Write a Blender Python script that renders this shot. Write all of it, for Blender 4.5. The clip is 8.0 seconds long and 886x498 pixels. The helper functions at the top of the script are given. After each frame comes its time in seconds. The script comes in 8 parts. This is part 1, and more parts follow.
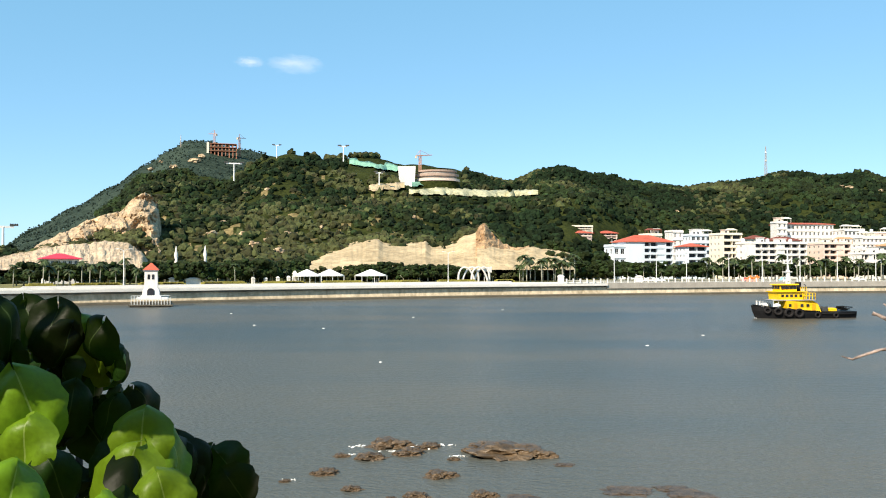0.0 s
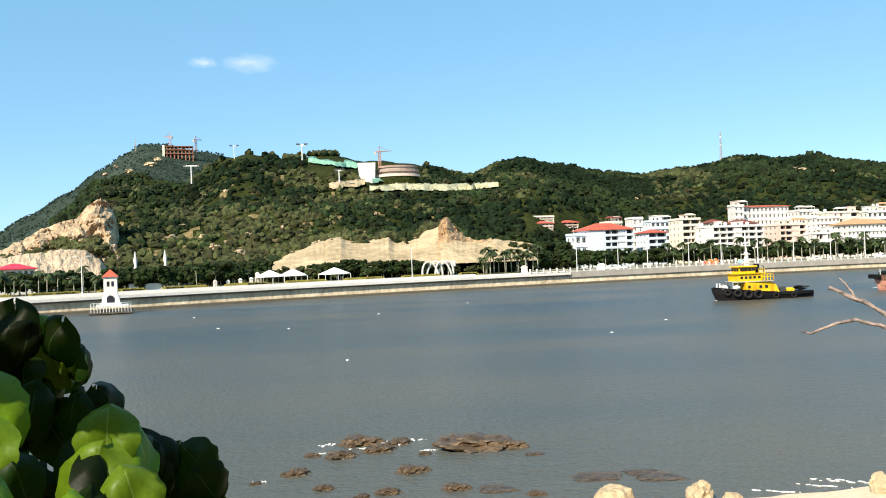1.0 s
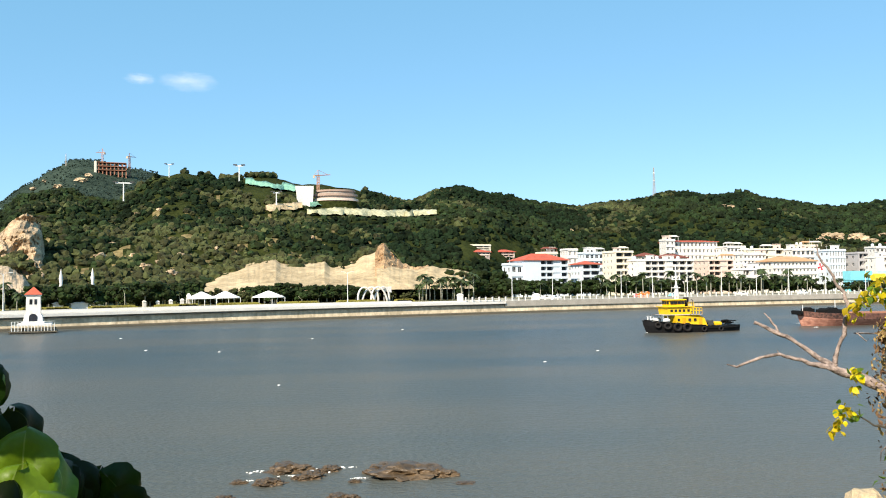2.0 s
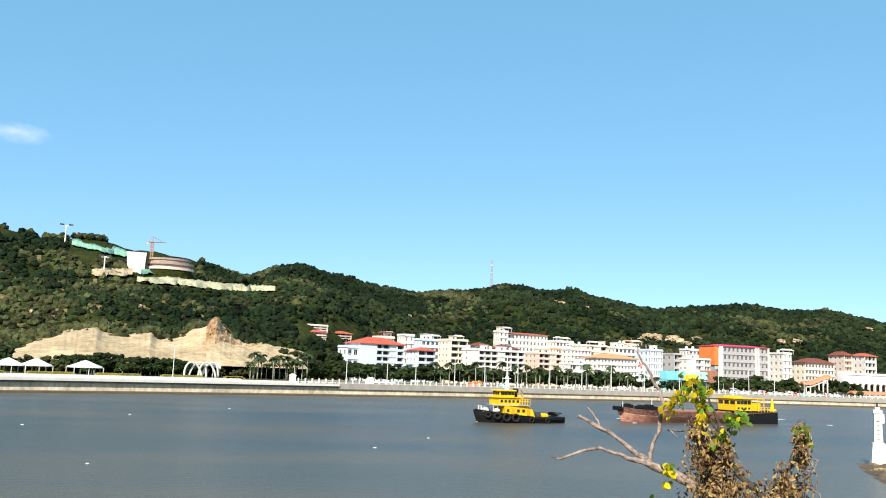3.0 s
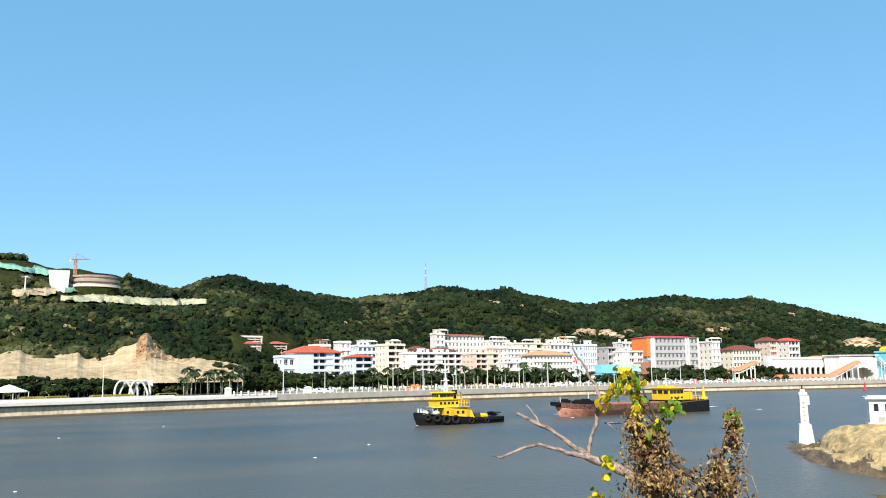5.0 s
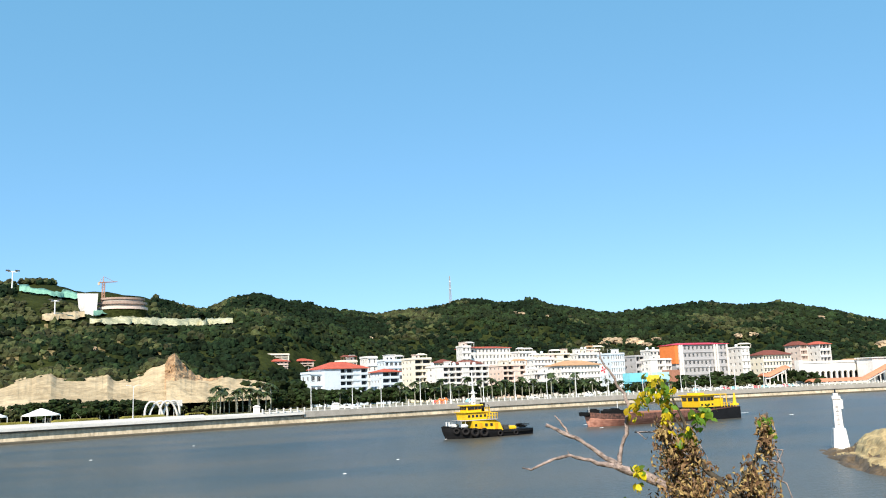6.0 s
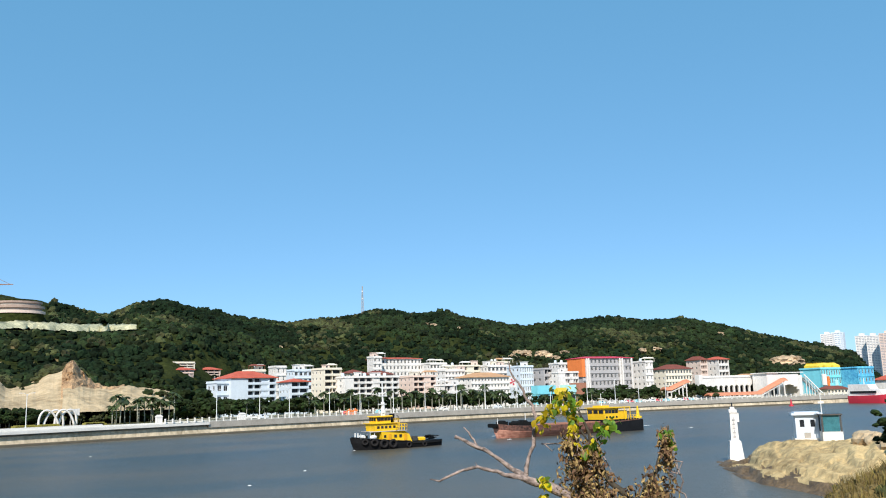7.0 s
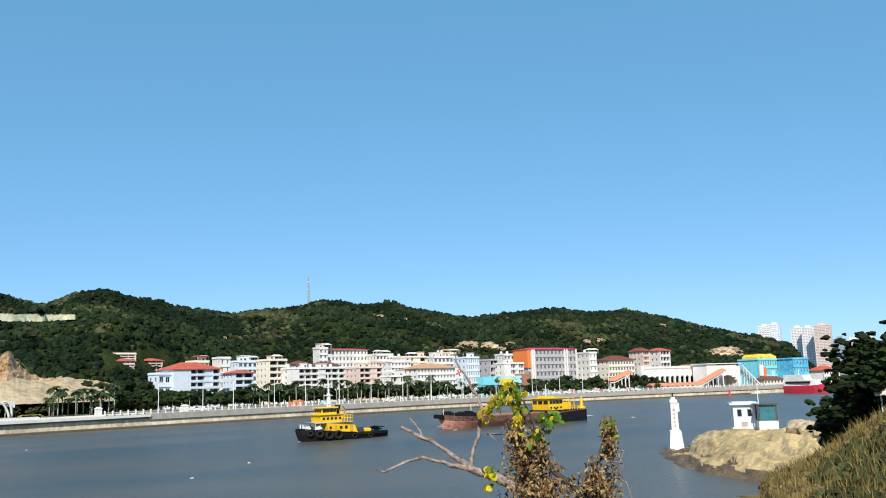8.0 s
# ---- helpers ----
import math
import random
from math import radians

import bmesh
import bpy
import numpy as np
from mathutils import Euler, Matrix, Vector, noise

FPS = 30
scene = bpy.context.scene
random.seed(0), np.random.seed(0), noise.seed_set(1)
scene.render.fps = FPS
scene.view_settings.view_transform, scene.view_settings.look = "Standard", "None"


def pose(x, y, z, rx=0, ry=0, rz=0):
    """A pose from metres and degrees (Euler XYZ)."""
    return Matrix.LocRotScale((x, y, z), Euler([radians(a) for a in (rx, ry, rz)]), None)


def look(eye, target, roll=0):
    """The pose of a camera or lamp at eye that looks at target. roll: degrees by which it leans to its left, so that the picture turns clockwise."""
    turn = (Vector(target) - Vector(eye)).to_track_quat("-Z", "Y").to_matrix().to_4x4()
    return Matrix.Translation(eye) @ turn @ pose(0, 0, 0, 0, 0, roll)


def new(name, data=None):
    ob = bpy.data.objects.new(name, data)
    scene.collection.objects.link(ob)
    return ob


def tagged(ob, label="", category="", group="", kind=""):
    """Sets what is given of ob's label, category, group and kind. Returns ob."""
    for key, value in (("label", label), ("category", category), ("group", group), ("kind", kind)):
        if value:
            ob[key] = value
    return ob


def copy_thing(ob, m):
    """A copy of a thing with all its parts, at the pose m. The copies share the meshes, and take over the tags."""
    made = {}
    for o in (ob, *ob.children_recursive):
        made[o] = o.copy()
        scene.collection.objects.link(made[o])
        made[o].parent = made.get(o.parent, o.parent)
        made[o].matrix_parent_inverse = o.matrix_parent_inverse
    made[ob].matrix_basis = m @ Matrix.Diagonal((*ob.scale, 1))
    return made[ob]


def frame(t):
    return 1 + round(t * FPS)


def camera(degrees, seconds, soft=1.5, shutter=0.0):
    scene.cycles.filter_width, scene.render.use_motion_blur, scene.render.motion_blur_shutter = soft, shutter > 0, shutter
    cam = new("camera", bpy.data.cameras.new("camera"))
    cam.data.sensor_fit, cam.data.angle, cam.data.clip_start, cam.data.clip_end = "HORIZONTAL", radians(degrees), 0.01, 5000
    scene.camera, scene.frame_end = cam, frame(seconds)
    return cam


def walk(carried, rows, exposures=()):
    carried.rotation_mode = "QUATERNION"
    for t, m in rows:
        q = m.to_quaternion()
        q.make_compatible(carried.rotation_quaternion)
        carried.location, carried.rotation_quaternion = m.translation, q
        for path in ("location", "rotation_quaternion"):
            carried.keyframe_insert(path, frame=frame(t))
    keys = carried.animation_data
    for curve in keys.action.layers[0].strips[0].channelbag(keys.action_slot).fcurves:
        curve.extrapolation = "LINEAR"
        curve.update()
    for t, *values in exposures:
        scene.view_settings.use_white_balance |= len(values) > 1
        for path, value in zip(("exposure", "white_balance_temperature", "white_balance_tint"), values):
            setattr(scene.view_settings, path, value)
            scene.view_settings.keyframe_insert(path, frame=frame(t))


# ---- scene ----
# World: x to the right, y ahead over the water, z up from the water level.
# Places are given as a bearing in degrees from +y towards +x, seen from the lookout, and a distance.
EYE = 11.0
cam = camera(55.1, 8.0, soft=1.05)
TURNS = [  # seconds, yaw, pitch + 90, roll, rise of the hand
    (0.0, 0.00, 91.10, 0.00, 0.02), (0.5, -1.96, 91.49, 1.97, 0.005), (1.0, -2.46, 90.70, 2.21, 0.0), (1.5, -4.00, 90.66, 2.38, 0.0),
    (2.0, -6.76, 92.39, 0.74, 0.0), (2.1, -10.37, 93.18, 0.73, 0.0), (2.2, -12.34, 93.52, -1.10, 0.0), (3.3, -19.18, 98.95, -1.14, 0.0),
    (3.5, -20.19, 98.80, -0.71, 0.0), (4.0, -21.48, 98.55, -0.43, 0.0), (4.5, -22.93, 99.04, 0.21, 0.0), (4.7, -22.93, 98.51, 0.32, 0.0),
    (5.8, -18.59, 98.70, 1.90, 0.0), (6.0, -20.12, 99.31, 2.20, 0.0), (6.5, -23.14, 100.20, 2.31, 0.0), (7.0, -26.10, 99.83, 1.71, 0.0),
    (7.5, -28.60, 100.65, 2.67, 0.0), (8.0, -29.68, 99.13, 1.83, 0.0),
]
walk(cam, [(t, pose(0, 0, EYE + up, tilt, roll, yaw)) for t, yaw, tilt, roll, up in TURNS],
     [(0.0, 0.57, 7250, 10), (2.2, 0.56, 7100, 10), (4.0, 0.50, 6750, 10), (6.5, 0.44, 6600, 10), (7.0, 0.17, 6350, 10), (8.0, 0.13, 6350, 10)])

# ---- light ----
SUN_BEARING, SUN_HEIGHT = -147.0, 39.0
world = bpy.data.worlds.new("sky")
scene.world = world
world.use_nodes = True
wn = world.node_tree.nodes
sky = wn.new("ShaderNodeTexSky")
sky.sky_type, sky.sun_disc = "NISHITA", False
sky.sun_elevation, sky.sun_rotation = radians(SUN_HEIGHT), radians(SUN_BEARING)
sky.air_density, sky.dust_density, sky.ozone_density = 0.6, 0.5, 1.6
wn["Background"].inputs["Strength"].default_value = 0.15
tint = wn.new("ShaderNodeMix")
tint.data_type, tint.blend_type = "RGBA", "MULTIPLY"
tint.inputs[0].default_value, tint.inputs[7].default_value = 1.0, (0.98, 0.985, 1.0, 1)
world.node_tree.links.new(sky.outputs["Color"], tint.inputs[6])
even = wn.new("ShaderNodeMix")  # clear winter air: an evener blue than the plain sky model
even.data_type = "RGBA"
even.inputs[0].default_value, even.inputs[7].default_value = 0.5, (0.92, 3.2, 5.15, 1)
world.node_tree.links.new(tint.outputs[2], even.inputs[6])
world.node_tree.links.new(even.outputs[2], wn["Background"].inputs["Color"])
sun = new("sun", bpy.data.lights.new("sun", "SUN"))
sun.data.energy, sun.data.angle, sun.data.color = 5.0, radians(0.5), (1.0, 0.93, 0.82)
sb, sh = radians(SUN_BEARING), radians(SUN_HEIGHT)
sun.matrix_world = look((300 * math.sin(sb) * math.cos(sh), 300 * math.cos(sb) * math.cos(sh), 300 * math.sin(sh)), (0, 0, 0))

# ---- materials ----
def mat(name, col, rough=0.75, metal=0.0, var=0.22, scale=1.5, fine=14.0, bump=0.15, rnd=0.0, island=0.0, hue=None, stretch=(1, 1, 1), spec=0.4):
    """A surface with variation at two scales, and from piece to piece."""
    m = bpy.data.materials.new(name)
    m.use_nodes = True
    nt, n = m.node_tree, m.node_tree.nodes
    b = n["Principled BSDF"]
    b.inputs["Roughness"].default_value, b.inputs["Metallic"].default_value = rough, metal
    b.inputs["Specular IOR Level"].default_value = spec
    tc, mp = n.new("ShaderNodeTexCoord"), n.new("ShaderNodeMapping")
    mp.inputs["Scale"].default_value = stretch
    nt.links.new(tc.outputs["Object"], mp.inputs["Vector"])
    noises = []
    for s in (scale, fine):
        t = n.new("ShaderNodeTexNoise")
        t.inputs["Scale"].default_value, t.inputs["Detail"].default_value, t.inputs["Roughness"].default_value = s, 4, 0.6
        nt.links.new(mp.outputs["Vector"], t.inputs["Vector"])
        noises.append(t)
    mix = n.new("ShaderNodeMath")
    mix.operation = "MULTIPLY_ADD"
    mix.inputs[1].default_value = 0.5
    nt.links.new(noises[1].outputs["Fac"], mix.inputs[0])
    half = n.new("ShaderNodeMath")
    half.operation, half.inputs[1].default_value = "MULTIPLY", 0.5
    nt.links.new(noises[0].outputs["Fac"], half.inputs[0])
    nt.links.new(half.outputs[0], mix.inputs[2])
    ramp = n.new("ShaderNodeValToRGB")
    other = hue or col
    ramp.color_ramp.elements[0].position, ramp.color_ramp.elements[1].position = 0.32, 0.68
    ramp.color_ramp.elements[0].color = (*[c * (1 - var) for c in col], 1)
    ramp.color_ramp.elements[1].color = (*[min(1, c * (1 + var)) for c in other], 1)
    nt.links.new(mix.outputs[0], ramp.inputs["Fac"])
    out = ramp.outputs["Color"]
    if rnd or island:
        if island:
            src = n.new("ShaderNodeNewGeometry").outputs["Random Per Island"]
        else:
            src = n.new("ShaderNodeObjectInfo").outputs["Random"]
        a = max(rnd, island)
        mr = n.new("ShaderNodeMapRange")
        mr.inputs["To Min"].default_value, mr.inputs["To Max"].default_value = 1 - a, 1 + a
        nt.links.new(src, mr.inputs["Value"])
        hs = n.new("ShaderNodeHueSaturation")
        nt.links.new(mr.outputs["Result"], hs.inputs["Value"])
        hm = n.new("ShaderNodeMapRange")
        hm.inputs["To Min"].default_value, hm.inputs["To Max"].default_value = 0.5 - 0.04 * a, 0.5 + 0.04 * a
        nt.links.new(src, hm.inputs["Value"])
        nt.links.new(hm.outputs["Result"], hs.inputs["Hue"])
        nt.links.new(out, hs.inputs["Color"])
        out = hs.outputs["Color"]
    nt.links.new(out, b.inputs["Base Color"])
    if bump:
        bp = n.new("ShaderNodeBump")
        bp.inputs["Strength"].default_value, bp.inputs["Distance"].default_value = bump, 0.4 / fine * 3
        nt.links.new(mix.outputs[0], bp.inputs["Height"])
        nt.links.new(bp.outputs["Normal"], b.inputs["Normal"])
    return m


def leafy(name, col, glow, rough=0.35, var=0.2, rnd=0.25, scale=14.0, spec=0.25):
    """A leaf surface that lets light through."""
    m = mat(name, col, rough, var=var, scale=scale, fine=scale * 6, bump=0.1, rnd=rnd, spec=spec)
    nt, n = m.node_tree, m.node_tree.nodes
    b, o = n["Principled BSDF"], n["Material Output"]
    tr, mx = n.new("ShaderNodeBsdfTranslucent"), n.new("ShaderNodeMixShader")
    tr.inputs["Color"].default_value = (*glow, 1)
    mx.inputs["Fac"].default_value = 0.3
    nt.links.new(b.outputs[0], mx.inputs[1])
    nt.links.new(tr.outputs[0], mx.inputs[2])
    nt.links.new(mx.outputs[0], o.inputs["Surface"])
    return m


M = {
    "white": mat("white_paint", (0.68, 0.64, 0.60), 0.7, var=0.2, scale=0.14, fine=1.6, bump=0.05, stretch=(1, 1, 0.4), hue=(0.76, 0.72, 0.68)),
    "cream": mat("cream_plaster", (0.74, 0.67, 0.55), 0.8, var=0.12, scale=0.2, fine=2.0, bump=0.05),
    "pink": mat("pink_plaster", (0.68, 0.53, 0.45), 0.8, var=0.12, scale=0.2, fine=2.0, bump=0.05),
    "grey": mat("grey_plaster", (0.41, 0.39, 0.39), 0.8, var=0.12, scale=0.2, fine=2.0, bump=0.05),
    "bluewhite": mat("cool_white_plaster", (0.62, 0.68, 0.74), 0.7, var=0.1, scale=0.2, fine=2.0, bump=0.05),
    "redroof": mat("red_roof_tiles", (0.50, 0.10, 0.055), 0.7, var=0.3, scale=0.4, fine=3.0, bump=0.3),
    "tanroof": mat("tan_roof_tiles", (0.52, 0.29, 0.15), 0.75, var=0.25, scale=0.4, fine=3.0, bump=0.3),
    "raw": mat("raw_concrete_and_brick", (0.36, 0.26, 0.21), 0.9, var=0.25, scale=0.1, fine=0.8),
    "crimson": mat("crimson_roof_sheet", (0.62, 0.04, 0.07), 0.5, var=0.15, scale=0.3, fine=3.0),
    "orange": mat("orange_panel", (0.78, 0.21, 0.05), 0.6, var=0.12, scale=0.3, fine=3.0),
    "teal": mat("teal_panel", (0.20, 0.60, 0.70), 0.5, var=0.15, scale=0.3, fine=3.0),
    "yellowpanel": mat("yellow_panel", (0.80, 0.56, 0.06), 0.5, var=0.15, scale=0.3, fine=3.0),
    "brightblue": mat("bright_blue_panel", (0.05, 0.30, 0.66), 0.5, var=0.3, scale=0.12, fine=1.0, hue=(0.16, 0.55, 0.68)),
    "paleturquoise": mat("pale_turquoise_panel", (0.42, 0.72, 0.74), 0.5, var=0.15, scale=0.3, fine=3.0),
    "ramproof": mat("orange_ramp_tiles", (0.58, 0.22, 0.12), 0.7, var=0.25, scale=0.4, fine=3.0, bump=0.3),
    "glass": mat("window_glass", (0.026, 0.029, 0.036), 0.3, var=0.4, scale=0.3, fine=2.0, bump=0.0, rnd=0.5, spec=0.2),
    "concrete": mat("sea_wall_concrete", (0.40, 0.32, 0.21), 0.85, var=0.3, scale=0.10, fine=0.8, bump=0.3, hue=(0.60, 0.50, 0.36), stretch=(1, 1, 0.5)),
    "concrete_dark": mat("wet_concrete", (0.10, 0.085, 0.06), 0.6, var=0.4, scale=0.3, fine=2.5, bump=0.4),
    "capstone": mat("pale_capstone", (0.68, 0.65, 0.60), 0.8, var=0.15, scale=0.3, fine=3.0, bump=0.2),
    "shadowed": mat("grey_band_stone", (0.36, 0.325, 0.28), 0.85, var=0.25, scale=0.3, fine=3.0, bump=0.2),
    "paving": mat("promenade_paving", (0.45, 0.42, 0.37), 0.85, var=0.2, scale=0.1, fine=2.0),
    "lawn": mat("lawn_and_hedge", (0.07, 0.078, 0.022), 0.9, var=0.45, scale=0.06, fine=1.2, bump=0.8, hue=(0.22, 0.19, 0.07)),
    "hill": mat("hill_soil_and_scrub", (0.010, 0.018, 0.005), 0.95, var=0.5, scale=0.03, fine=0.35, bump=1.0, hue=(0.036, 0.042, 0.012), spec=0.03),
    # summit ground: distance haze is put into its paler, bluer base colour
    "summit": mat("hazed_summit_scrub", (0.021, 0.036, 0.027), 0.95, var=0.45, scale=0.012, fine=0.12, bump=1.0, hue=(0.044, 0.062, 0.046), spec=0.03),
    "baresoil": mat("bare_tan_hill_soil", (0.05, 0.045, 0.016), 0.95, var=0.5, scale=0.09, fine=0.5, bump=0.8, hue=(0.24, 0.18, 0.085), spec=0.05),
    "scree": mat("pale_pinkish_scree", (0.36, 0.26, 0.16), 0.95, var=0.35, scale=0.05, fine=0.5, bump=0.8, hue=(0.52, 0.39, 0.27)),
    "cut": mat("fresh_cut_rock", (0.35, 0.245, 0.125), 0.9, var=0.3, scale=0.04, fine=0.25, bump=0.5, hue=(0.54, 0.41, 0.25), stretch=(1, 1, 0.5)),
    "cliff": mat("broken_cliff_rock", (0.21, 0.14, 0.085), 0.9, var=0.6, scale=0.09, fine=0.5, bump=1.0, hue=(0.48, 0.35, 0.22)),
    "cutred": mat("rusty_cut_rock", (0.17, 0.075, 0.03), 0.9, var=0.5, scale=0.10, fine=0.5, bump=0.9, hue=(0.50, 0.32, 0.17), stretch=(1, 1, 0.4)),
    "rock": mat("weathered_rock", (0.30, 0.20, 0.085), 0.85, var=0.4, scale=0.16, fine=1.4, bump=0.6, hue=(0.56, 0.41, 0.20)),
    "tiderock": mat("dark_tide_stained_rock", (0.055, 0.035, 0.018), 0.6, var=0.5, scale=0.3, fine=2.5, bump=0.8, hue=(0.17, 0.11, 0.055)),
    "wetrock": mat("wet_brown_rock", (0.028, 0.020, 0.012), 0.4, var=0.6, scale=0.8, fine=5.0, bump=0.9, hue=(0.115, 0.075, 0.042)),
    "boulder": mat("pale_boulder", (0.46, 0.35, 0.22), 0.85, var=0.35, scale=0.7, fine=5.0, bump=0.6),
    "sand": mat("pale_sand", (0.66, 0.54, 0.38), 0.9, var=0.2, scale=0.3, fine=4.0, bump=0.4),
    "bank": mat("dry_grass_bank", (0.085, 0.062, 0.018), 0.95, var=0.5, scale=0.4, fine=5.0, bump=1.0, hue=(0.20, 0.14, 0.05)),
    "forest": mat("forest_foliage", (0.0085, 0.016, 0.0065), 0.8, var=0.5, scale=0.05, fine=0.8, bump=0.5, island=0.5, hue=(0.020, 0.031, 0.010), spec=0.1),
    "deepforest": mat("evergreen_foliage", (0.0055, 0.011, 0.005), 0.85, var=0.4, scale=0.05, fine=0.8, bump=0.5, island=0.45, hue=(0.012, 0.021, 0.009), spec=0.05),
    "olive": mat("olive_scrub", (0.030, 0.033, 0.008), 0.85, var=0.4, scale=0.05, fine=0.8, bump=0.5, island=0.5, hue=(0.056, 0.060, 0.020), spec=0.25),
    # scrub up there carries the same haze in its colour
    "farscrub": mat("hazed_far_scrub", (0.022, 0.038, 0.028), 0.85, var=0.3, scale=0.05, fine=0.8, bump=0.5, island=0.4, spec=0.2),
    "darkcrown": mat("dark_crown", (0.011, 0.019, 0.006), 0.7, var=0.4, scale=0.2, fine=2.0, bump=0.5, island=0.5, hue=(0.022, 0.034, 0.009), spec=0.1),
    "palm": mat("palm_fronds", (0.038, 0.054, 0.014), 0.6, var=0.35, scale=0.4, fine=3.0, island=0.4, spec=0.4),
    "trunk": mat("pale_palm_trunk", (0.36, 0.35, 0.28), 0.9, var=0.25, scale=0.6, fine=6.0, bump=0.4),
    "bark": mat("grey_brown_bark", (0.034, 0.024, 0.021), 0.9, var=0.55, scale=14.0, fine=40.0, bump=0.8, hue=(0.33, 0.26, 0.235)),
    "darkbark": mat("dark_stem_bark", (0.06, 0.05, 0.035), 0.85, var=0.4, scale=8.0, fine=60.0, bump=0.5),
    "hullblack": mat("black_hull_paint", (0.010, 0.010, 0.011), 0.6, var=0.5, scale=0.5, fine=5.0, bump=0.2, spec=0.15),
    "hullrust": mat("faded_red_hull", (0.27, 0.07, 0.045), 0.7, var=0.4, scale=0.12, fine=1.2, bump=0.2, hue=(0.50, 0.25, 0.18), stretch=(0.4, 1, 1.6)),
    "boatyellow": mat("boat_yellow", (0.83, 0.50, 0.015), 0.45, var=0.14, scale=0.4, fine=4.0, bump=0.1),
    "bargeband": mat("rust_streaked_dark_paint", (0.035, 0.024, 0.022), 0.8, var=0.6, scale=0.25, fine=2.0, bump=0.3, hue=(0.16, 0.07, 0.05)),
    "boatorange": mat("orange_yellow_door_paint", (0.70, 0.34, 0.015), 0.5, var=0.15, scale=1.0, fine=6.0),
    "tyregrey": mat("worn_grey_tyre_rubber", (0.018, 0.016, 0.016), 0.85, var=0.4, scale=2.0, fine=12.0, spec=0.2),
    "rubber": mat("black_rubber", (0.009, 0.009, 0.009), 0.85, var=0.3, scale=3.0, fine=20.0, spec=0.15),
    "steel": mat("white_steel", (0.72, 0.72, 0.70), 0.5, var=0.12, scale=1.0, fine=8.0, bump=0.05),
    "darksteel": mat("dark_steel", (0.09, 0.085, 0.08), 0.55, 0.4, var=0.4, scale=1.0, fine=8.0),
    "rust": mat("rusty_brick_frame", (0.36, 0.16, 0.10), 0.9, var=0.35, scale=0.15, fine=1.0),
    "greennet": mat("green_netting", (0.20, 0.40, 0.29), 0.8, var=0.45, scale=0.08, fine=0.8),
    "palegreen": mat("pale_green_slope", (0.22, 0.26, 0.14), 0.9, var=0.5, scale=0.11, fine=0.6, bump=0.5, hue=(0.52, 0.47, 0.30)),
    "canvas": mat("white_canvas", (0.84, 0.83, 0.80), 0.7, var=0.06, scale=0.5, fine=5.0, bump=0.05),
    "redpaint": mat("red_paint", (0.58, 0.035, 0.06), 0.4, var=0.15, scale=0.5, fine=5.0),
    "foam": mat("white_foam", (0.82, 0.82, 0.80), 0.9, var=0.15, scale=3.0, fine=20.0, bump=0.4),
    "hedge": mat("yellow_green_hedge", (0.28, 0.24, 0.05), 0.9, var=0.4, scale=0.5, fine=4.0, bump=0.6),
}


# ---- building blocks ----
def box(bm, x0, x1, y0, y1, z0, z1, mi=0):
    v = [bm.verts.new((x, y, z)) for z in (z0, z1) for y in (y0, y1) for x in (x0, x1)]
    for f in ((0, 2, 3, 1), (4, 5, 7, 6), (0, 1, 5, 4), (2, 6, 7, 3), (0, 4, 6, 2), (1, 3, 7, 5)):
        bm.faces.new([v[i] for i in f]).material_index = mi


def rod(bm, p0, p1, r0, r1=None, n=8, cap=True):
    p0, p1 = Vector(p0), Vector(p1)
    r1 = r0 if r1 is None else r1
    q = (p1 - p0).to_track_quat("Z", "Y")
    rings = [[bm.verts.new(p + q @ Vector((r * math.cos(k * math.tau / n), r * math.sin(k * math.tau / n), 0))) for k in range(n)] for p, r in ((p0, r0), (p1, r1))]
    for k in range(n):
        bm.faces.new((rings[0][k], rings[0][(k + 1) % n], rings[1][(k + 1) % n], rings[1][k]))
    if cap:
        bm.faces.new(rings[0][::-1])
        bm.faces.new(rings[1])


def tube(bm, pts, radii, n=7):
    """A smooth tapered limb through the points."""
    rings = []
    for i, p in enumerate(pts):
        a, b = Vector(pts[max(i - 1, 0)]), Vector(pts[min(i + 1, len(pts) - 1)])
        q = (b - a).to_track_quat("Z", "Y")
        rings.append([bm.verts.new(Vector(p) + q @ Vector((radii[i] * math.cos(k * math.tau / n), radii[i] * math.sin(k * math.tau / n), 0))) for k in range(n)])
    for a, b in zip(rings, rings[1:]):
        shift = min(range(n), key=lambda s: sum((a[k].co - b[(k + s) % n].co).length for k in range(n)))
        for k in range(n):
            f = bm.faces.new((a[k], a[(k + 1) % n], b[(k + 1 + shift) % n], b[(k + shift) % n]))
            f.smooth = True
    bm.faces.new(rings[0][::-1])
    bm.faces.new(rings[-1])


def loft(bm, rings, close=True, caps=True):
    vs = [[bm.verts.new(p) for p in r] for r in rings]
    n = len(vs[0])
    for a, b in zip(vs, vs[1:]):
        for k in range(n if close else n - 1):
            bm.faces.new((a[k], a[(k + 1) % n], b[(k + 1) % n], b[k]))
    if caps:
        bm.faces.new(vs[0][::-1])
        bm.faces.new(vs[-1])


def mesh_of(bm, name, mats):
    bmesh.ops.recalc_face_normals(bm, faces=bm.faces)
    me = bpy.data.meshes.new(name)
    bm.to_mesh(me)
    bm.free()
    for m in mats if isinstance(mats, (list, tuple)) else [mats]:
        me.materials.append(m)
    return me


def part(name, bm, material, parent, label=""):
    """Links a bmesh, or a mesh that alike parts share, as one mesh object under a thing or a part."""
    me = mesh_of(bm, name, material) if isinstance(bm, bmesh.types.BMesh) else bm
    ob = new(name, me)
    ob.parent = parent
    return tagged(ob, label)


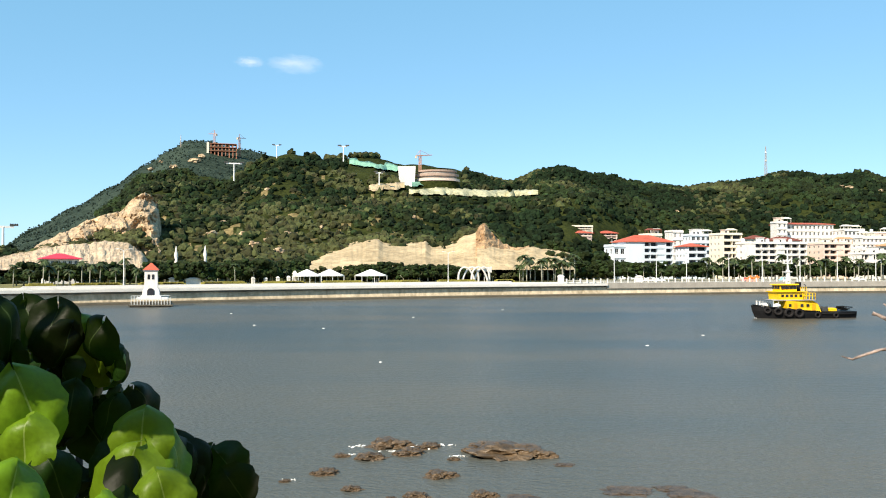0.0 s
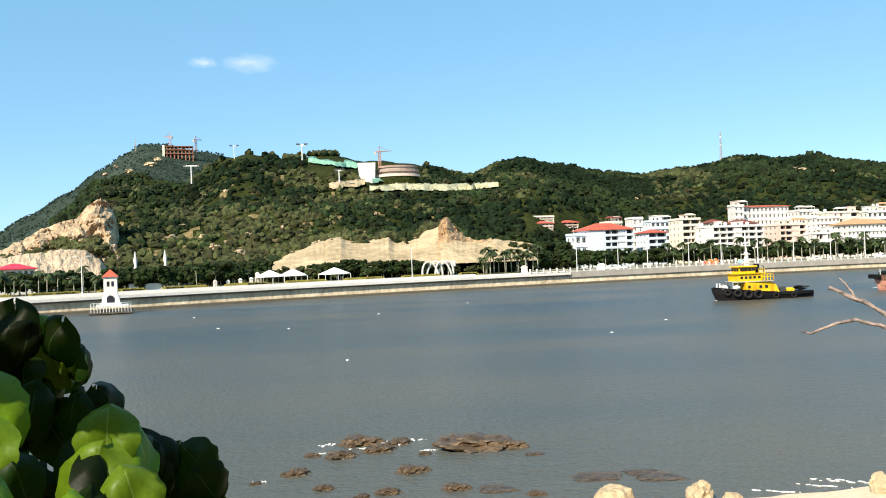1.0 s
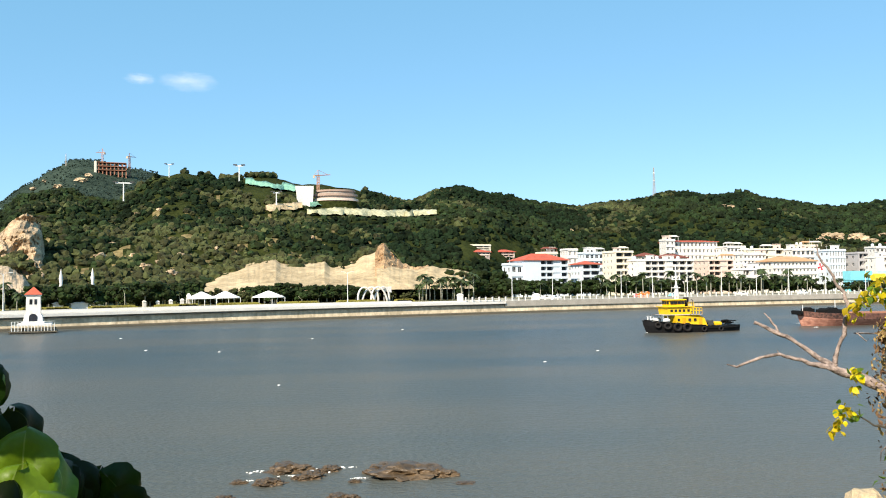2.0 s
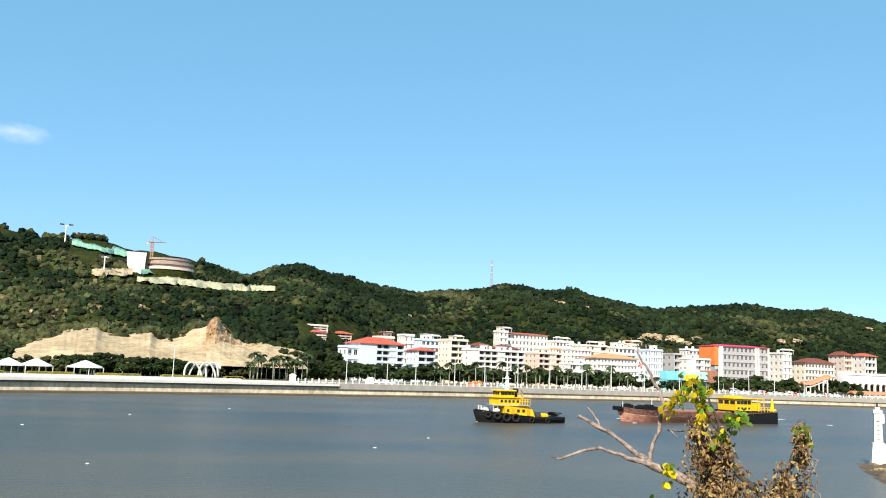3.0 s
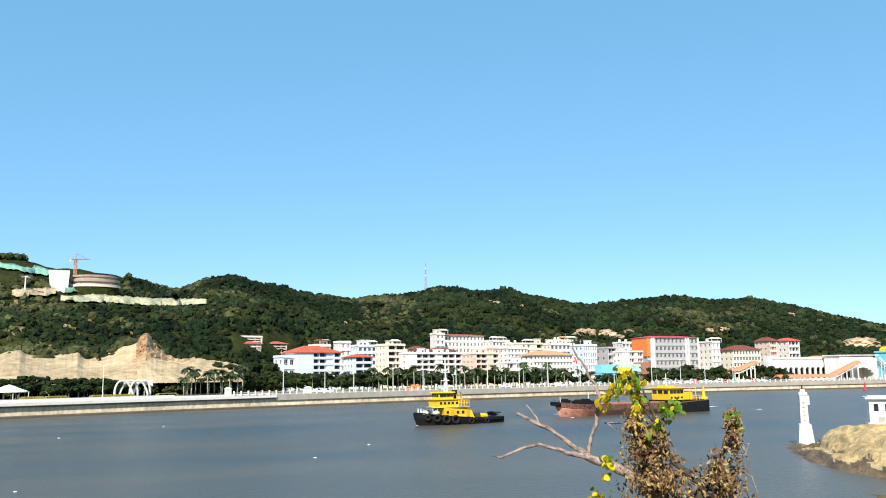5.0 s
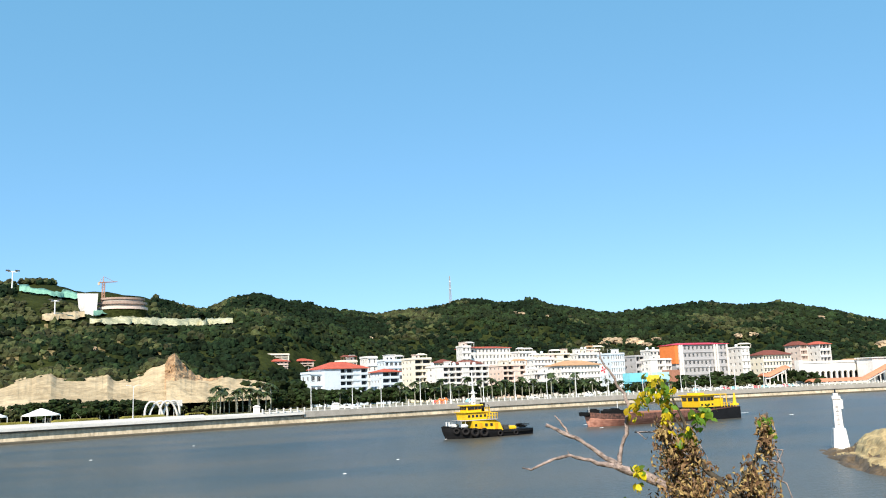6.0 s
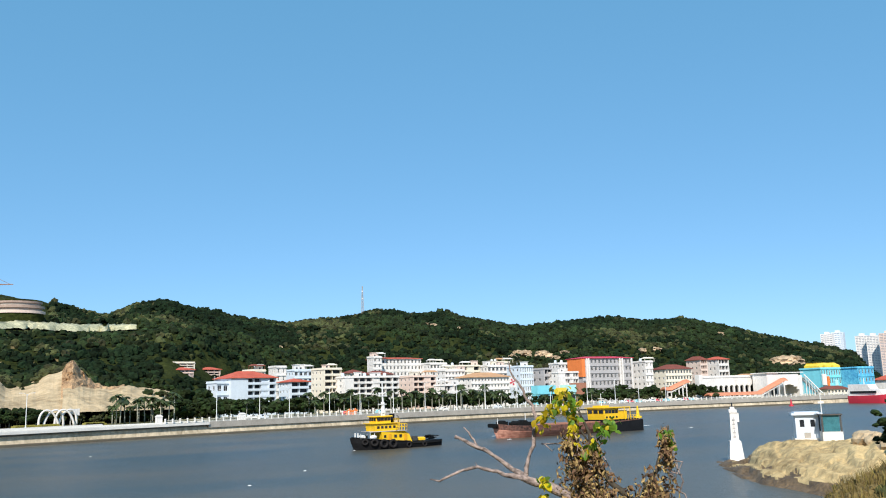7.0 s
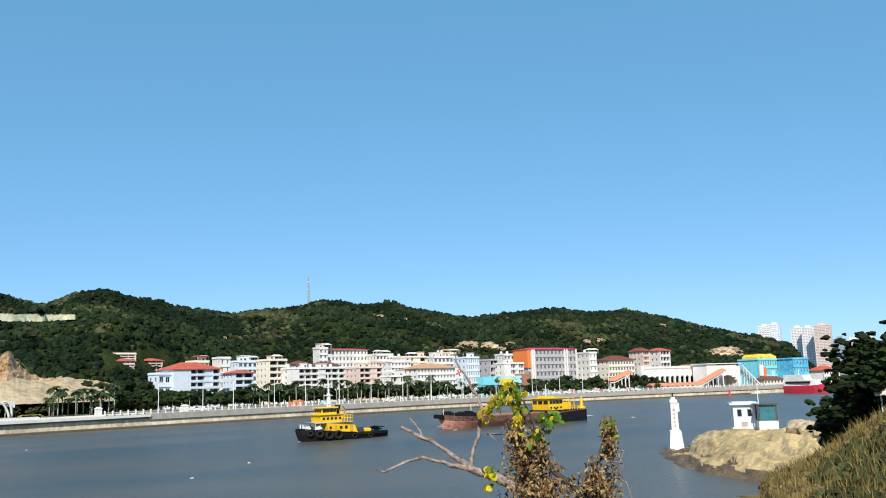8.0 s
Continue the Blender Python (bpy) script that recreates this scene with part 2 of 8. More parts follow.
def thing(name, label, category, at=(0, 0, 0), turn=0.0, group="", kind=""):
    ob = new(name)
    ob.matrix_world = pose(*at, 0, 0, turn)
    return tagged(ob, label, category, group, kind)


def solid(name, bm, material, label, category, at=(0, 0, 0), turn=0.0, group="", kind=""):
    ob = new(name, mesh_of(bm, name, material))
    ob.matrix_world = pose(*at, 0, 0, turn)
    return tagged(ob, label, category, group, kind)


def polar(bearing, dist, z=0.0):
    b = radians(bearing)
    return Vector((dist * math.sin(b), dist * math.cos(b), z))


def rise(el, dist):
    """Height of what is seen at that elevation angle and distance from the lookout."""
    return EYE + dist * math.tan(radians(el))


def wall_y(x):
    """The line of the far sea wall: it bends away at the left and straightens out at the right."""
    if x < 0:
        return 287 + 0.43 * x - 0.0012 * x * x
    x = min(x, 347)
    return 287 + 0.43 * x - 0.00062 * x * x


def slope_at(x):
    return 0.43 - 0.0024 * x if x < 0 else max(0.0, 0.43 - 0.00124 * x)


def shore(x, back=0.0, z=0.0):
    """A point at x along the far sea wall, that far behind it."""
    s = slope_at(x)
    k = 1 / math.hypot(1, s)
    return Vector((x - s * k * back, wall_y(x) + k * back, z))


def spot(bearing, back=0.0):
    """x along the wall at which the line so far behind it is met by the bearing."""
    lo, hi = -260.0, 1500.0
    for _ in range(50):
        mid = (lo + hi) / 2
        p = shore(mid, back)
        lo, hi = (mid, hi) if math.degrees(math.atan2(p.x, p.y)) < bearing else (lo, mid)
    return lo


def shore_at(bearing, back=0.0, z=0.0):
    return shore(spot(bearing, back), back, z)


def reach(bearing, back=0.0):
    return shore_at(bearing, back).length


def shore_turn(bearing, back=0.0):
    return math.degrees(math.atan(slope_at(spot(bearing, back))))


def curve(table, x):
    """Smooth reading of a short table of (x, value)."""
    if x <= table[0][0]:
        return table[0][1]
    for (x0, v0), (x1, v1) in zip(table, table[1:]):
        if x <= x1:
            u = (x - x0) / (x1 - x0)
            return v0 + (v1 - v0) * (u * u * (3 - 2 * u) * 0.5 + u * 0.5)
    return table[-1][1]


def fbm(x, y, z=0.0, octaves=4):
    return noise.fractal(Vector((x, y, z)), 0.9, 2.1, octaves)


def clumps(name, spots, material, label, category, kind="stuff", flat=True, seed=3):
    """One mesh of many rough leafy clumps: spots are (x, y, z, radius, squash)."""
    rng = np.random.default_rng(seed)
    base = bmesh.new()
    bmesh.ops.create_icosphere(base, subdivisions=2, radius=1.0)
    V = np.array([v.co[:] for v in base.verts])
    F = np.array([[v.index for v in f.verts] for f in base.faces])
    base.free()
    S = np.array(spots)
    n = len(S)
    jitter = 1 + rng.normal(0, 0.20, (n, len(V), 1))
    P = V[None] * jitter
    P[:, :, 2] *= S[:, 4, None]
    ang = rng.uniform(0, math.tau, n)
    c, s = np.cos(ang)[:, None], np.sin(ang)[:, None]
    P = np.stack([P[:, :, 0] * c - P[:, :, 1] * s, P[:, :, 0] * s + P[:, :, 1] * c, P[:, :, 2]], -1) * S[:, 3, None, None] + S[:, None, :3]
    faces = (F[None] + (np.arange(n) * len(V))[:, None, None]).reshape(-1, 3)
    me = bpy.data.meshes.new(name)
    verts = P.reshape(-1, 3)
    me.vertices.add(len(verts))
    me.vertices.foreach_set("co", verts.ravel())
    me.loops.add(len(faces) * 3)
    me.loops.foreach_set("vertex_index", faces.ravel())
    me.polygons.add(len(faces))
    me.polygons.foreach_set("loop_start", np.arange(len(faces)) * 3)
    me.polygons.foreach_set("use_smooth", np.full(len(faces), not flat))
    me.update(calc_edges=True)
    me.materials.append(material)
    return me


# ---- water and land ----
def water_material():
    m = bpy.data.materials.new("murky_sea_water")
    m.use_nodes = True
    nt, n = m.node_tree, m.node_tree.nodes
    b = n["Principled BSDF"]
    b.inputs["Roughness"].default_value, b.inputs["IOR"].default_value = 0.3, 1.33
    b.inputs["Specular IOR Level"].default_value = 0.25
    tc = n.new("ShaderNodeTexCoord")
    def field(scale, stretch, detail=3, turn=0.0):
        mp, t = n.new("ShaderNodeMapping"), n.new("ShaderNodeTexNoise")
        mp.inputs["Scale"].default_value = stretch
        mp.inputs["Rotation"].default_value = (0, 0, radians(turn))
        nt.links.new(tc.outputs["Object"], mp.inputs["Vector"])
        nt.links.new(mp.outputs["Vector"], t.inputs["Vector"])
        t.inputs["Scale"].default_value, t.inputs["Detail"].default_value = scale, detail
        return t.outputs["Fac"]
    ramp = n.new("ShaderNodeValToRGB")
    ramp.color_ramp.elements[0].position, ramp.color_ramp.elements[1].position = 0.38, 0.62
    ramp.color_ramp.elements[0].color, ramp.color_ramp.elements[1].color = (0.050, 0.064, 0.065, 1), (0.095, 0.085, 0.066, 1)
    nt.links.new(field(0.012, (1, 3.2, 1), 4, 14), ramp.inputs["Fac"])
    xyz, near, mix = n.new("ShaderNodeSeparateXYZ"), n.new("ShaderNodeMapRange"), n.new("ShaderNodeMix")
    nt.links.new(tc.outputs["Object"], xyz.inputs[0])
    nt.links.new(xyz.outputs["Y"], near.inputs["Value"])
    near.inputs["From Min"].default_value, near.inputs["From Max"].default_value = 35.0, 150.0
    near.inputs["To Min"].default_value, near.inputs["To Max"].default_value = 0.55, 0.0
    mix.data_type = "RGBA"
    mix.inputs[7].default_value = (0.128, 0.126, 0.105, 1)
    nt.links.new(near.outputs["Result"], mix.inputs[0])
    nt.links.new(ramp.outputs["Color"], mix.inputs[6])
    nt.links.new(mix.outputs[2], b.inputs["Base Color"])
    add = n.new("ShaderNodeMath")
    add.operation = "ADD"
    nt.links.new(field(0.5, (1, 2.4, 1), 4, 10), add.inputs[0])
    nt.links.new(field(2.4, (1, 1.6, 1), 3, -12), add.inputs[1])
    bp = n.new("ShaderNodeBump")
    bp.inputs["Strength"].default_value, bp.inputs["Distance"].default_value = 0.42, 0.35
    nt.links.new(add.outputs[0], bp.inputs["Height"])
    nt.links.new(bp.outputs["Normal"], b.inputs["Normal"])
    return m


bm = bmesh.new()
bmesh.ops.create_grid(bm, x_segments=8, y_segments=8, size=4500)
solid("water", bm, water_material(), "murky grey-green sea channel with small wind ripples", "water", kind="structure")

# Ridges of the land across the water: bearing and elevation angle
SKYLINE = [(-45, -1.5), (-31, -0.5), (-27.5, 0.85), (-25.7, 2.1), (-23.5, 3.35), (-21.3, 4.7), (-19.3, 6.1), (-17.9, 7.0), (-16.9, 7.6), (-15.4, 7.65), (-13.6, 7.3), (-10, 6.8), (-4, 5.0), (4, 2.0), (12, -3)]
MIDDLE = [(-24, 0.8), (-21.5, 3.6), (-19.6, 5.4), (-17.2, 5.8), (-15.8, 5.45), (-14.3, 5.35), (-12.6, 6.3), (-11.8, 6.9), (-10, 7.25), (-8.1, 6.85), (-4.7, 7.05), (-2.8, 6.6), (0.6, 6.3), (2.5, 5.75), (4.6, 5.3), (6.7, 6.0), (8.6, 6.15), (10.4, 5.7), (13.5, 5.1),
          (16, 4.7), (18.3, 5.0), (22.3, 5.45), (24.3, 5.2), (26.2, 5.3), (28.1, 4.75), (31.9, 4.2), (36.9, 4.5), (40.1, 4.15), (42.1, 4.25), (44.1, 3.75), (47, 2.9), (49.7, 2.2), (51.6, 1.6), (53.0, 0.2), (54, -1.0), (56, -3)]
FRONT = [(-27, 0.2), (-22, 1.6), (-17.5, 3.2), (-13, 3.6), (-8.5, 4.25), (-5, 4.4), (-1, 4.2), (6.3, 4.3), (9, 4.6), (10.4, 4.7), (13.3, 4.1), (15.1, 3.1), (18, 2.2), (30, 1.9), (42, 1.7), (48, 1.0), (54, -0.5)]


def foot(bearing):
    return reach(bearing) + curve([(-30, 70), (-10, 60), (8, 60), (13, 150), (40, 170), (56, 150)], bearing)


FOOT = {}


def ground_z(bearing, d):
    """Height of the land across the water."""
    key = round(bearing * 4)
    if key not in FOOT:
        FOOT[key] = foot(key / 4)
    f = FOOT[key]
    x, y = d * math.sin(radians(bearing)), d * math.cos(radians(bearing))
    z = 4.5
    for table, crest in ((FRONT, f + 250), (MIDDLE, f + 520), (SKYLINE, f + 950)):
        top = rise(curve(table, bearing) + 0.13, crest) - 4.5
        if top <= 0:
            continue
        u = (d - f) / (crest - f)
        if u > 1:
            u = max(0, 1 - (u - 1) * 1.6)
        u = min(max(u, 0), 1)
        s = u * u * (3 - 2 * u) * 0.55 + u * 0.45
        z = max(z, 4.5 + top * s * (1 + (0.22 * fbm(x / 130, y / 130, table[0][1])) * (1 - u) * min(1, u * 6)))
    k = min(1, max(0, (d - f) / 60))
    return z + k * (3.0 * fbm(x / 42, y / 42, 3) + 1.2 * fbm(x / 12, y / 12, 7))


def hill_layer(bearing, d):
    """Which ridge the ground there belongs to: 0 front, 1 middle, 2 summit."""
    f = foot(bearing)
    best, which = -1, 0
    for k, (table, crest) in enumerate(((FRONT, f + 250), (MIDDLE, f + 520), (SKYLINE, f + 950))):
        u = (d - f) / (crest - f)
        u = min(max(1 - (u - 1) * 1.6 if u > 1 else u, 0), 1)
        h = (rise(curve(table, bearing), crest) - 4.5) * (u * u * (3 - 2 * u) * 0.55 + u * 0.45)
        if h > best:
            best, which = h, k
    return which


# cleared ground: bearings and elevation angles without trees
CLEAR = [(-2.5, 6.6, 4.4, 5.0), (-6.5, -2.7, 6.0, 7.2), (-2.3, 0.7, 4.95, 5.6), (-5.2, -2.4, 4.75, 5.35), (-3.1, 1.4, 5.1, 7.0), (-11.8, -9.2, 6.85, 7.4), (8.0, 11.9, 1.5, 2.9)]


def hills():
    az = np.arange(-46, 58.01, 0.22)
    steps = [0, 6, 12, 18, 26, 34, 44, 55, 67, 80, 95, 110, 126, 143, 160, 178, 196, 215, 235, 252, 270, 290, 315, 340, 370, 400, 430, 460, 490, 520, 550, 590, 640, 700, 760, 820, 880, 930, 960, 1010, 1080, 1200, 1500]
    steps = sorted(steps + [(p + q) / 2 for p, q in zip(steps, steps[1:]) if q < 400])
    verts, faces, mats = [], [], []
    for a in az:
        f = foot(a)
        for s in steps:
            verts.append(polar(a, f + s, ground_z(a, f + s) if s else 4.2))
    n = len(steps)
    for i in range(len(az) - 1):
        for j in range(n - 1):
            faces.append((i * n + j, (i + 1) * n + j, (i + 1) * n + j + 1, i * n + j + 1))
            soil = az[i] < 4 and 20 < steps[j] < 330 and fbm(az[i] * 0.9, steps[j] / 30, 12) + 0.4 * fbm(az[i] * 2.6, steps[j] / 9, 4) > 0.16 + steps[j] / 900 + max(0, az[i] + 9) * 0.03
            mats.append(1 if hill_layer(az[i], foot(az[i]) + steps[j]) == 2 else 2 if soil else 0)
    me = bpy.data.meshes.new("hills")
    me.from_pydata(verts, [], faces)
    me.polygons.foreach_set("material_index", mats)
    me.polygons.foreach_set("use_smooth", [True] * len(faces))
    me.materials.append(M["hill"])
    me.materials.append(M["summit"])
    me.materials.append(M["baresoil"])
    tagged(new("ground_hills", me), "steep green scrub-covered hills behind the waterfront", "hill", kind="structure")


hills()


def forest():
    rng = random.Random(5)
    sets = {"forest": [], "olive": [], "farscrub": [], "deepforest": []}
    for _ in range(27000):
        a = rng.uniform(-28, 54)
        f = foot(a)
        s = 960 * rng.random() ** 1.5 + 4
        if s > 560 and a > -6:
            s *= 0.55
        if a < -19 and s < 300 and rng.random() < 0.6:
            continue
        d = f + s
        p = polar(a, d, ground_z(a, d))
        el = math.degrees(math.atan2(p.z - EYE, d))
        if any(a0 < a < a1 and e0 < el < e1 for a0, a1, e0, e1 in CLEAR):
            continue
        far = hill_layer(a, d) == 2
        r = rng.uniform(1.05, 2.5) * (0.75 + d / 1400)
        bare = a < 4 and 20 < s < 330 and fbm(a * 0.9, s / 30, 12) + 0.4 * fbm(a * 2.6, s / 9, 4) > 0.16 + s / 900 + max(0, a + 9) * 0.03
        if bare and rng.random() < 0.55:
            continue
        dry = fbm(p.x / 110, p.y / 110, 11) + rng.uniform(-0.22, 0.22)
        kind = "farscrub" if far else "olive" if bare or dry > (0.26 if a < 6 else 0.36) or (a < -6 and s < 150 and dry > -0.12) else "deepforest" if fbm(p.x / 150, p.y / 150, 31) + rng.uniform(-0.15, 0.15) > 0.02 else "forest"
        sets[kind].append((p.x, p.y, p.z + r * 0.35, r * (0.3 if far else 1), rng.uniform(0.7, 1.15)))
    for (kind, spots), label in zip(sets.items(), ("dense dark green broadleaf woods on the hillside", "dry olive-coloured scrub on the hillside", "low dark scrub on the far summit", "darkest stands of evergreen woods on the hillside")):
        me = clumps(kind, spots, M[kind], label, "woods")
        tagged(new({"forest": "woods", "olive": "scrub", "farscrub": "summit_scrub", "deepforest": "evergreen_woods"}[kind], me), label, "woods", kind="stuff")


forest()


def cut_face(name, tops, d, lean, material, label, low=-0.3, rough=0.6):
    """A quarried rock face along the hill's foot: tops are (bearing, elevation angle) of its upper edge."""
    a0, a1 = tops[0][0], tops[-1][0]
    na, nz = int((a1 - a0) / 0.075), 34
    verts, faces = [], []
    for i in range(na + 1):
        a = a0 + (a1 - a0) * i / na
        dd = d(a)
        z0, z1 = max(3.0, rise(low, dd)), rise(curve(tops, a), dd + lean * 0.5) + 1.1 * fbm(a * 0.9, 3.1, 5)
        for j in range(nz + 1):
            u = j / nz
            z = z0 + (z1 - z0) * u
            block = noise.cell(Vector((a * 1.1 + 0.05 * z, z / 11 + 0.3 * fbm(a * 0.5, 1, 2), rough))) + 0.5 * noise.cell(Vector((a * 2.6 - 0.04 * z, z / 5, rough)))
            ledge = rough * (4.0 * fbm(a * 0.4, z / 14, 1) + (1.1 if rough > 1.2 else 0.0) * block + 1.0 * abs(fbm(a * 0.7 + z / 9, z / 6, 4)) + 0.4 * fbm(a * 1.8, z / 2.5, 9))
            verts.append(polar(a, dd + lean * (u * 0.75 + 0.25 * u * u) + ledge, z + (0.5 if rough > 1.2 else 0.12) * fbm(a * 4, z / 2.5, 2)))
        verts.append(polar(a, dd + lean + 26, z1 - 4))
    n = nz + 2
    for i in range(na):
        for j in range(n - 1):
            faces.append((i * n + j, (i + 1) * n + j, (i + 1) * n + j + 1, i * n + j + 1))
    me = bpy.data.meshes.new(name)
    me.from_pydata(verts, [], faces)
    me.materials.append(material)
    tagged(new(name, me), label, "rock face", kind="structure")


cut_face("ground_quarry", [(-9.3, -0.2), (-8.9, 0.55), (-7.4, 1.35), (-5.6, 1.85), (-4.4, 2.2), (-3.9, 1.9), (-2.6, 1.8), (-1.2, 2.05), (-0.8, 1.62), (0.1, 1.55), (0.8, 1.85), (1.5, 2.6), (2.4, 2.75), (2.7, 2.2)], lambda a: foot(a) - 6, 100, M["cut"], "pale yellow freshly cut quarry slope at the hill foot", -0.3, 0.6)
cut_face("ground_quarry_rusty", [(2.2, 2.3), (2.45, 2.76), (2.8, 2.9), (3.3, 2.35), (3.7, 1.95), (4.2, 1.55), (4.6, 1.35), (5.8, 1.3)], lambda a: foot(a) + 4, 44, M["cutred"], "rust-stained crumbling quarry face beside the pale slope", -0.3, 1.6)
cut_face("ground_quarry_low", [(2.3, 1.25), (3.4, 1.3), (4.8, 1.15), (6.2, 1.2), (7.3, 1.15), (8.5, 0.75), (9.2, -0.2)], lambda a: foot(a) - 14, 40, M["cut"], "low pale rubble slope under the rusty face", -0.3, 1.0)
cut_face("ground_cliff", [(-26.2, 0.8), (-25.2, 1.55), (-24.1, 2.1), (-22.6, 3.05), (-20.9, 3.65), (-20.1, 4.5), (-19.5, 4.8), (-19.1, 4.8), (-18.6, 4.35), (-18.4, 3.1), (-18.3, 1.6)], lambda a: foot(a) + 78, 55, M["cliff"], "broken pale cliff with cracks and ledges", 0.2, 4.2)
# shrubs on the ledges of the cliff
rng = random.Random(6)
spots = []
for _ in range(620):
    a = rng.uniform(-26.5, -18.3)
    u = rng.uniform(0.26, 0.46 if a > -21 else 0.62) + 0.06 * fbm(a, 1, 1)
    dd = foot(a) + 78
    z0, z1 = max(3.0, rise(0.2, dd)), rise(curve([(-26.6, 0.9), (-24.2, 2.1), (-21.3, 3.5), (-19.5, 4.65), (-18.3, 1.6)], a), dd + 27)
    if fbm(a * 0.9, u * 5, 3) < -0.15:
        continue
    p = polar(a, dd + 55 * (u * 0.75 + 0.25 * u * u), z0 + (z1 - z0) * u)
    spots.append((p.x, p.y, p.z, rng.uniform(0.9, 2.2), 0.8))
tagged(new("cliff_scrub", clumps("cliff_scrub", spots, M["olive"], "", "", seed=61)), "olive shrubs on the cliff ledges", "shrubs", kind="stuff")
spots = []
for _ in range(420):  # bushes along the lip of the quarry and tufts on its slope
    a = rng.uniform(-8.6, 7.8)
    lip = rng.random() < 0.7
    u = rng.uniform(0.9, 1.04) if lip else rng.uniform(0.3, 0.9)
    if not lip and fbm(a * 1.3, u * 4, 8) < 0.15:
        continue
    dd = foot(a) - 6
    top = rise(curve([(-8.9, 0.55), (-7.4, 1.35), (-4.4, 2.2), (-2.6, 1.8), (-1.2, 2.05), (0.1, 1.55), (1.5, 2.6), (2.8, 2.85), (3.7, 1.95), (4.6, 1.3), (7.3, 1.15), (8.5, 0.75)], a), dd + 50)
    p = polar(a, dd + 100 * (u * 0.75 + 0.25 * u * u), 3.0 + (top - 3.0) * u)
    spots.append((p.x, p.y, p.z, rng.uniform(1.2, 2.6) if lip else rng.uniform(0.5, 1.1), 0.85))
tagged(new("quarry_scrub", clumps("quarry_scrub", spots, M["olive"], "", "", seed=62)), "olive bushes on the lip of the quarry", "shrubs", kind="stuff")
cut_face("ground_scree", [(-29, -0.1), (-26.3, 0.95), (-24.5, 1.2), (-23.1, 1.45), (-21.4, 1.65), (-20.4, 1.6), (-19.6, 0.9), (-18.8, -0.2)], lambda a: foot(a) + 16, 46, M["scree"], "pale bare earth slope below the cliff", -0.3, 1.4)


# ---- far sea wall and promenade ----
def strip(x0, x1, step, section):
    """A closed section of (back, z) swept along the wall."""
    n = max(2, int((x1 - x0) / step))
    return [[shore(x0 + (x1 - x0) * i / n, b, z) for b, z in section] for i in range(n + 1)]


def swept(name, x0, x1, section, material, label, category, step=12.0, kind="structure"):
    bm = bmesh.new()
    loft(bm, strip(x0, x1, step, section))
    return solid(name, bm, material, label, category, kind=kind)


X0, X1 = -230.0, 760.0
swept("wall_sea", X0, X1, [(0, -1), (0.9, 3.0), (9, 3.0), (9, -1)], M["concrete"], "long stained concrete sea wall along the channel", "sea wall")
swept("wall_sea_foot", X0, 420, [(-0.7, -1), (-0.45, 0.55), (0.4, 0.75), (0.4, -1)], M["concrete_dark"], "dark wet foot of the sea wall", "sea wall")
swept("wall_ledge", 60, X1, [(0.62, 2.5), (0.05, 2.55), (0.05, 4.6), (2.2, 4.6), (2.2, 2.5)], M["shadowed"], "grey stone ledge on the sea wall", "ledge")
swept("wall_ledge_white", X0, 60, [(0.9, 3.5), (-0.6, 3.6), (-0.6, 4.4), (2.2, 4.4), (2.2, 3.5)], M["capstone"], "white stone ledge on the sea wall", "ledge")
swept("pavement", X0, X1, [(2.2, 2.4), (2.2, 4.5), (16, 4.54), (16, 2.4)], M["paving"], "paved promenade on top of the sea wall", "promenade")
swept("wall_parapet", X0, 60, [(2.3, 4.5), (2.3, 5.0), (2.9, 5.0), (2.9, 4.5)], M["capstone"], "low white parapet of the promenade", "parapet")
swept("ground_park", X0, X1, [(16, 2.4), (16, 4.55), (90, 4.75), (330, 4.8), (330, 2.0)], M["lawn"], "strip of dry lawn and hedges behind the promenade", "lawn", step=20.0)


# ---- the town on the far shore ----
FRAMES = {}


def window_meshes(w, h):
    key = (round(w, 1), round(h, 1))
    if key not in FRAMES:
        w, h = key
        bm = bmesh.new()
        t = 0.09
        box(bm, -w / 2, w / 2, -0.02, 0.10, 0, t)
        box(bm, -w / 2, w / 2, -0.02, 0.10, h - t, h)
        box(bm, -w / 2, -w / 2 + t, -0.02, 0.10, t, h - t)
        box(bm, w / 2 - t, w / 2, -0.02, 0.10, t, h - t)
        box(bm, -t / 2, t / 2, 0.0, 0.09, t, h - t)
        fr = mesh_of(bm, "window_frame", M["steel"])
        bm = bmesh.new()
        box(bm, -w / 2 + t, w / 2 - t, 0.03, 0.06, t, h - t)
        FRAMES[key] = fr, mesh_of(bm, "pane", M["glass"])
    return FRAMES[key]


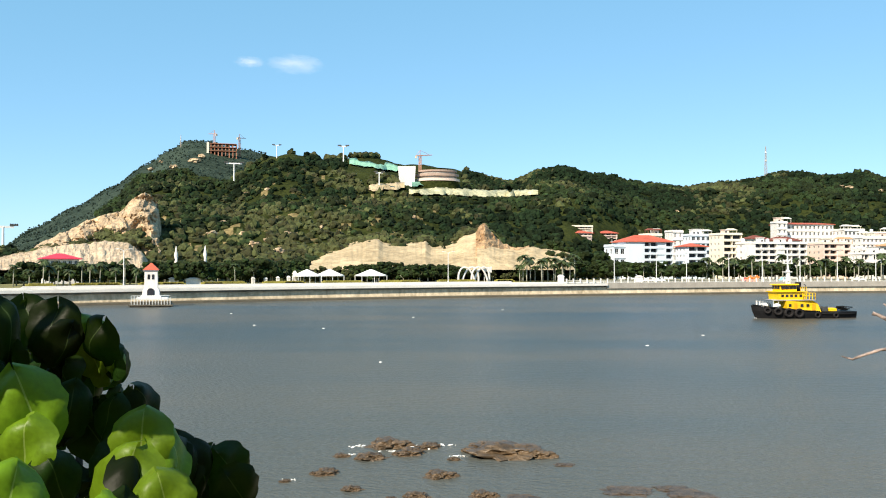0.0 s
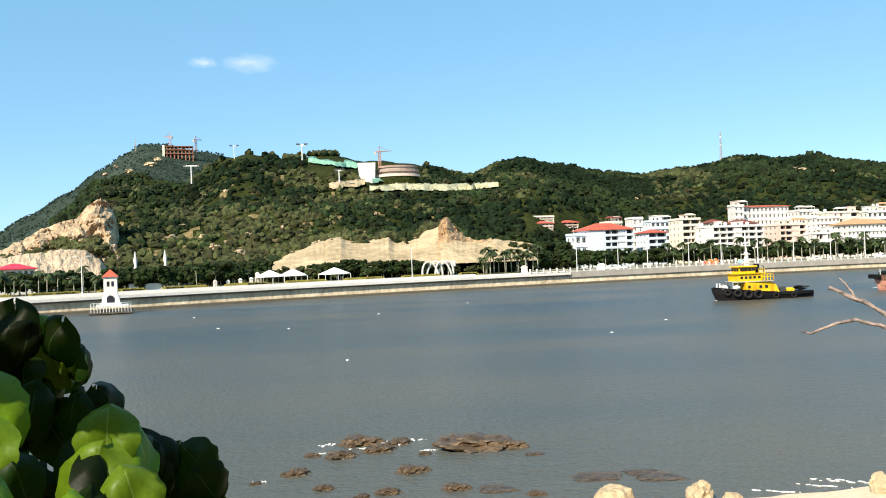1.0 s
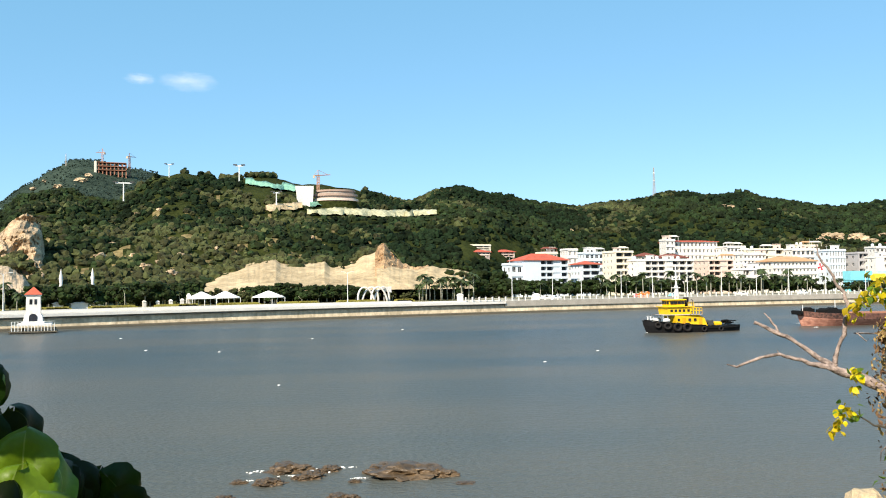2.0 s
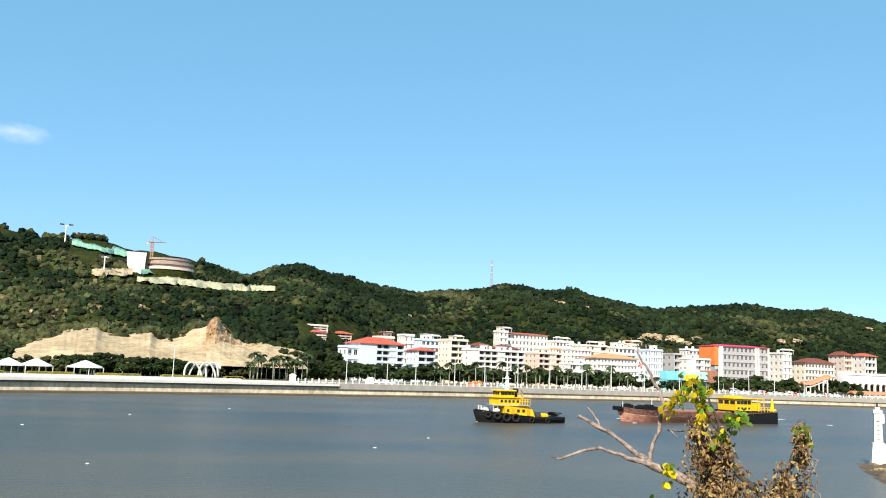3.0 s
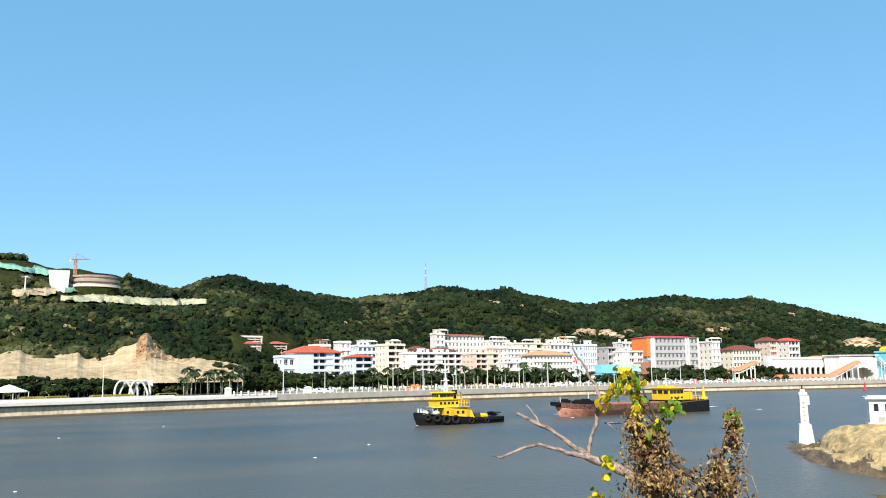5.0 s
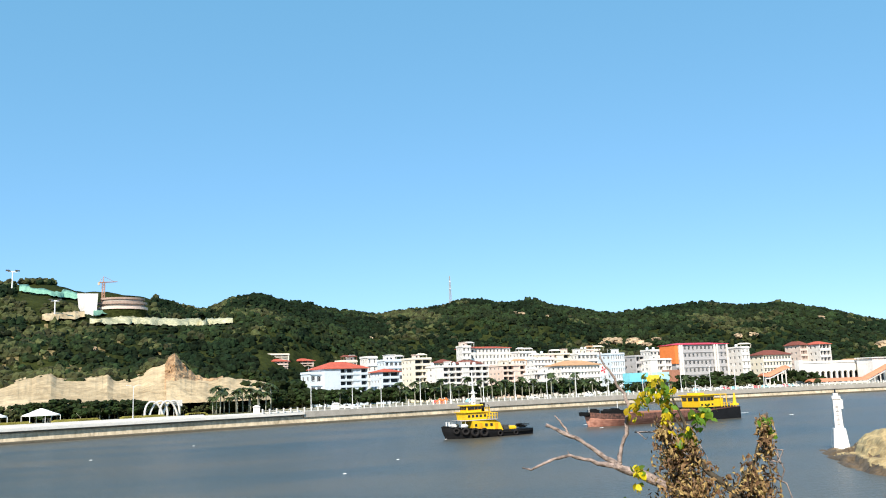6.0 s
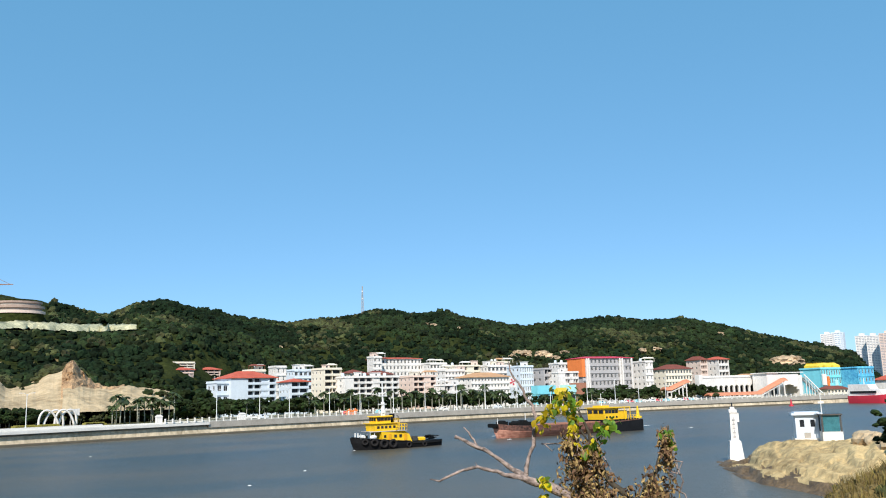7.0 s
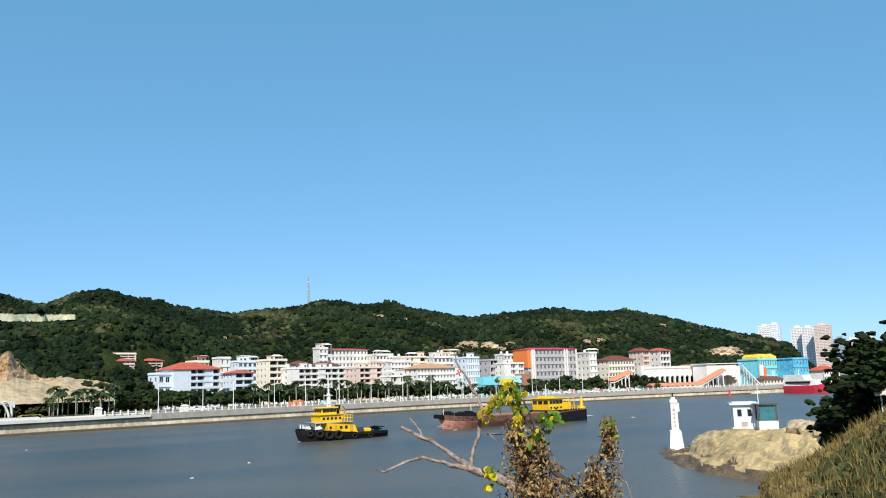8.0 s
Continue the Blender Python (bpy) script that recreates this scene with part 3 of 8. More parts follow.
def facade(bm, holder, u0, u1, z0, z1, floors, bays, side, fill=0.62, tall=0.52, band=0.0):
    """Piers and spandrels in front of a set-back core, with a window in each opening. side 0: the front (-y); 1: the left end (-x)."""
    fh, bw = (z1 - z0) / floors, (u1 - u0) / bays
    ww, wh = bw * fill, fh * tall
    def slab(a, b, lo, hi, out):
        if side == 0:
            box(bm, a, b, -out, 0.4, lo, hi)
        else:
            box(bm, -out, 0.4, a, b, lo, hi)
    fr, pn = window_meshes(ww, wh)
    for f in range(floors):
        zb = z0 + f * fh
        sill = zb + fh * (1 - tall) * 0.62
        slab(u0, u1, zb, sill, 0.0)
        slab(u0, u1, sill + wh, zb + fh, 0.0)
        if band:
            slab(u0 - 0.05, u1 + 0.05, zb + fh - 0.35, zb + fh, band)
        for b in range(bays):
            c = u0 + (b + 0.5) * bw
            slab(c - bw / 2, c - ww / 2, sill, sill + wh, -0.012)
            slab(c + ww / 2, c + bw / 2, sill, sill + wh, -0.012)
            o = part("window", fr, None, holder)
            o.matrix_local = pose(c, 0.26, sill) if side == 0 else pose(0.22, c, sill, 0, 0, -90)
            part("pane", pn, None, o)


def hip_roof(w, d, h, over=0.9):
    bm = bmesh.new()
    r = min(w, d) / 2
    x0, x1, y0, y1 = -over, w + over, -over, d + over
    low = [bm.verts.new(p) for p in ((x0, y0, -0.25), (x1, y0, -0.25), (x1, y1, -0.25), (x0, y1, -0.25))]
    eave = [bm.verts.new(p) for p in ((x0, y0, 0), (x1, y0, 0), (x1, y1, 0), (x0, y1, 0))]
    if w >= d:
        ridge = [bm.verts.new(p) for p in ((r, d / 2, h), (w - r, d / 2, h))] if w - 2 * r > 0.2 else [bm.verts.new((w / 2, d / 2, h))] * 2
        faces = [(eave[0], eave[1], ridge[1], ridge[0]), (eave[1], eave[2], ridge[1]), (eave[2], eave[3], ridge[0], ridge[1]), (eave[3], eave[0], ridge[0])]
    else:
        ridge = [bm.verts.new(p) for p in ((w / 2, r, h), (w / 2, d - r, h))]
        faces = [(eave[0], eave[1], ridge[0]), (eave[1], eave[2], ridge[1], ridge[0]), (eave[2], eave[3], ridge[1]), (eave[3], eave[0], ridge[0], ridge[1])]
    for f in faces:
        bm.faces.new(list(dict.fromkeys(f)))
    for k in range(4):
        bm.faces.new((low[k], low[(k + 1) % 4], eave[(k + 1) % 4], eave[k]))
    bm.faces.new(low[::-1])
    return bm


LOGGIA = {}


def loggia_mesh(w, h):
    """A dark glazed door front for one balcony bay."""
    key = (round(w, 1), round(h, 1))
    if key not in LOGGIA:
        w, h = key
        bm = bmesh.new()
        box(bm, 0.08, w - 0.08, 0.0, 0.1, 0.05, h)
        LOGGIA[key] = mesh_of(bm, "balcony_door", M["glass"])
    return LOGGIA[key]


def loggias(bm, holder, w, z1, floors, bays, depth_in=1.9, parapet=0.36):
    """A front of stacked open balconies: floor slabs with white parapets, dark doors behind, piers between the bays."""
    fh, bw = z1 / floors, w / bays
    door = loggia_mesh(bw * 0.92, fh * 0.9)
    for f in range(floors):
        z = f * fh
        box(bm, 0, w, -0.12, depth_in, z - 0.12, z + 0.14)
        box(bm, 0, w, -0.18, 0.02, z + 0.141, z + fh * parapet)
        for k in range(bays):
            if bays > 3 and k == bays // 2:  # a bay closed in with a wall
                box(bm, k * bw + 0.2, (k + 1) * bw - 0.2, 0.15, depth_in - 0.01, z + 0.145, z + fh - 0.125)
                continue
            o = part("balcony_door", door, None, holder)
            o.location = (k * bw + bw * 0.04, depth_in - 0.14, z + 0.15)
    box(bm, 0, w, -0.12, depth_in, z1 - 0.12, z1)
    for k in range(bays + 1):
        t = 0.3 if k % 3 == 0 else 0.1
        x = min(max(k * bw, t), w - t)
        box(bm, x - t, x + t, -0.16 if k % 3 == 0 else 0.03, depth_in - 0.02, 0.145, z1 - 0.125)


def roof_clutter(holder, w, depth, z, n, seed):
    """Stair heads, water tanks, pergolas and aerials on a flat roof."""
    rng = random.Random(seed)
    for k in range(n):
        x, y = w * (k + rng.uniform(0.15, 0.6)) / n, depth * rng.uniform(0.15, 0.5)
        pick = rng.random()
        bm = bmesh.new()
        if pick < 0.45:
            a, b, h = rng.uniform(2.2, 4.6), rng.uniform(2.2, 3.6), rng.uniform(1.9, 3.3)
            box(bm, x, x + a, y, y + b, z, z + h)
            box(bm, x - 0.3, x + a + 0.3, y - 0.3, y + b + 0.3, z + h, z + h + 0.22)
            stair = part("stair_head", bm, M[rng.choice(["white", "cream", "pink", "white"])], holder)
            bm = bmesh.new()
            box(bm, x + a * 0.3, x + a * 0.3 + 0.9, y - 0.05, y + 0.05, z + 0.1, z + 1.8)
            part("door", bm, M["glass"], stair)
        elif pick < 0.62:
            rod(bm, (x, y + 1, z), (x, y + 1, z + 0.5), 0.5, 0.5, 10)
            rod(bm, (x, y + 1, z + 0.5), (x, y + 1, z + 2.1), 0.85, 0.85, 12)
            rod(bm, (x, y + 1, z + 2.1), (x, y + 1, z + 2.45), 0.85, 0.2, 12)
            part("water_tank", bm, M[rng.choice(["steel", "bluewhite"])], holder)
        elif pick < 0.85:
            a, b, h = rng.uniform(4, 8), 3.2, rng.uniform(2.1, 2.7)
            for px in (x, x + a):
                for py in (y, y + b):
                    box(bm, px - 0.1, px + 0.1, py - 0.1, py + 0.1, z, z + h)
            loft(bm, [[(x - 0.5, y - 0.5, z + h), (x + a + 0.5, y - 0.5, z + h), (x + a + 0.5, y + b + 0.5, z + h), (x - 0.5, y + b + 0.5, z + h)], [(x + 0.6, y + b / 2 - 0.2, z + h + 0.9), (x + a - 0.6, y + b / 2 - 0.2, z + h + 0.9), (x + a - 0.6, y + b / 2 + 0.2, z + h + 0.9), (x + 0.6, y + b / 2 + 0.2, z + h + 0.9)]])
            part("roof_shelter", bm, M[rng.choice(["brickroof", "white", "cream", "tanroof"])], holder)
        else:
            rod(bm, (x, y, z), (x, y, z + rng.uniform(2.5, 4.5)), 0.08, 0.05, 5)
            rod(bm, (x - 0.7, y, z + 2.2), (x + 0.7, y, z + 2.2), 0.05, n=4)
            part("aerial", bm, M["steel"], holder)


def building(label, a0, a1, top, back, floors, bays, wall="white", roof="flat", roofmat="redroof", depth=13.0, roof_h=2.6, side_bays=3, front="windows", base=4.6, fill=0.62, clutter=0, band=0.4, tall=0.5, blank=0.0):
    """A block between two bearings, its front along the shore, its top seen at that elevation angle."""
    xl, xr = spot(a0, back + depth), spot(a1, back)
    pl, pr = shore(xl, back), shore(xr, back)
    w = max((pr - pl).length, 6.0)
    d = ((pl + pr) / 2).length
    turn = math.degrees(math.atan2(pr.y - pl.y, pr.x - pl.x))
    ztop = rise(top, d) - base
    zw = ztop - (roof_h if roof == "hip" else 0.7)
    b = thing("building", label, "building", (pl.x, pl.y, base), turn, group="waterfront town")
    bm = bmesh.new()
    inset = 1.9 if front == "loggias" else 0.37
    box(bm, 0.37, w - 0.41, inset, depth, -1.5, zw - 0.01)
    box(bm, w - 0.4, w, 0.4 if front != "loggias" else 1.92, depth - 0.02, -1.5, zw)
    if blank:  # a plain stretch of wall at the left of the front
        box(bm, 0.0, w * blank, -0.2, inset - 0.01, -1.5, zw)
    u0 = w * blank + 0.01 if blank else 0.0
    if front == "loggias":
        if not blank:
            loggias(bm, b, w, zw, floors, bays)
        else:
            lb = bmesh.new()
            loggias(lb, b, w - u0, zw, floors, bays)
            bmesh.ops.translate(lb, verts=lb.verts, vec=(u0, 0, 0))
            me = mesh_of(lb, "balcony_front", M[wall])
            bm.from_mesh(me)
            bpy.data.meshes.remove(me)
            for o in b.children:
                if o.name.startswith("balcony_door"):
                    o.location.x += u0
    else:
        facade(bm, b, u0, w, 0, zw, floors, bays, 0, fill, tall, band)
    if side_bays:
        facade(bm, b, 1.95 if front == "loggias" else 0.42, depth, 0, zw - 0.02, floors, side_bays, 1, 0.36, 0.4)
    part("wall", bm, M[wall], b)
    if roof == "hip":
        o = part("roof", hip_roof(w, depth, roof_h), M[roofmat], b)
        o.location.z = zw + 0.26
    else:
        bm = bmesh.new()
        box(bm, -0.35, w + 0.35, -0.45, depth + 0.15, zw + 0.003, zw + 0.25)
        for x0, x1, y0, y1 in ((-0.15, w + 0.15, -0.15, 0.15), (-0.15, w + 0.15, depth - 0.15, depth + 0.14), (-0.15, 0.15, 0.16, depth - 0.16), (w - 0.15, w + 0.15, 0.16, depth - 0.16)):
            box(bm, x0, x1, y0, y1, zw + 0.25, zw + 1.0)
        part("roof", bm, M[wall], b)
    if clutter:
        roof_clutter(b, w, depth, zw + 0.2, clutter, round(a0 * 10))
    return b, w, zw


M["brickroof"] = mat("weathered_brown_red_tiles", (0.20, 0.055, 0.035), 0.8, var=0.35, scale=0.4, fine=3.0, bump=0.3)
building("small cream house on the wooded slope", 8.3, 10.0, 2.64, 172, 3, 3, "cream", depth=8, base=ground_z(9.2, reach(9.2, 172)) - 2.0, side_bays=2, front="loggias")
building("salmon house with a red roof below the cream one", 8.5, 9.95, 2.3, 160, 2, 4, "pink", "hip", "redroof", depth=8, base=ground_z(9.2, reach(9.2, 160)) - 2.0, roof_h=1.4, side_bays=2)
building("salmon terraced house on the wooded slope", 10.15, 11.6, 2.28, 184, 3, 3, "pink", "hip", "redroof", depth=8, base=ground_z(10.9, reach(10.9, 184)) - 2.0, roof_h=1.5, front="loggias", side_bays=2)
building("low white wing beside the villa", 10.75, 11.6, 1.35, 64, 3, 2, "bluewhite", depth=9, side_bays=2, clutter=1)
building("white villa block with a red hip roof", 11.25, 15.14, 1.98, 62, 6, 4, "bluewhite", "hip", "redroof", depth=15, roof_h=3.2, front="loggias", side_bays=4, blank=0.34)
building("narrow white block with dark balconies and red roof", 15.3, 17.25, 1.42, 64, 5, 2, "bluewhite", "hip", "redroof", depth=11, roof_h=1.6, front="loggias")
building("white rear block behind the villa", 13.0, 14.45, 2.06, 95, 6, 4, "cream", depth=9, clutter=2)
building("plain white stair tower block", 14.65, 15.7, 2.26, 105, 6, 2, "white", depth=8, fill=0.3)
building("plain white rear block with roof rooms", 15.7, 17.5, 2.0, 110, 6, 4, "bluewhite", depth=10, clutter=3)
building("cream corner block with a blank gable", 17.4, 19.4, 2.04, 66, 7, 2, "cream", depth=12, clutter=2, front="loggias")
building("long white block with rows of dark balconies", 18.6, 23.2, 1.44, 58, 6, 7, "white", depth=14, clutter=5, front="loggias", blank=0.14)
building("brown-roofed upper rooms behind the balcony block", 19.4, 20.9, 1.9, 80, 6, 4, "cream", "hip", "brickroof", depth=8, roof_h=1.8)
building("brown-roofed attic rooms behind the balcony block", 20.7, 22.8, 1.78, 84, 6, 5, "white", "hip", "brickroof", depth=9, roof_h=2.0)
building("tall cream hotel with a pale red roof", 21.1, 24.7, 2.64, 135, 8, 12, "white", "hip", "redroof", depth=13, roof_h=1.0, fill=0.45, band=0.2)
building("stair tower of the tall cream hotel", 21.1, 21.8, 2.74, 128, 9, 2, "white", depth=7, fill=0.4, clutter=2)
building("pale pink apartment block", 23.2, 25.65, 1.38, 62, 6, 4, "pink", depth=13, front="loggias", clutter=3)
building("white terraced rear block", 24.6, 26.4, 2.2, 122, 7, 5, "white", depth=12, clutter=3, band=0.5)
building("plain white apartment block with balconies", 25.4, 27.6, 1.72, 76, 7, 6, "white", depth=13, clutter=3, fill=0.5)
building("long white rear apartment block", 26.2, 28.6, 1.98, 112, 7, 4, "cream", depth=12, clutter=3, front="loggias")
building("white rear block with a cluttered roof", 28.4, 30.7, 1.92, 104, 6, 6, "white", depth=12, clutter=4, band=0.5)
building("low white house among the palms", 25.5, 27.3, 0.75, 48, 3, 5, "white", depth=9, clutter=2, front="loggias")
building("long white block with a tan roof", 27.0, 30.55, 1.46, 58, 5, 12, "white", "hip", "tanroof", depth=14, roof_h=2.6, fill=0.5, tall=0.42)
building("white block with tall windows", 30.4, 32.15, 1.82, 72, 6, 6, "bluewhite", depth=13, clutter=2, tall=0.66, fill=0.5, band=0.15)
building("pale house on the rocks with roof aerials", 29.0, 30.6, 2.15, 140, 7, 5, "cream", depth=10, clutter=5)
building("grey block with deep dark balconies", 32.05, 32.95, 1.62, 70, 5, 2, "grey", depth=12, front="loggias", side_bays=2)
building("white shop block by the promenade", 32.9, 35.1, 1.34, 62, 5, 5, "white", depth=13, clutter=2, front="loggias", blank=0.3)
building("white rear block beside the grey hotel", 33.2, 34.5, 1.93, 96, 6, 3, "white", depth=10, clutter=2)
hotel, hotel_w, hotel_h = building("large grey hotel with a crimson roof", 34.4, 38.6, 2.26, 72, 6, 13, "grey", "hip", "crimson", depth=15, roof_h=1.2, fill=0.5, side_bays=0)
bm = bmesh.new()
box(bm, -0.45, -0.02, -0.5, 14.6, hotel_h * 0.58, hotel_h + 0.15)
box(bm, -0.019, hotel_w * 0.05, -0.5, -0.05, hotel_h * 0.58, hotel_h + 0.15)
part("panel", bm, M["orange"], hotel, "bright orange cladding panel")
for k in (0.08, 0.12, 0.74, 0.79, 0.98):
    bm = bmesh.new()
    box(bm, hotel_w * k - 0.5, hotel_w * k + 0.5, -0.9, -0.13, -0.5, hotel_h)
    part("pier", bm, M["white"], hotel, "white vertical pier")
building("plain white block with few windows", 38.6, 39.75, 1.86, 68, 6, 2, "white", depth=13, fill=0.3, clutter=2)
building("cream block with a dark red roof", 39.85, 42.3, 1.56, 70, 5, 9, "cream", "hip", "brickroof", depth=13, roof_h=3.0, tall=0.5)
building("white apartment block with a brown-red roof", 42.0, 43.3, 2.02, 95, 7, 3, "pink", "hip", "brickroof", depth=14, roof_h=2.6, front="loggias")
building("white apartment block with banded balconies", 43.1, 44.6, 1.95, 92, 6, 3, "white", "hip", "redroof", depth=14, roof_h=2.0, front="loggias")
building("white hall with an orange tiled roof", 44.5, 46.6, 0.80, 70, 2, 8, "white", "hip", "tanroof", depth=12, roof_h=2.4, side_bays=0)


def arcade(a0, a1, top, back, n):
    """A long white gallery on round arches."""
    pl, pr = shore_at(a0, back), shore_at(a1, back)
    w, h = (pr - pl).length, rise(top, (pl + pr).length / 2) - 4.6
    t = thing("arcade", "long white gallery on a row of round arches", "building", (pl.x, pl.y, 4.6), math.degrees(math.atan2(pr.y - pl.y, pr.x - pl.x)))
    bw = w / n
    zs = h * 0.50
    r = bw * 0.36
    bm = bmesh.new()
    for k in range(n):
        arcs = [(-r, 0)] + [(-r * math.cos(math.pi * i / 10), zs + r * math.sin(math.pi * i / 10)) for i in range(11)] + [(r, 0)]
        c = (k + 0.5) * bw
        ring = [(c + x, z) for x, z in arcs]
        outer = [(c - bw / 2, -1)] + [(c + (x / r) * bw / 2, max(zs, h) if 0 < i < 12 else -1) for i, (x, z) in enumerate(arcs)][1:-1] + [(c + bw / 2, -1)]
        ring[0], ring[-1] = (c - r, -1), (c + r, -1)
        fa, fb = [bm.verts.new((x, 0, z)) for x, z in ring], [bm.verts.new((x, 0, z)) for x, z in outer]
        ba = [bm.verts.new((x, 1.0, z)) for x, z in ring]
        for i in range(len(ring) - 1):
            bm.faces.new((fa[i], fa[i + 1], fb[i + 1], fb[i]))
            bm.faces.new((fa[i], ba[i], ba[i + 1], fa[i + 1]))
    box(bm, 0, w, 5, 5.4, -1, h)
    box(bm, -0.4, w + 0.4, -0.4, 5.5, h + 0.002, h + 0.5)
    box(bm, 0, w, -0.25, 0.05, h + 0.5, h + 1.3)
    part("wall", bm, M["white"], t)
    bm = bmesh.new()
    box(bm, -3.0, -0.1, -0.8, 3, -1, h + 2.0)
    part("gate_pier", bm, M["white"], t)
    for k in range(n):
        bm = bmesh.new()
        box(bm, (k + 0.5) * bw - r * 0.7, (k + 0.5) * bw + r * 0.7, 4.9, 5.0, 0.3, zs + r * 0.5)
        part("window", bm, M["glass"], t)


arcade(42.9, 46.9, 0.62, 44, 13)


def bridgehead():
    """White hall at the end of the covered ramp, with wide arched openings, and a stair with sloping trusses."""
    pl, pr = shore_at(46.8, 30), shore_at(48.8, 30)
    w, h = (pr - pl).length, rise(0.8, pl.length) - 4.6
    t = thing("terminal_hall", "white ferry terminal hall with an arched opening and outside stair", "building", (pl.x, pl.y, 4.6), math.degrees(math.atan2(pr.y - pl.y, pr.x - pl.x)))
    bm = bmesh.new()
    box(bm, 0, w * 0.32, 0, 12, -1, h)
    box(bm, w * 0.9, w, 0, 12, -1, h * 0.9)
    box(bm, w * 0.321, w * 0.899, 0, 12, h * 0.52, h * 0.96)
    box(bm, w * 0.321, w * 0.899, 9, 12, -1, h * 0.519)
    for k in range(7):
        x = w * (0.33 + 0.567 * k / 6)
        q = abs(k - 3) / 3
        box(bm, x - w * 0.05, x + w * 0.045, 0.02, 1.2, h * (0.5 - 0.22 * q * q), h * 0.519)
    box(bm, -1, w + 0.6, -1, 12.5, h + 0.002, h + 0.5)
    part("wall", bm, M["white"], t)
    bm = bmesh.new()
    box(bm, w * 0.08, w * 0.24, -0.05, 0.1, 0.2, h * 0.4)
    part("door", bm, M["glass"], t)
    for k, s in ((0, -2.0), (1, 2.6)):
        bm = bmesh.new()
        loft(bm, [[(w, s + y, h * 0.9 + z) for y, z in ((-0.3, -0.5), (-0.3, 0.5), (0.3, 0.5), (0.3, -0.5))], [(w + 15, s + y, 1.0 + z) for y, z in ((-0.3, -0.5), (-0.3, 0.5), (0.3, 0.5), (0.3, -0.5))]])
        for i in range(6):
            x = w + 2.4 * (i + 0.5)
            z = h * 0.9 + (1.0 - h * 0.9) * (i + 0.5) * 2.4 / 15
            rod(bm, (x, s, -0.5), (x, s, z), 0.18, n=6)
        part("stair_truss", bm, M["steel"], t)
    bm = bmesh.new()
    for i in range(20):
        x, z = w + 0.7 * i, h * 0.8 * (1 - i / 20)
        box(bm, x, x + 0.75, -1.6, 2.2, z - 0.4, z)
    part("stair_flight", bm, M["grey"], t)


bridgehead()
t1, tw, th = building("turquoise and yellow terminal building", 48.7, 51.0, 1.0, 56, 3, 8, "teal", depth=18, side_bays=0, tall=0.6, fill=0.5)
building("bright blue end of the terminal", 51.0, 52.8, 0.98, 50, 3, 5, "brightblue", depth=14, side_bays=0, fill=0.4)
for k, (c, cw) in enumerate(((0.02, 0.16), (0.32, 0.3), (0.72, 0.34))):
    bm = bmesh.new()
    x, v = tw * c, tw * cw
    loft(bm, [[(x, 1, th + 0.3), (x + v, 1, th + 0.3), (x + v, 14, th + 0.3), (x, 14, th + 0.3)], [(x, 1, th + 2.4), (x + v, 1, th + 2.4), (x + v, 14, th + 2.4), (x, 14, th + 2.4)], [(x + 2, 4, th + 4.4), (x + v - 2, 4, th + 4.4), (x + v - 2, 12.5, th + 4.4), (x + 2, 12.5, th + 4.4)]])
    part("roof_cap", bm, M["yellowpanel"], t1, "pale yellow roof cap")
for c, cw, z0, z1, key in ((0.0, 0.2, 0.35, 0.8, "white"), (0.24, 0.1, 0.1, 0.7, "orange"), (0.62, 0.14, 0.2, 0.55, "paleturquoise")):
    bm = bmesh.new()
    box(bm, tw * c, tw * (c + cw), -1.2, -0.45, th * z0, th * z1)
    part("sign_panel", bm, M[key], t1)
building("white quay shed with a red roof", 52.7, 54.5, 0.46, 46, 2, 6, "white", "hip", "redroof", depth=14, roof_h=3.6, side_bays=0)
building("low brown-roofed quay house", 49.6, 51.3, -0.1, 30, 1, 6, "cream", "hip", "brickroof", depth=8, roof_h=2.0, side_bays=0)

# low shop front in turquoise and yellow, red flag-like board on the white block
pl, pr = shore_at(32.4, 44), shore_at(35.6, 44)
shop = thing("shop_front", "low turquoise and yellow shop front below the white block", "shop", (pl.x, pl.y, 4.6), shore_turn(34, 44))
sw = (pr - pl).length
zt = rise(0.5, pl.length) - 4.6
for x0, x1, key, h0, h in ((0, 0.36, "teal", 0.55, 1.0), (0.36, 0.58, "yellowpanel", 0.4, 0.86), (0.58, 0.78, "paleturquoise", 0.6, 1.0), (0.78, 1.0, "rust", 0.2, 1.1)):
    bm = bmesh.new()
    box(bm, sw * x0, sw * x1 - 0.05, 0, 6, zt * h0, zt * h)
    box(bm, sw * x0 + 0.2, sw * x1 - 0.25, 0.6, 5.9, -1, zt * h0 - 0.005)
    part("shop_bay", bm, M[key], shop)
    bm = bmesh.new()
    box(bm, sw * x0 + 0.6, sw * x1 - 0.65, 0.5, 0.62, 0.1, zt * h0 * 0.85)
    part("shop_window", bm, M["glass"], shop)
p = shore_at(30.75, 50, 4.6)
board = thing("wall_board", "white board with a crimson pinwheel of plain shapes", "board", tuple(p), shore_turn(30.75, 50))
zb = rise(0.55, p.length) - 4.6
bm = bmesh.new()
for x in (-1.8, 1.8):
    rod(bm, (x, 0.3, -0.3), (x, 0.3, zb + 3), 0.15, n=6)
part("post", bm, M["steel"], board)
bm = bmesh.new()
box(bm, -2.3, 2.3, -0.05, 0.15, zb - 1.0, zb + 4.6)
part("panel", bm, M["white"], board)
bm = bmesh.new()
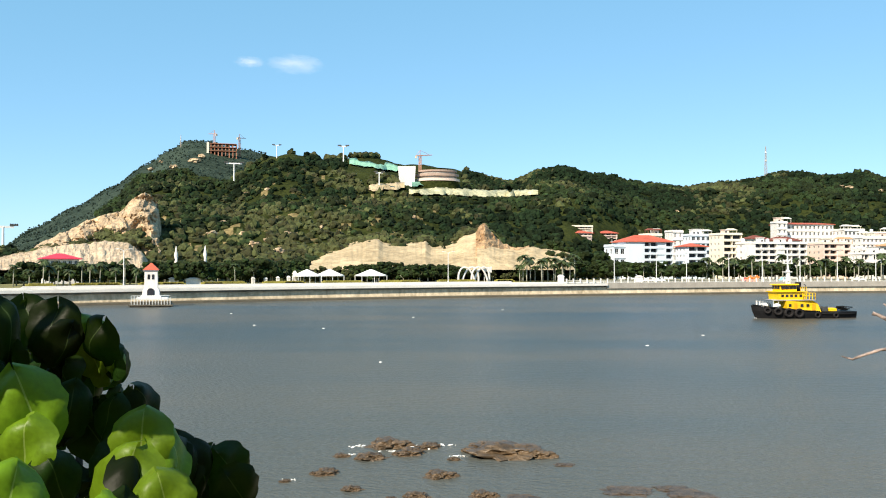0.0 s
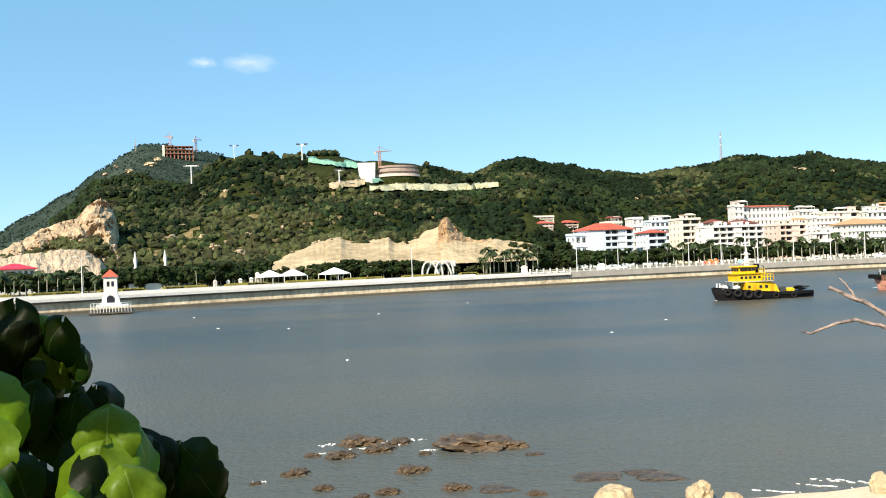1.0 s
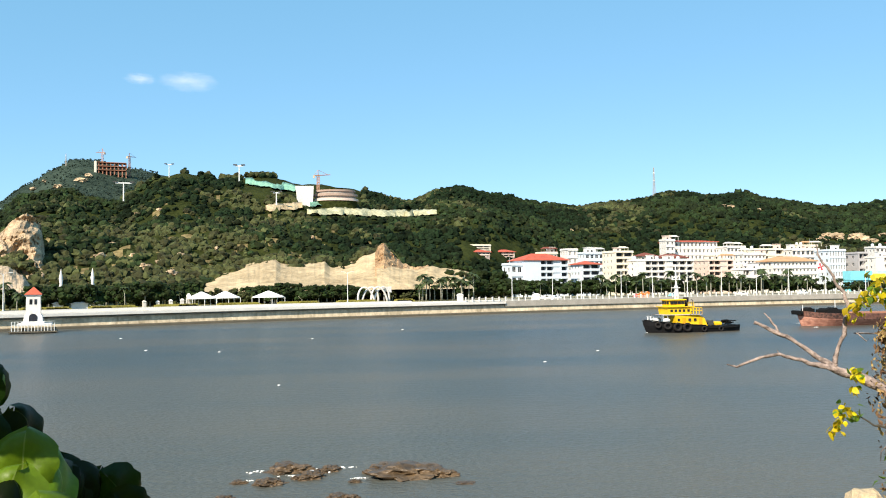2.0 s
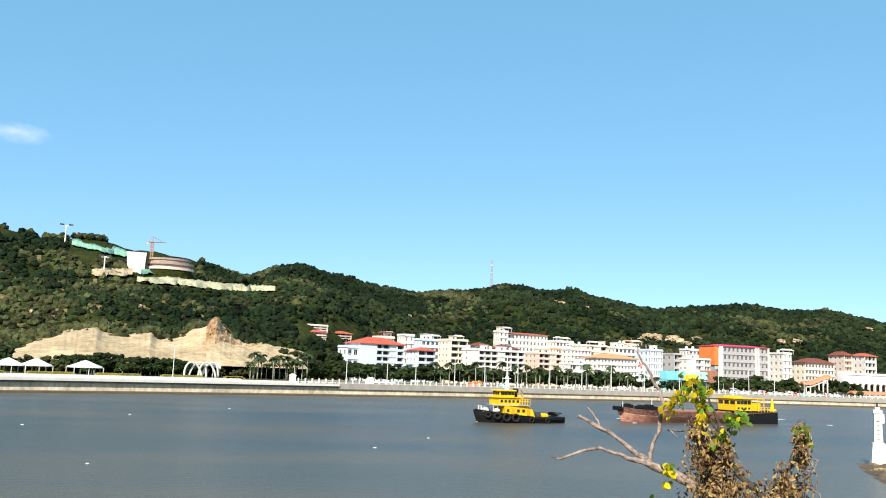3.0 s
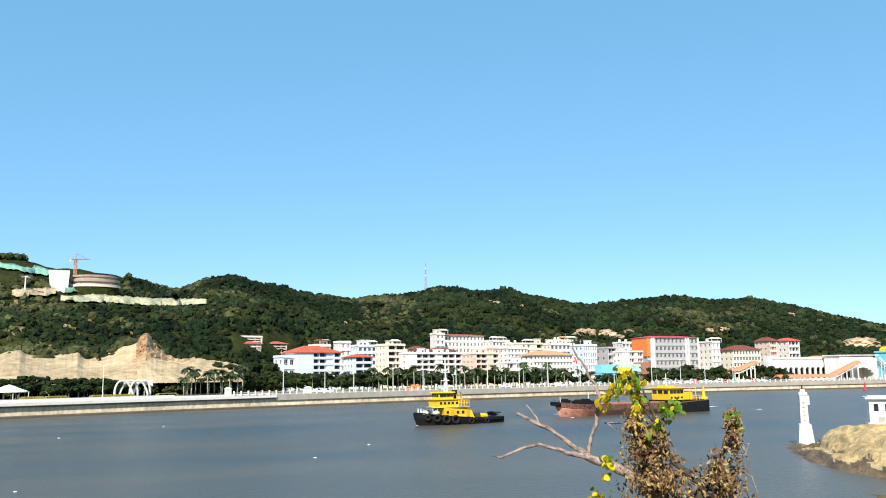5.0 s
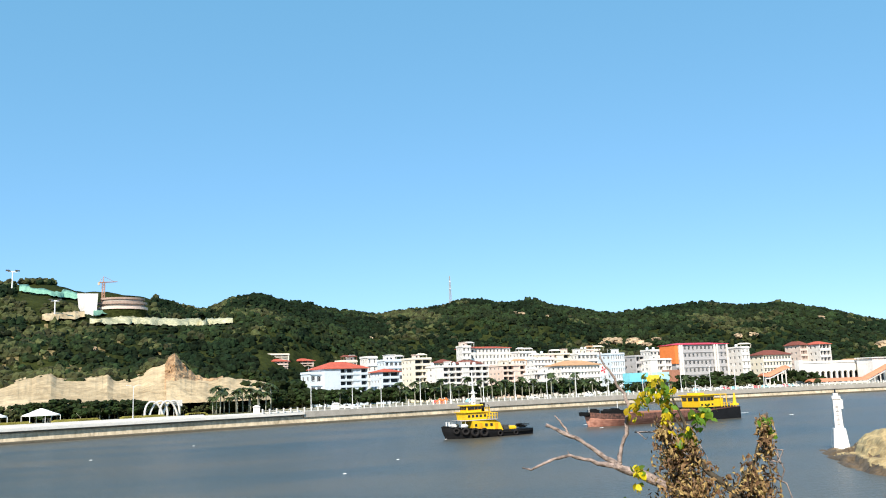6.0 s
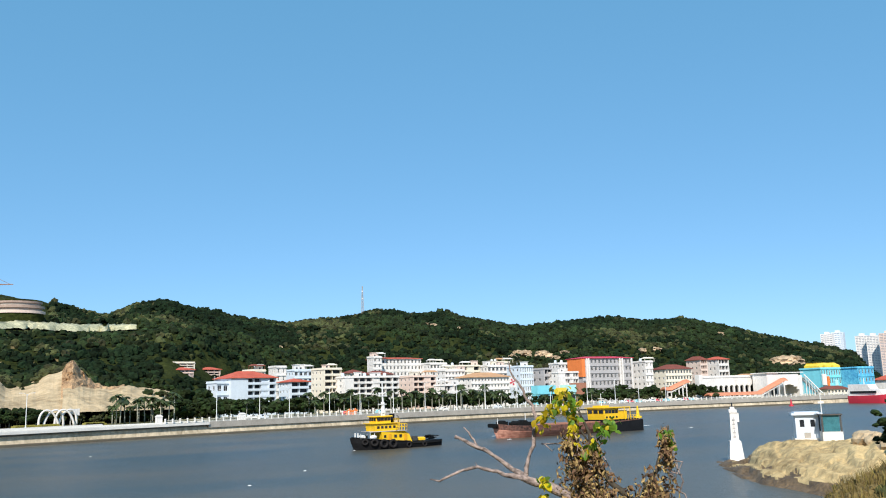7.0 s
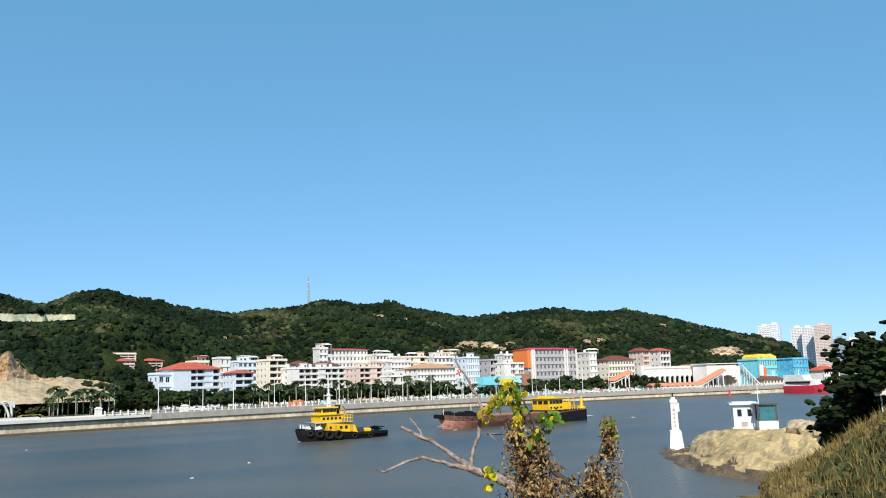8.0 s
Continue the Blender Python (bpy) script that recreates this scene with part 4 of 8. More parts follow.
for k in range(4):
    q = k * math.pi / 2 + 0.5
    c, s_ = math.cos(q), math.sin(q)
    ring = [(x * c - z * s_, zb + 2 + x * s_ + z * c) for x, z in ((0.2, -0.2), (1.7, -0.75), (1.9, 0.3), (0.3, 0.3))]
    loft(bm, [[(x, y, z) for x, z in ring] for y in (-0.14, -0.06)])
part("emblem", bm, M["redpaint"], board)


def covered_ramp(a0, a1, a2, back, e0, e1, label):
    """A roofed walkway that runs level and then climbs."""
    p0, p1, p2 = shore_at(a0, back, 4.6), shore_at(a1, back, 4.6), shore_at(a2, back, 4.6)
    t = thing("covered_ramp", label, "walkway", tuple(p0), math.degrees(math.atan2(p2.y - p0.y, p2.x - p0.x)), group="covered ramps")
    l1, l2 = (p1 - p0).length, (p2 - p0).length
    z0, z1 = rise(e0, p1.length) - 4.6, rise(e1, p2.length) - 4.6
    bm = bmesh.new()
    loft(bm, [[(x, y, z + dz) for y, dz in ((-0.9, -0.6), (0.4, 0.55), (2.2, 1.3), (4.0, 0.55), (5.3, -0.6), (2.2, 0.3))] for x, z in ((-1, z0), (l1, z0), (l2, z1), (l2 + 3, z1 + 0.2))])
    part("roof", bm, M["ramproof"], t)
    bm = bmesh.new()
    loft(bm, [[(x, y, z) for y, z in ((-0.3, zz - 1.9), (-0.3, zz - 1.2), (-0.1, zz - 1.2), (-0.1, zz - 1.9))] for x, zz in ((0, z0), (l1, z0), (l2, z1))])
    part("parapet", bm, M["white"], t)
    count = max(6, int(l2 / 4))
    for k in range(count):
        x = l2 * k / (count - 1)
        h = z0 if x < l1 else z0 + (z1 - z0) * (x - l1) / (l2 - l1)
        pb = bmesh.new()
        box(pb, x, x + 0.5, -0.05, 0.45, -0.5, h - 0.3)
        part("post", pb, M["white"], t)


covered_ramp(43.4, 46.3, 47.75, 24, -0.42, 0.36, "covered walkway with an orange tiled roof climbing to the terminal")
covered_ramp(40.7, 40.95, 41.9, 30, 0.0, 0.44, "short covered stair with an orange tiled roof")

# high blocks far off, haze put into the blue-grey cladding and glass colours
M["hazegrey"] = mat("hazed_tower_cladding", (0.26, 0.33, 0.42), 0.6, var=0.15, scale=0.02, fine=0.2, bump=0.0)
M["hazeglass"] = mat("hazed_window_glass", (0.22, 0.25, 0.30), 0.3, var=0.25, scale=0.1, fine=1.0, bump=0.0, rnd=0.3)
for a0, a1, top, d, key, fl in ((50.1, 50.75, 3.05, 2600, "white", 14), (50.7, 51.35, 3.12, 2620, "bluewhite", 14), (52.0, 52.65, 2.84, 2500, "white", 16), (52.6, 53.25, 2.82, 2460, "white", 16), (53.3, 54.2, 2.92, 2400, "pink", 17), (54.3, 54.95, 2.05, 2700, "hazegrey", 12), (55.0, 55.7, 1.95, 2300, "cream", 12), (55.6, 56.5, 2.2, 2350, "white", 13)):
    pl, pr = polar(a0, d), polar(a1, d)
    w = (pr - pl).length
    h = rise(top, d)
    tb = thing("tower_block", "pale high-rise housing block far beyond the hill", "tower block", (pl.x, pl.y, 0), -(a0 + a1) / 2 - 14, group="far tower blocks")
    bm = bmesh.new()
    box(bm, 0, w, 0.6, 25, 0, h)
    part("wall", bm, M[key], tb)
    for k in range(5):
        pb = bmesh.new()
        box(pb, w * k / 4 - 0.8, w * k / 4 + 0.8, 0, 0.6, 0, h)
        part("pier", pb, M[key], tb)
    pb = bmesh.new()
    box(pb, w * 0.3, w * 0.7, 5, 18, h, h + 6)
    part("roof_house", pb, M[key], tb)
    for f in range(fl * 2):
        pb = bmesh.new()
        z = h * (f + 0.3) / (fl * 2)
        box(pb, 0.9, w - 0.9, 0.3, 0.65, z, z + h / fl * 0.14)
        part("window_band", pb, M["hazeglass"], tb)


# ---- trees along the promenade ----
def palm_thing(seed, height):
    rng = random.Random(seed)
    t = thing("palm_tree", "palm with a slim pale trunk and drooping fronds", "palm", group="promenade palms")
    bm = bmesh.new()
    lean = rng.uniform(-0.4, 0.4)
    tube(bm, [(lean * u * u, 0, height * u) for u in (0, 0.3, 0.65, 1)], [0.24, 0.18, 0.16, 0.15], 6)
    part("trunk", bm, M["trunk"], t)
    bm = bmesh.new()
    for k in range(17):
        a = k * 2.4 + rng.uniform(-0.2, 0.2)
        up = rng.uniform(-0.2, 1.1)
        L = rng.uniform(2.1, 2.9)
        prev = None
        for i in range(5):
            u = i / 4
            r = L * (u * math.cos(up * (1 - u * 0.5)))
            z = height + L * (math.sin(up) * u - 0.85 * u * u)
            w = 0.62 * math.sin(math.pi * (0.12 + 0.85 * u)) + 0.04
            c, s = math.cos(a), math.sin(a)
            row = [bm.verts.new((lean + r * c - s * w * q, r * s + c * w * q, z - abs(q) * w * 0.5)) for q in (-1, 0, 1)]
            if prev:
                bm.faces.new((prev[0], prev[1], row[1], row[0]))
                bm.faces.new((prev[1], prev[2], row[2], row[1]))
            prev = row
    part("crown", bm, M["palm"], t)
    return t


def broad_tree(seed, height, width, label="dark round-crowned street tree", key="darkcrown", n=34):
    rng = random.Random(seed)
    t = thing("tree", label, "tree", group="promenade trees")
    bm = bmesh.new()
    tube(bm, [(0, 0, 0), (0.1, 0, height * 0.25), (-0.05, 0.1, height * 0.55)], [0.26, 0.2, 0.12], 6)
    for k in range(4):
        a = k * 1.6
        tube(bm, [(0, 0, height * 0.3), (0.5 * width * math.cos(a) * 0.5, 0.5 * width * math.sin(a) * 0.5, height * 0.6)], [0.12, 0.05], 5)
    part("trunk", bm, M["trunk"], t)
    spots = []
    for _ in range(n):
        a, r, u = rng.uniform(0, math.tau), math.sqrt(rng.random()), rng.random()
        rr = width / 2 * r * (1.05 - 0.6 * abs(u - 0.35))
        spots.append((rr * math.cos(a), rr * math.sin(a), height * (0.36 + 0.54 * u), rng.uniform(0.5, 1.0) * width / 6.5, rng.uniform(0.65, 1.0)))
    part("crown", clumps("crown", spots, M[key], "", "", seed=seed), None, t)
    return t


palms = [palm_thing(s, h) for s, h in ((1, 7.0), (2, 8.2), (3, 6.0), (4, 9.0))]
trees = [broad_tree(s, h, w) for s, h, w in ((11, 7.0, 6.5), (12, 6.0, 7.5), (13, 8.0, 7.0), (14, 5.0, 6.0))]
olives = [broad_tree(21, 6.0, 5.5, "olive-green loose-crowned park tree", "olive", 26), broad_tree(22, 4.5, 5.0, "olive-green loose-crowned park tree", "olive", 22)]
USED = set()


def plant(src, bearing, back, scale=1.0, seed=0):
    p = shore_at(bearing, back, 4.55)
    m = pose(*p, 0, 0, (seed * 77) % 360)
    if src not in USED:
        USED.add(src)
        src.matrix_basis = m @ Matrix.Scale(scale, 4)
        return src
    ob = copy_thing(src, m)
    ob.scale = (scale, scale, scale)
    return ob


rng = random.Random(8)
k = 0
for a0, a1, n, back, kinds, lo, hi in (
    (-27, -19.6, 12, 30, palms, 0.75, 0.95), (-27, -20, 18, 46, trees, 0.85, 1.1), (-19.6, -14.5, 16, 40, trees, 0.85, 1.2), (-18.5, -11, 14, 52, trees, 0.9, 1.25),
    (-14.5, -9.5, 14, 36, trees, 0.9, 1.25), (-14.0, -9.0, 4, 30, palms, 0.6, 0.8), (-9.5, -6.0, 5, 46, olives, 0.9, 1.3), (-6.3, 1.5, 22, 50, trees, 0.85, 1.1), (-5.5, 1.2, 14, 44, trees, 0.8, 1.0),
    (2.0, 5.5, 6, 40, olives, 0.6, 0.9), (5.0, 8.9, 14, 26, palms, 0.9, 1.2), (5.0, 9.2, 6, 42, trees, 0.6, 0.9), (9.0, 11.3, 6, 40, trees, 0.9, 1.3), (9.2, 11.2, 4, 70, trees, 1.3, 1.9), (11.2, 17.0, 20, 30, trees, 0.9, 1.25),
    (11.5, 17.4, 5, 24, palms, 0.7, 0.9), (17.0, 30.5, 30, 24, palms, 0.95, 1.25), (17.0, 30.5, 40, 34, trees, 0.85, 1.25), (30.5, 36, 9, 26, palms, 0.75, 0.95), (30.5, 35.6, 14, 36, trees, 0.6, 0.85), (35.6, 44.0, 24, 38, trees, 0.9, 1.5), (36, 44, 8, 26, olives, 0.7, 0.95),
):
    for i in range(n):
        k += 1
        a = a0 + (a1 - a0) * (i + 0.5 + rng.uniform(-0.42, 0.42)) / n
        plant(kinds[k % len(kinds)], a, back + rng.uniform(-5, 5), rng.uniform(lo, hi), k)

for i in range(26):  # trees on the slope round the houses above the park
    a = 7.2 + 4.2 * (i + rng.uniform(0, 1)) / 26
    d = reach(a) + rng.uniform(70, 104)
    k += 1
    src = (trees + olives)[k % 6]
    sc = rng.uniform(1.2, 1.8)
    ob = copy_thing(src, pose(*polar(a, d, ground_z(a, d) - 0.2), 0, 0, k * 50 % 360))
    ob.scale = (sc, sc, sc)

# ---- promenade furniture ----
def lamp_thing():
    t = thing("street_lamp", "tall white street lamp with two short arms", "street lamp", group="promenade lamps")
    bm = bmesh.new()
    rod(bm, (0, 0, -0.2), (0, 0, 11), 0.15, 0.09, 8)
    part("pole", bm, M["steel"], t)
    bm = bmesh.new()
    rod(bm, (0, 0, -0.2), (0, 0, 1.0), 0.30, 0.26, 8)
    part("base", bm, M["steel"], t)
    for s in (-1, 1):
        bm = bmesh.new()
        tube(bm, [(0, 0, 10.4), (s * 0.6, 0, 11.1), (s * 1.5, 0, 11.3)], [0.06, 0.05, 0.05], 6)
        arm = part("arm", bm, M["steel"], t)
        bm = bmesh.new()
        box(bm, s * 1.9 - 0.5, s * 1.9 + 0.5, -0.16, 0.16, 11.22, 11.38)
        part("lamp_head", bm, M["steel"], arm)
    return t


lamps = [lamp_thing()]
for a in (-20.6, 0.35, 11.4, 14.1, 16.0, 18.6, 20.6, 22.8, 24.9, 27.0, 28.9, 31.0, 33.2, 35.6, 37.4, 38.9, 40.6):
    p = shore_at(a, 9, 4.53)
    s = 1.12 if a > 20 else 1.0
    if len(lamps) == 1:
        lamps.append(lamps[0])
        lamps[0].matrix_basis = pose(*p, 0, 0, 23)
    else:
        o = copy_thing(lamps[0], pose(*p, 0, 0, 23 + 7 * (round(a) % 3)))
        o.scale = (s, s, s)

# white railing with stone posts
rail = thing("railing", "white stone railing along the promenade edge", "railing", kind="structure")
pb = bmesh.new()
box(pb, -0.22, 0.22, -0.22, 0.22, 0, 1.25)
loft(pb, [[(x * s, y * s, z) for x, y in ((-1, -1), (1, -1), (1, 1), (-1, 1))] for s, z in ((0.3, 1.25), (0.3, 1.35), (0.16, 1.6))])
post = mesh_of(pb, "post", M["capstone"])
x, n = 45.0, 0
while x < 700 and n < 190:
    o = part("post", post, None, rail)
    o.location = shore(x, 1.3, 4.58)
    n += 1
    x += 2.6 + n * 0.012
bm = bmesh.new()
loft(bm, strip(45, 700, 10, [(1.2, 5.0), (1.2, 5.12), (1.4, 5.12), (1.4, 5.0)]))
loft(bm, strip(45, 700, 10, [(1.2, 5.45), (1.2, 5.58), (1.4, 5.58), (1.4, 5.45)]))
part("rail", bm, M["capstone"], rail)

# rows of long white planter kerbs on the park side
kb = bmesh.new()
loft(kb, [[(-4.2, y, z) for y, z in ((-0.4, 0), (-0.4, 0.4), (0.4, 0.4), (0.4, 0))], [(-3.6, y, z) for y, z in ((-0.4, 0), (-0.4, 0.75), (0.4, 0.75), (0.4, 0))], [(3.6, y, z) for y, z in ((-0.4, 0), (-0.4, 0.75), (0.4, 0.75), (0.4, 0))], [(4.2, y, z) for y, z in ((-0.4, 0), (-0.4, 0.4), (0.4, 0.4), (0.4, 0))]])
kerb = mesh_of(kb, "planter_kerb", M["capstone"])
hb = bmesh.new()
for i in range(9):
    box(hb, -4.6 + i * 0.75, -2.7 + i * 0.75, -0.9, 0.5, 0.2, 1.0 + 0.25 * math.sin(i * 2.1))
hedge = mesh_of(hb, "hedge", M["hedge"])
for i in range(24):
    a = -25.5 + i * 1.28
    p = shore_at(a, 8, 4.53)
    o = new("planter_kerb", kerb)
    o.matrix_world = pose(*p, 0, 0, shore_turn(a, 8))
    tagged(o, "long low white planter kerb on the promenade", "planter", group="planter kerbs")
    if i % 3 != 1:
        p = shore_at(a + 0.3, 20, 4.6)
        o = new("hedge", hedge)
        o.matrix_world = pose(*p, 0, 0, shore_turn(a, 20))
        tagged(o, "clipped yellow-green hedge in the park strip", "hedge", group="park hedges")


def tent(bearing, back, w, h):
    p = shore_at(bearing, back, 4.6)
    t = thing("tent", "white peaked party tent with open sides", "tent", tuple(p), shore_turn(bearing, back), group="park tents")
    bm = bmesh.new()
    rings = []
    for s, z in ((1.0, h * 0.52), (1.0, h * 0.60), (0.72, h * 0.70), (0.42, h * 0.84), (0.22, h * 0.93), (0.05, h)):
        rings.append([(w / 2 * s * math.copysign(abs(math.cos(q)) ** 0.45, math.cos(q)), w * 0.4 * s * math.copysign(abs(math.sin(q)) ** 0.45, math.sin(q)), z) for q in [i * math.tau / 20 + 0.05 for i in range(20)]])
    loft(bm, rings)
    part("canopy", bm, M["canvas"], t)
    for sx in (-1, 0, 1):
        for sy in (-1, 1):
            bm = bmesh.new()
            rod(bm, (sx * w * 0.46, sy * w * 0.36, -0.2), (sx * w * 0.46, sy * w * 0.36, h * 0.56), 0.12)
            part("leg", bm, M["steel"], t)
    return t


tent(-9.1, 26, 9.0, 5.0)
tent(-7.6, 26, 9.0, 5.1)
tent(-4.85, 26, 10.2, 5.0)

# crossed white arches
p = shore_at(2.3, 24, 4.6)
arch = thing("arch_sculpture", "white sculpture of crossing arched ribs", "sculpture", tuple(p), shore_turn(2.3, 24))
for x0, lean, r, y in ((-4.2, -0.9, 3.3, 0), (-2.2, 0.7, 3.3, 1.2), (1.2, -0.7, 3.3, 0.3), (2.6, 0.9, 3.1, 1.6)):
    bm = bmesh.new()
    pts = [(x0 + r * math.cos(q) + lean * math.sin(q), y, 5.8 * math.sin(q) - 0.1) for q in [math.pi * i / 14 for i in range(15)]]
    tube(bm, pts, [0.42 - 0.1 * math.sin(math.pi * i / 14) for i in range(15)], 7)
    part("rib", bm, M["white"], arch)
bm = bmesh.new()
loft(bm, [[(3.6, y, z) for y, z in ((2.4, 4.3), (2.4, 5.7), (3.0, 5.7), (3.0, 4.3))], [(7.2, y, z) for y, z in ((2.4, 3.6), (2.4, 5.9), (3.0, 5.9), (3.0, 3.6))]])
for x in (4.2, 6.6):
    rod(bm, (x, 2.7, -0.2), (x, 2.7, 4.2), 0.12)
part("sign_board", bm, M["white"], arch)

# two white figure-like columns, built plain, and small white kiosks among the trees
for a, h in ((-17.45, 13.6), (-15.65, 14.0)):
    p = shore_at(a, 66, 4.5)
    bm = bmesh.new()
    pts = [(0, 0, -0.2), (0, 0, 1.5), (0.1, 0, h * 0.35), (-0.1, 0, h * 0.5), (0.1, 0, h * 0.62), (0, 0, h * 0.75), (0, 0, h)]
    tube(bm, pts, [1.1, 0.8, 0.5, 0.85, 0.45, 0.7, 0.06], 9)
    solid("column", bm, M["white"], "tall white ornamental column in the park", "column", tuple(p), group="park columns")
for a, back, w, h in ((-17.6, 36, 3.0, 2.6), (-16.4, 36, 5.0, 2.4), (-15.3, 36, 3.0, 2.6), (-12.6, 30, 1.0, 2.6), (-11.8, 30, 1.0, 2.4), (-11.0, 30, 1.0, 2.7), (-10.3, 30, 1.0, 2.9), (-9.9, 30, 1.2, 4.6), (7.9, 12, 2.2, 3.0), (13.0, 11, 2.6, 2.6)):
    p = shore_at(a, back, 4.5)
    bm = bmesh.new()
    box(bm, -w / 2, w / 2, -0.5, 0.5, -0.2, h * 0.75)
    loft(bm, [[(x * s * w / 2, y * s * 0.55, z) for x, y in ((-1, -1), (1, -1), (1, 1), (-1, 1))] for s, z in ((1.12, h * 0.75), (1.12, h * 0.82), (0.45, h))])
    solid("stall", bm, M["white"], "small white stall among the park trees", "stall", tuple(p), shore_turn(a, back), group="park stalls")


def car(bearing, back, key, label):
    p = shore_at(bearing, back, 4.53)
    t = thing("car", label, "car", tuple(p), shore_turn(bearing, back), group="parked cars")
    bm = bmesh.new()
    prof = [(-2.2, 0.35), (-2.25, 0.85), (-1.5, 0.95), (-0.9, 1.5), (0.9, 1.5), (1.5, 0.98), (2.2, 0.85), (2.2, 0.35)]
    loft(bm, [[(x, y, z) for x, z in prof] for y in (-0.85, 0.85)])
    part("body", bm, M[key], t)
    for sx in (-1.35, 1.35):
        for sy in (-0.82, 0.62):
            bm = bmesh.new()
            rod(bm, (sx, sy, 0.33), (sx, sy + 0.2, 0.33), 0.33, n=12)
            part("wheel", bm, M["rubber"], t)
    bm = bmesh.new()
    box(bm, -0.95, 0.95, -0.87, 0.87, 1.0, 1.4)
    part("windows", bm, M["glass"], t)


for i, a in enumerate((13.6, 14.3, 19.7, 21.9, 26.1, 29.7, 34.2, 36.5, 37.1, 37.9, 38.3, 38.8, 39.3, 39.7, 40.1, 40.6, 41.2, 41.5, 41.8, 42.1, 42.4)):
    car(a, 14, ("white", "bluewhite", "redpaint", "teal")[i % 4], ("white car parked on the promenade", "pale blue car parked on the promenade", "red car parked on the promenade", "teal car parked on the promenade")[i % 4])
p = shore_at(20.0, 13, 4.53)
bm = bmesh.new()
for x, h in ((-2.4, 1.5), (-0.8, 2.4), (1.0, 1.8), (2.4, 2.5)):
    rod(bm, (x, 0, -0.1), (x, 0, h), 0.5, 0.3, 8)
    box(bm, x - 0.9, x + 0.9, -0.4, 0.4, h * 0.5, h * 0.8)
solid("play_frame", bm, M["orange"], "orange play sculpture on the promenade", "sculpture", tuple(p), 20)

# ---- little lighthouse on piles ----
p = polar(-18.95, 11 / math.tan(radians(2.62)), 0)
lh = thing("lighthouse", "small square white lighthouse with a red roof on a pile platform", "lighthouse", tuple(p), 16)
for x in (-5.0, -2.5, 0, 2.5, 5.0):
    for y in (-2.6, 2.6):
        bm = bmesh.new()
        rod(bm, (x, y, -2), (x, y, 1.3), 0.22)
        part("pile", bm, M["concrete_dark"], lh)
bm = bmesh.new()
box(bm, -5.6, 5.6, -3.2, 3.2, 0.25, 0.6)
part("lower_platform", bm, M["concrete_dark"], lh, "dark wet lower landing stage")
bm = bmesh.new()
box(bm, -3.6, 4.4, -3, 3, 1.9, 2.5)
box(bm, -2.6, 2.6, -2.3, 2.3, 2.5, 2.95)
part("platform", bm, M["white"], lh)
for x in [-4.8 + 0.75 * i for i in range(14)]:
    bm = bmesh.new()
    rod(bm, (x, -3.0, 0.5), (x, -3.0, 3.0 if x < -2 else 2.6), 0.09, n=6)
    part("rail_post", bm, M["steel"], lh)
bm = bmesh.new()
for z in (2.2, 3.0):
    rod(bm, (-4.8, -3.02, z), (5.0, -3.02, z), 0.06, n=6)
part("rail", bm, M["steel"], lh)
bm = bmesh.new()
loft(bm, [[(x * s, y * s, z) for x, y in ((-1, -1), (1, -1), (1, 1), (-1, 1))] for s, z in ((2.2, 2.95), (2.1, 4.3), (1.72, 4.8), (1.62, 9.4), (1.85, 9.5), (1.85, 9.75))])
part("tower", bm, M["white"], lh)
for x in (-0.55, 0.55):
    bm = bmesh.new()
    box(bm, x - 0.3, x + 0.3, -1.74, -1.6, 7.3, 8.6)
    part("window", bm, M["glass"], lh)
bm = bmesh.new()
loft(bm, [[(0.95 * math.cos(q), y, 3.0 + (1.1 + 0.85 * math.sin(q) if 0 < q < math.pi else 0)) for q in [math.pi * i / 10 for i in range(11)]] for y in (-2.3, -2.05)])
part("door", bm, M["glass"], lh, "dark arched doorway")
bm = bmesh.new()
loft(bm, [[(x * s, y * s, z) for x, y in ((-1, -1), (1, -1), (1, 1), (-1, 1))] for s, z in ((2.05, 9.75), (2.0, 9.9), (0.08, 11.7))])
part("roof", bm, M["redroof"], lh, "red pyramid roof")


# ---- things on the hills ----
def hill_spot(bearing, el):
    """Where the line of sight at that bearing and elevation angle first meets the hillside."""
    d = foot(bearing) + 4
    while d < foot(bearing) + 1300:
        if ground_z(bearing, d) >= rise(el, d):
            break
        d += 4
    return polar(bearing, d, ground_z(bearing, d))


def pylon(bearing, base, top, arm=0.6):
    p = hill_spot(bearing, base)
    d = math.hypot(p.x, p.y)
    h = rise(top, d) - p.z
    t = thing("cable_car_pylon", "pale steel cable car pylon with a crossbeam", "pylon", tuple(p), -bearing, group="cable car pylons")
    bm = bmesh.new()
    rod(bm, (0, 0, -3), (0, 0, h * 0.93), h * 0.038, h * 0.026, 10)
    part("mast", bm, M["steel"], t)
    w = h * arm / 2
    bm = bmesh.new()
    box(bm, -w, w, -0.3, 0.3, h * 0.9, h * 0.96)
    part("crossbeam", bm, M["steel"], t)
    for s in (-1, 1):
        bm = bmesh.new()
        box(bm, s * w - h * 0.1, s * w + h * 0.1, -0.9, 0.9, h * 0.955, h)
        for k in range(4):
            rod(bm, (s * w + h * (k - 1.5) * 0.05, -0.9, h * 1.0), (s * w + h * (k - 1.5) * 0.05, 0.9, h * 1.0), h * 0.02, n=8)
        part("roller_train", bm, M["darksteel"], t)
    return t


pylon(-13.85, 5.4, 6.75, 0.75)
pylon(-27.4, 1.3, 2.47, 0.5)
pylon(-11.1, 7.1, 7.97, 0.5)
pylon(-6.7, 6.75, 8.02, 0.4)
pylon(-4.3, 4.95, 6.3, 0.35)


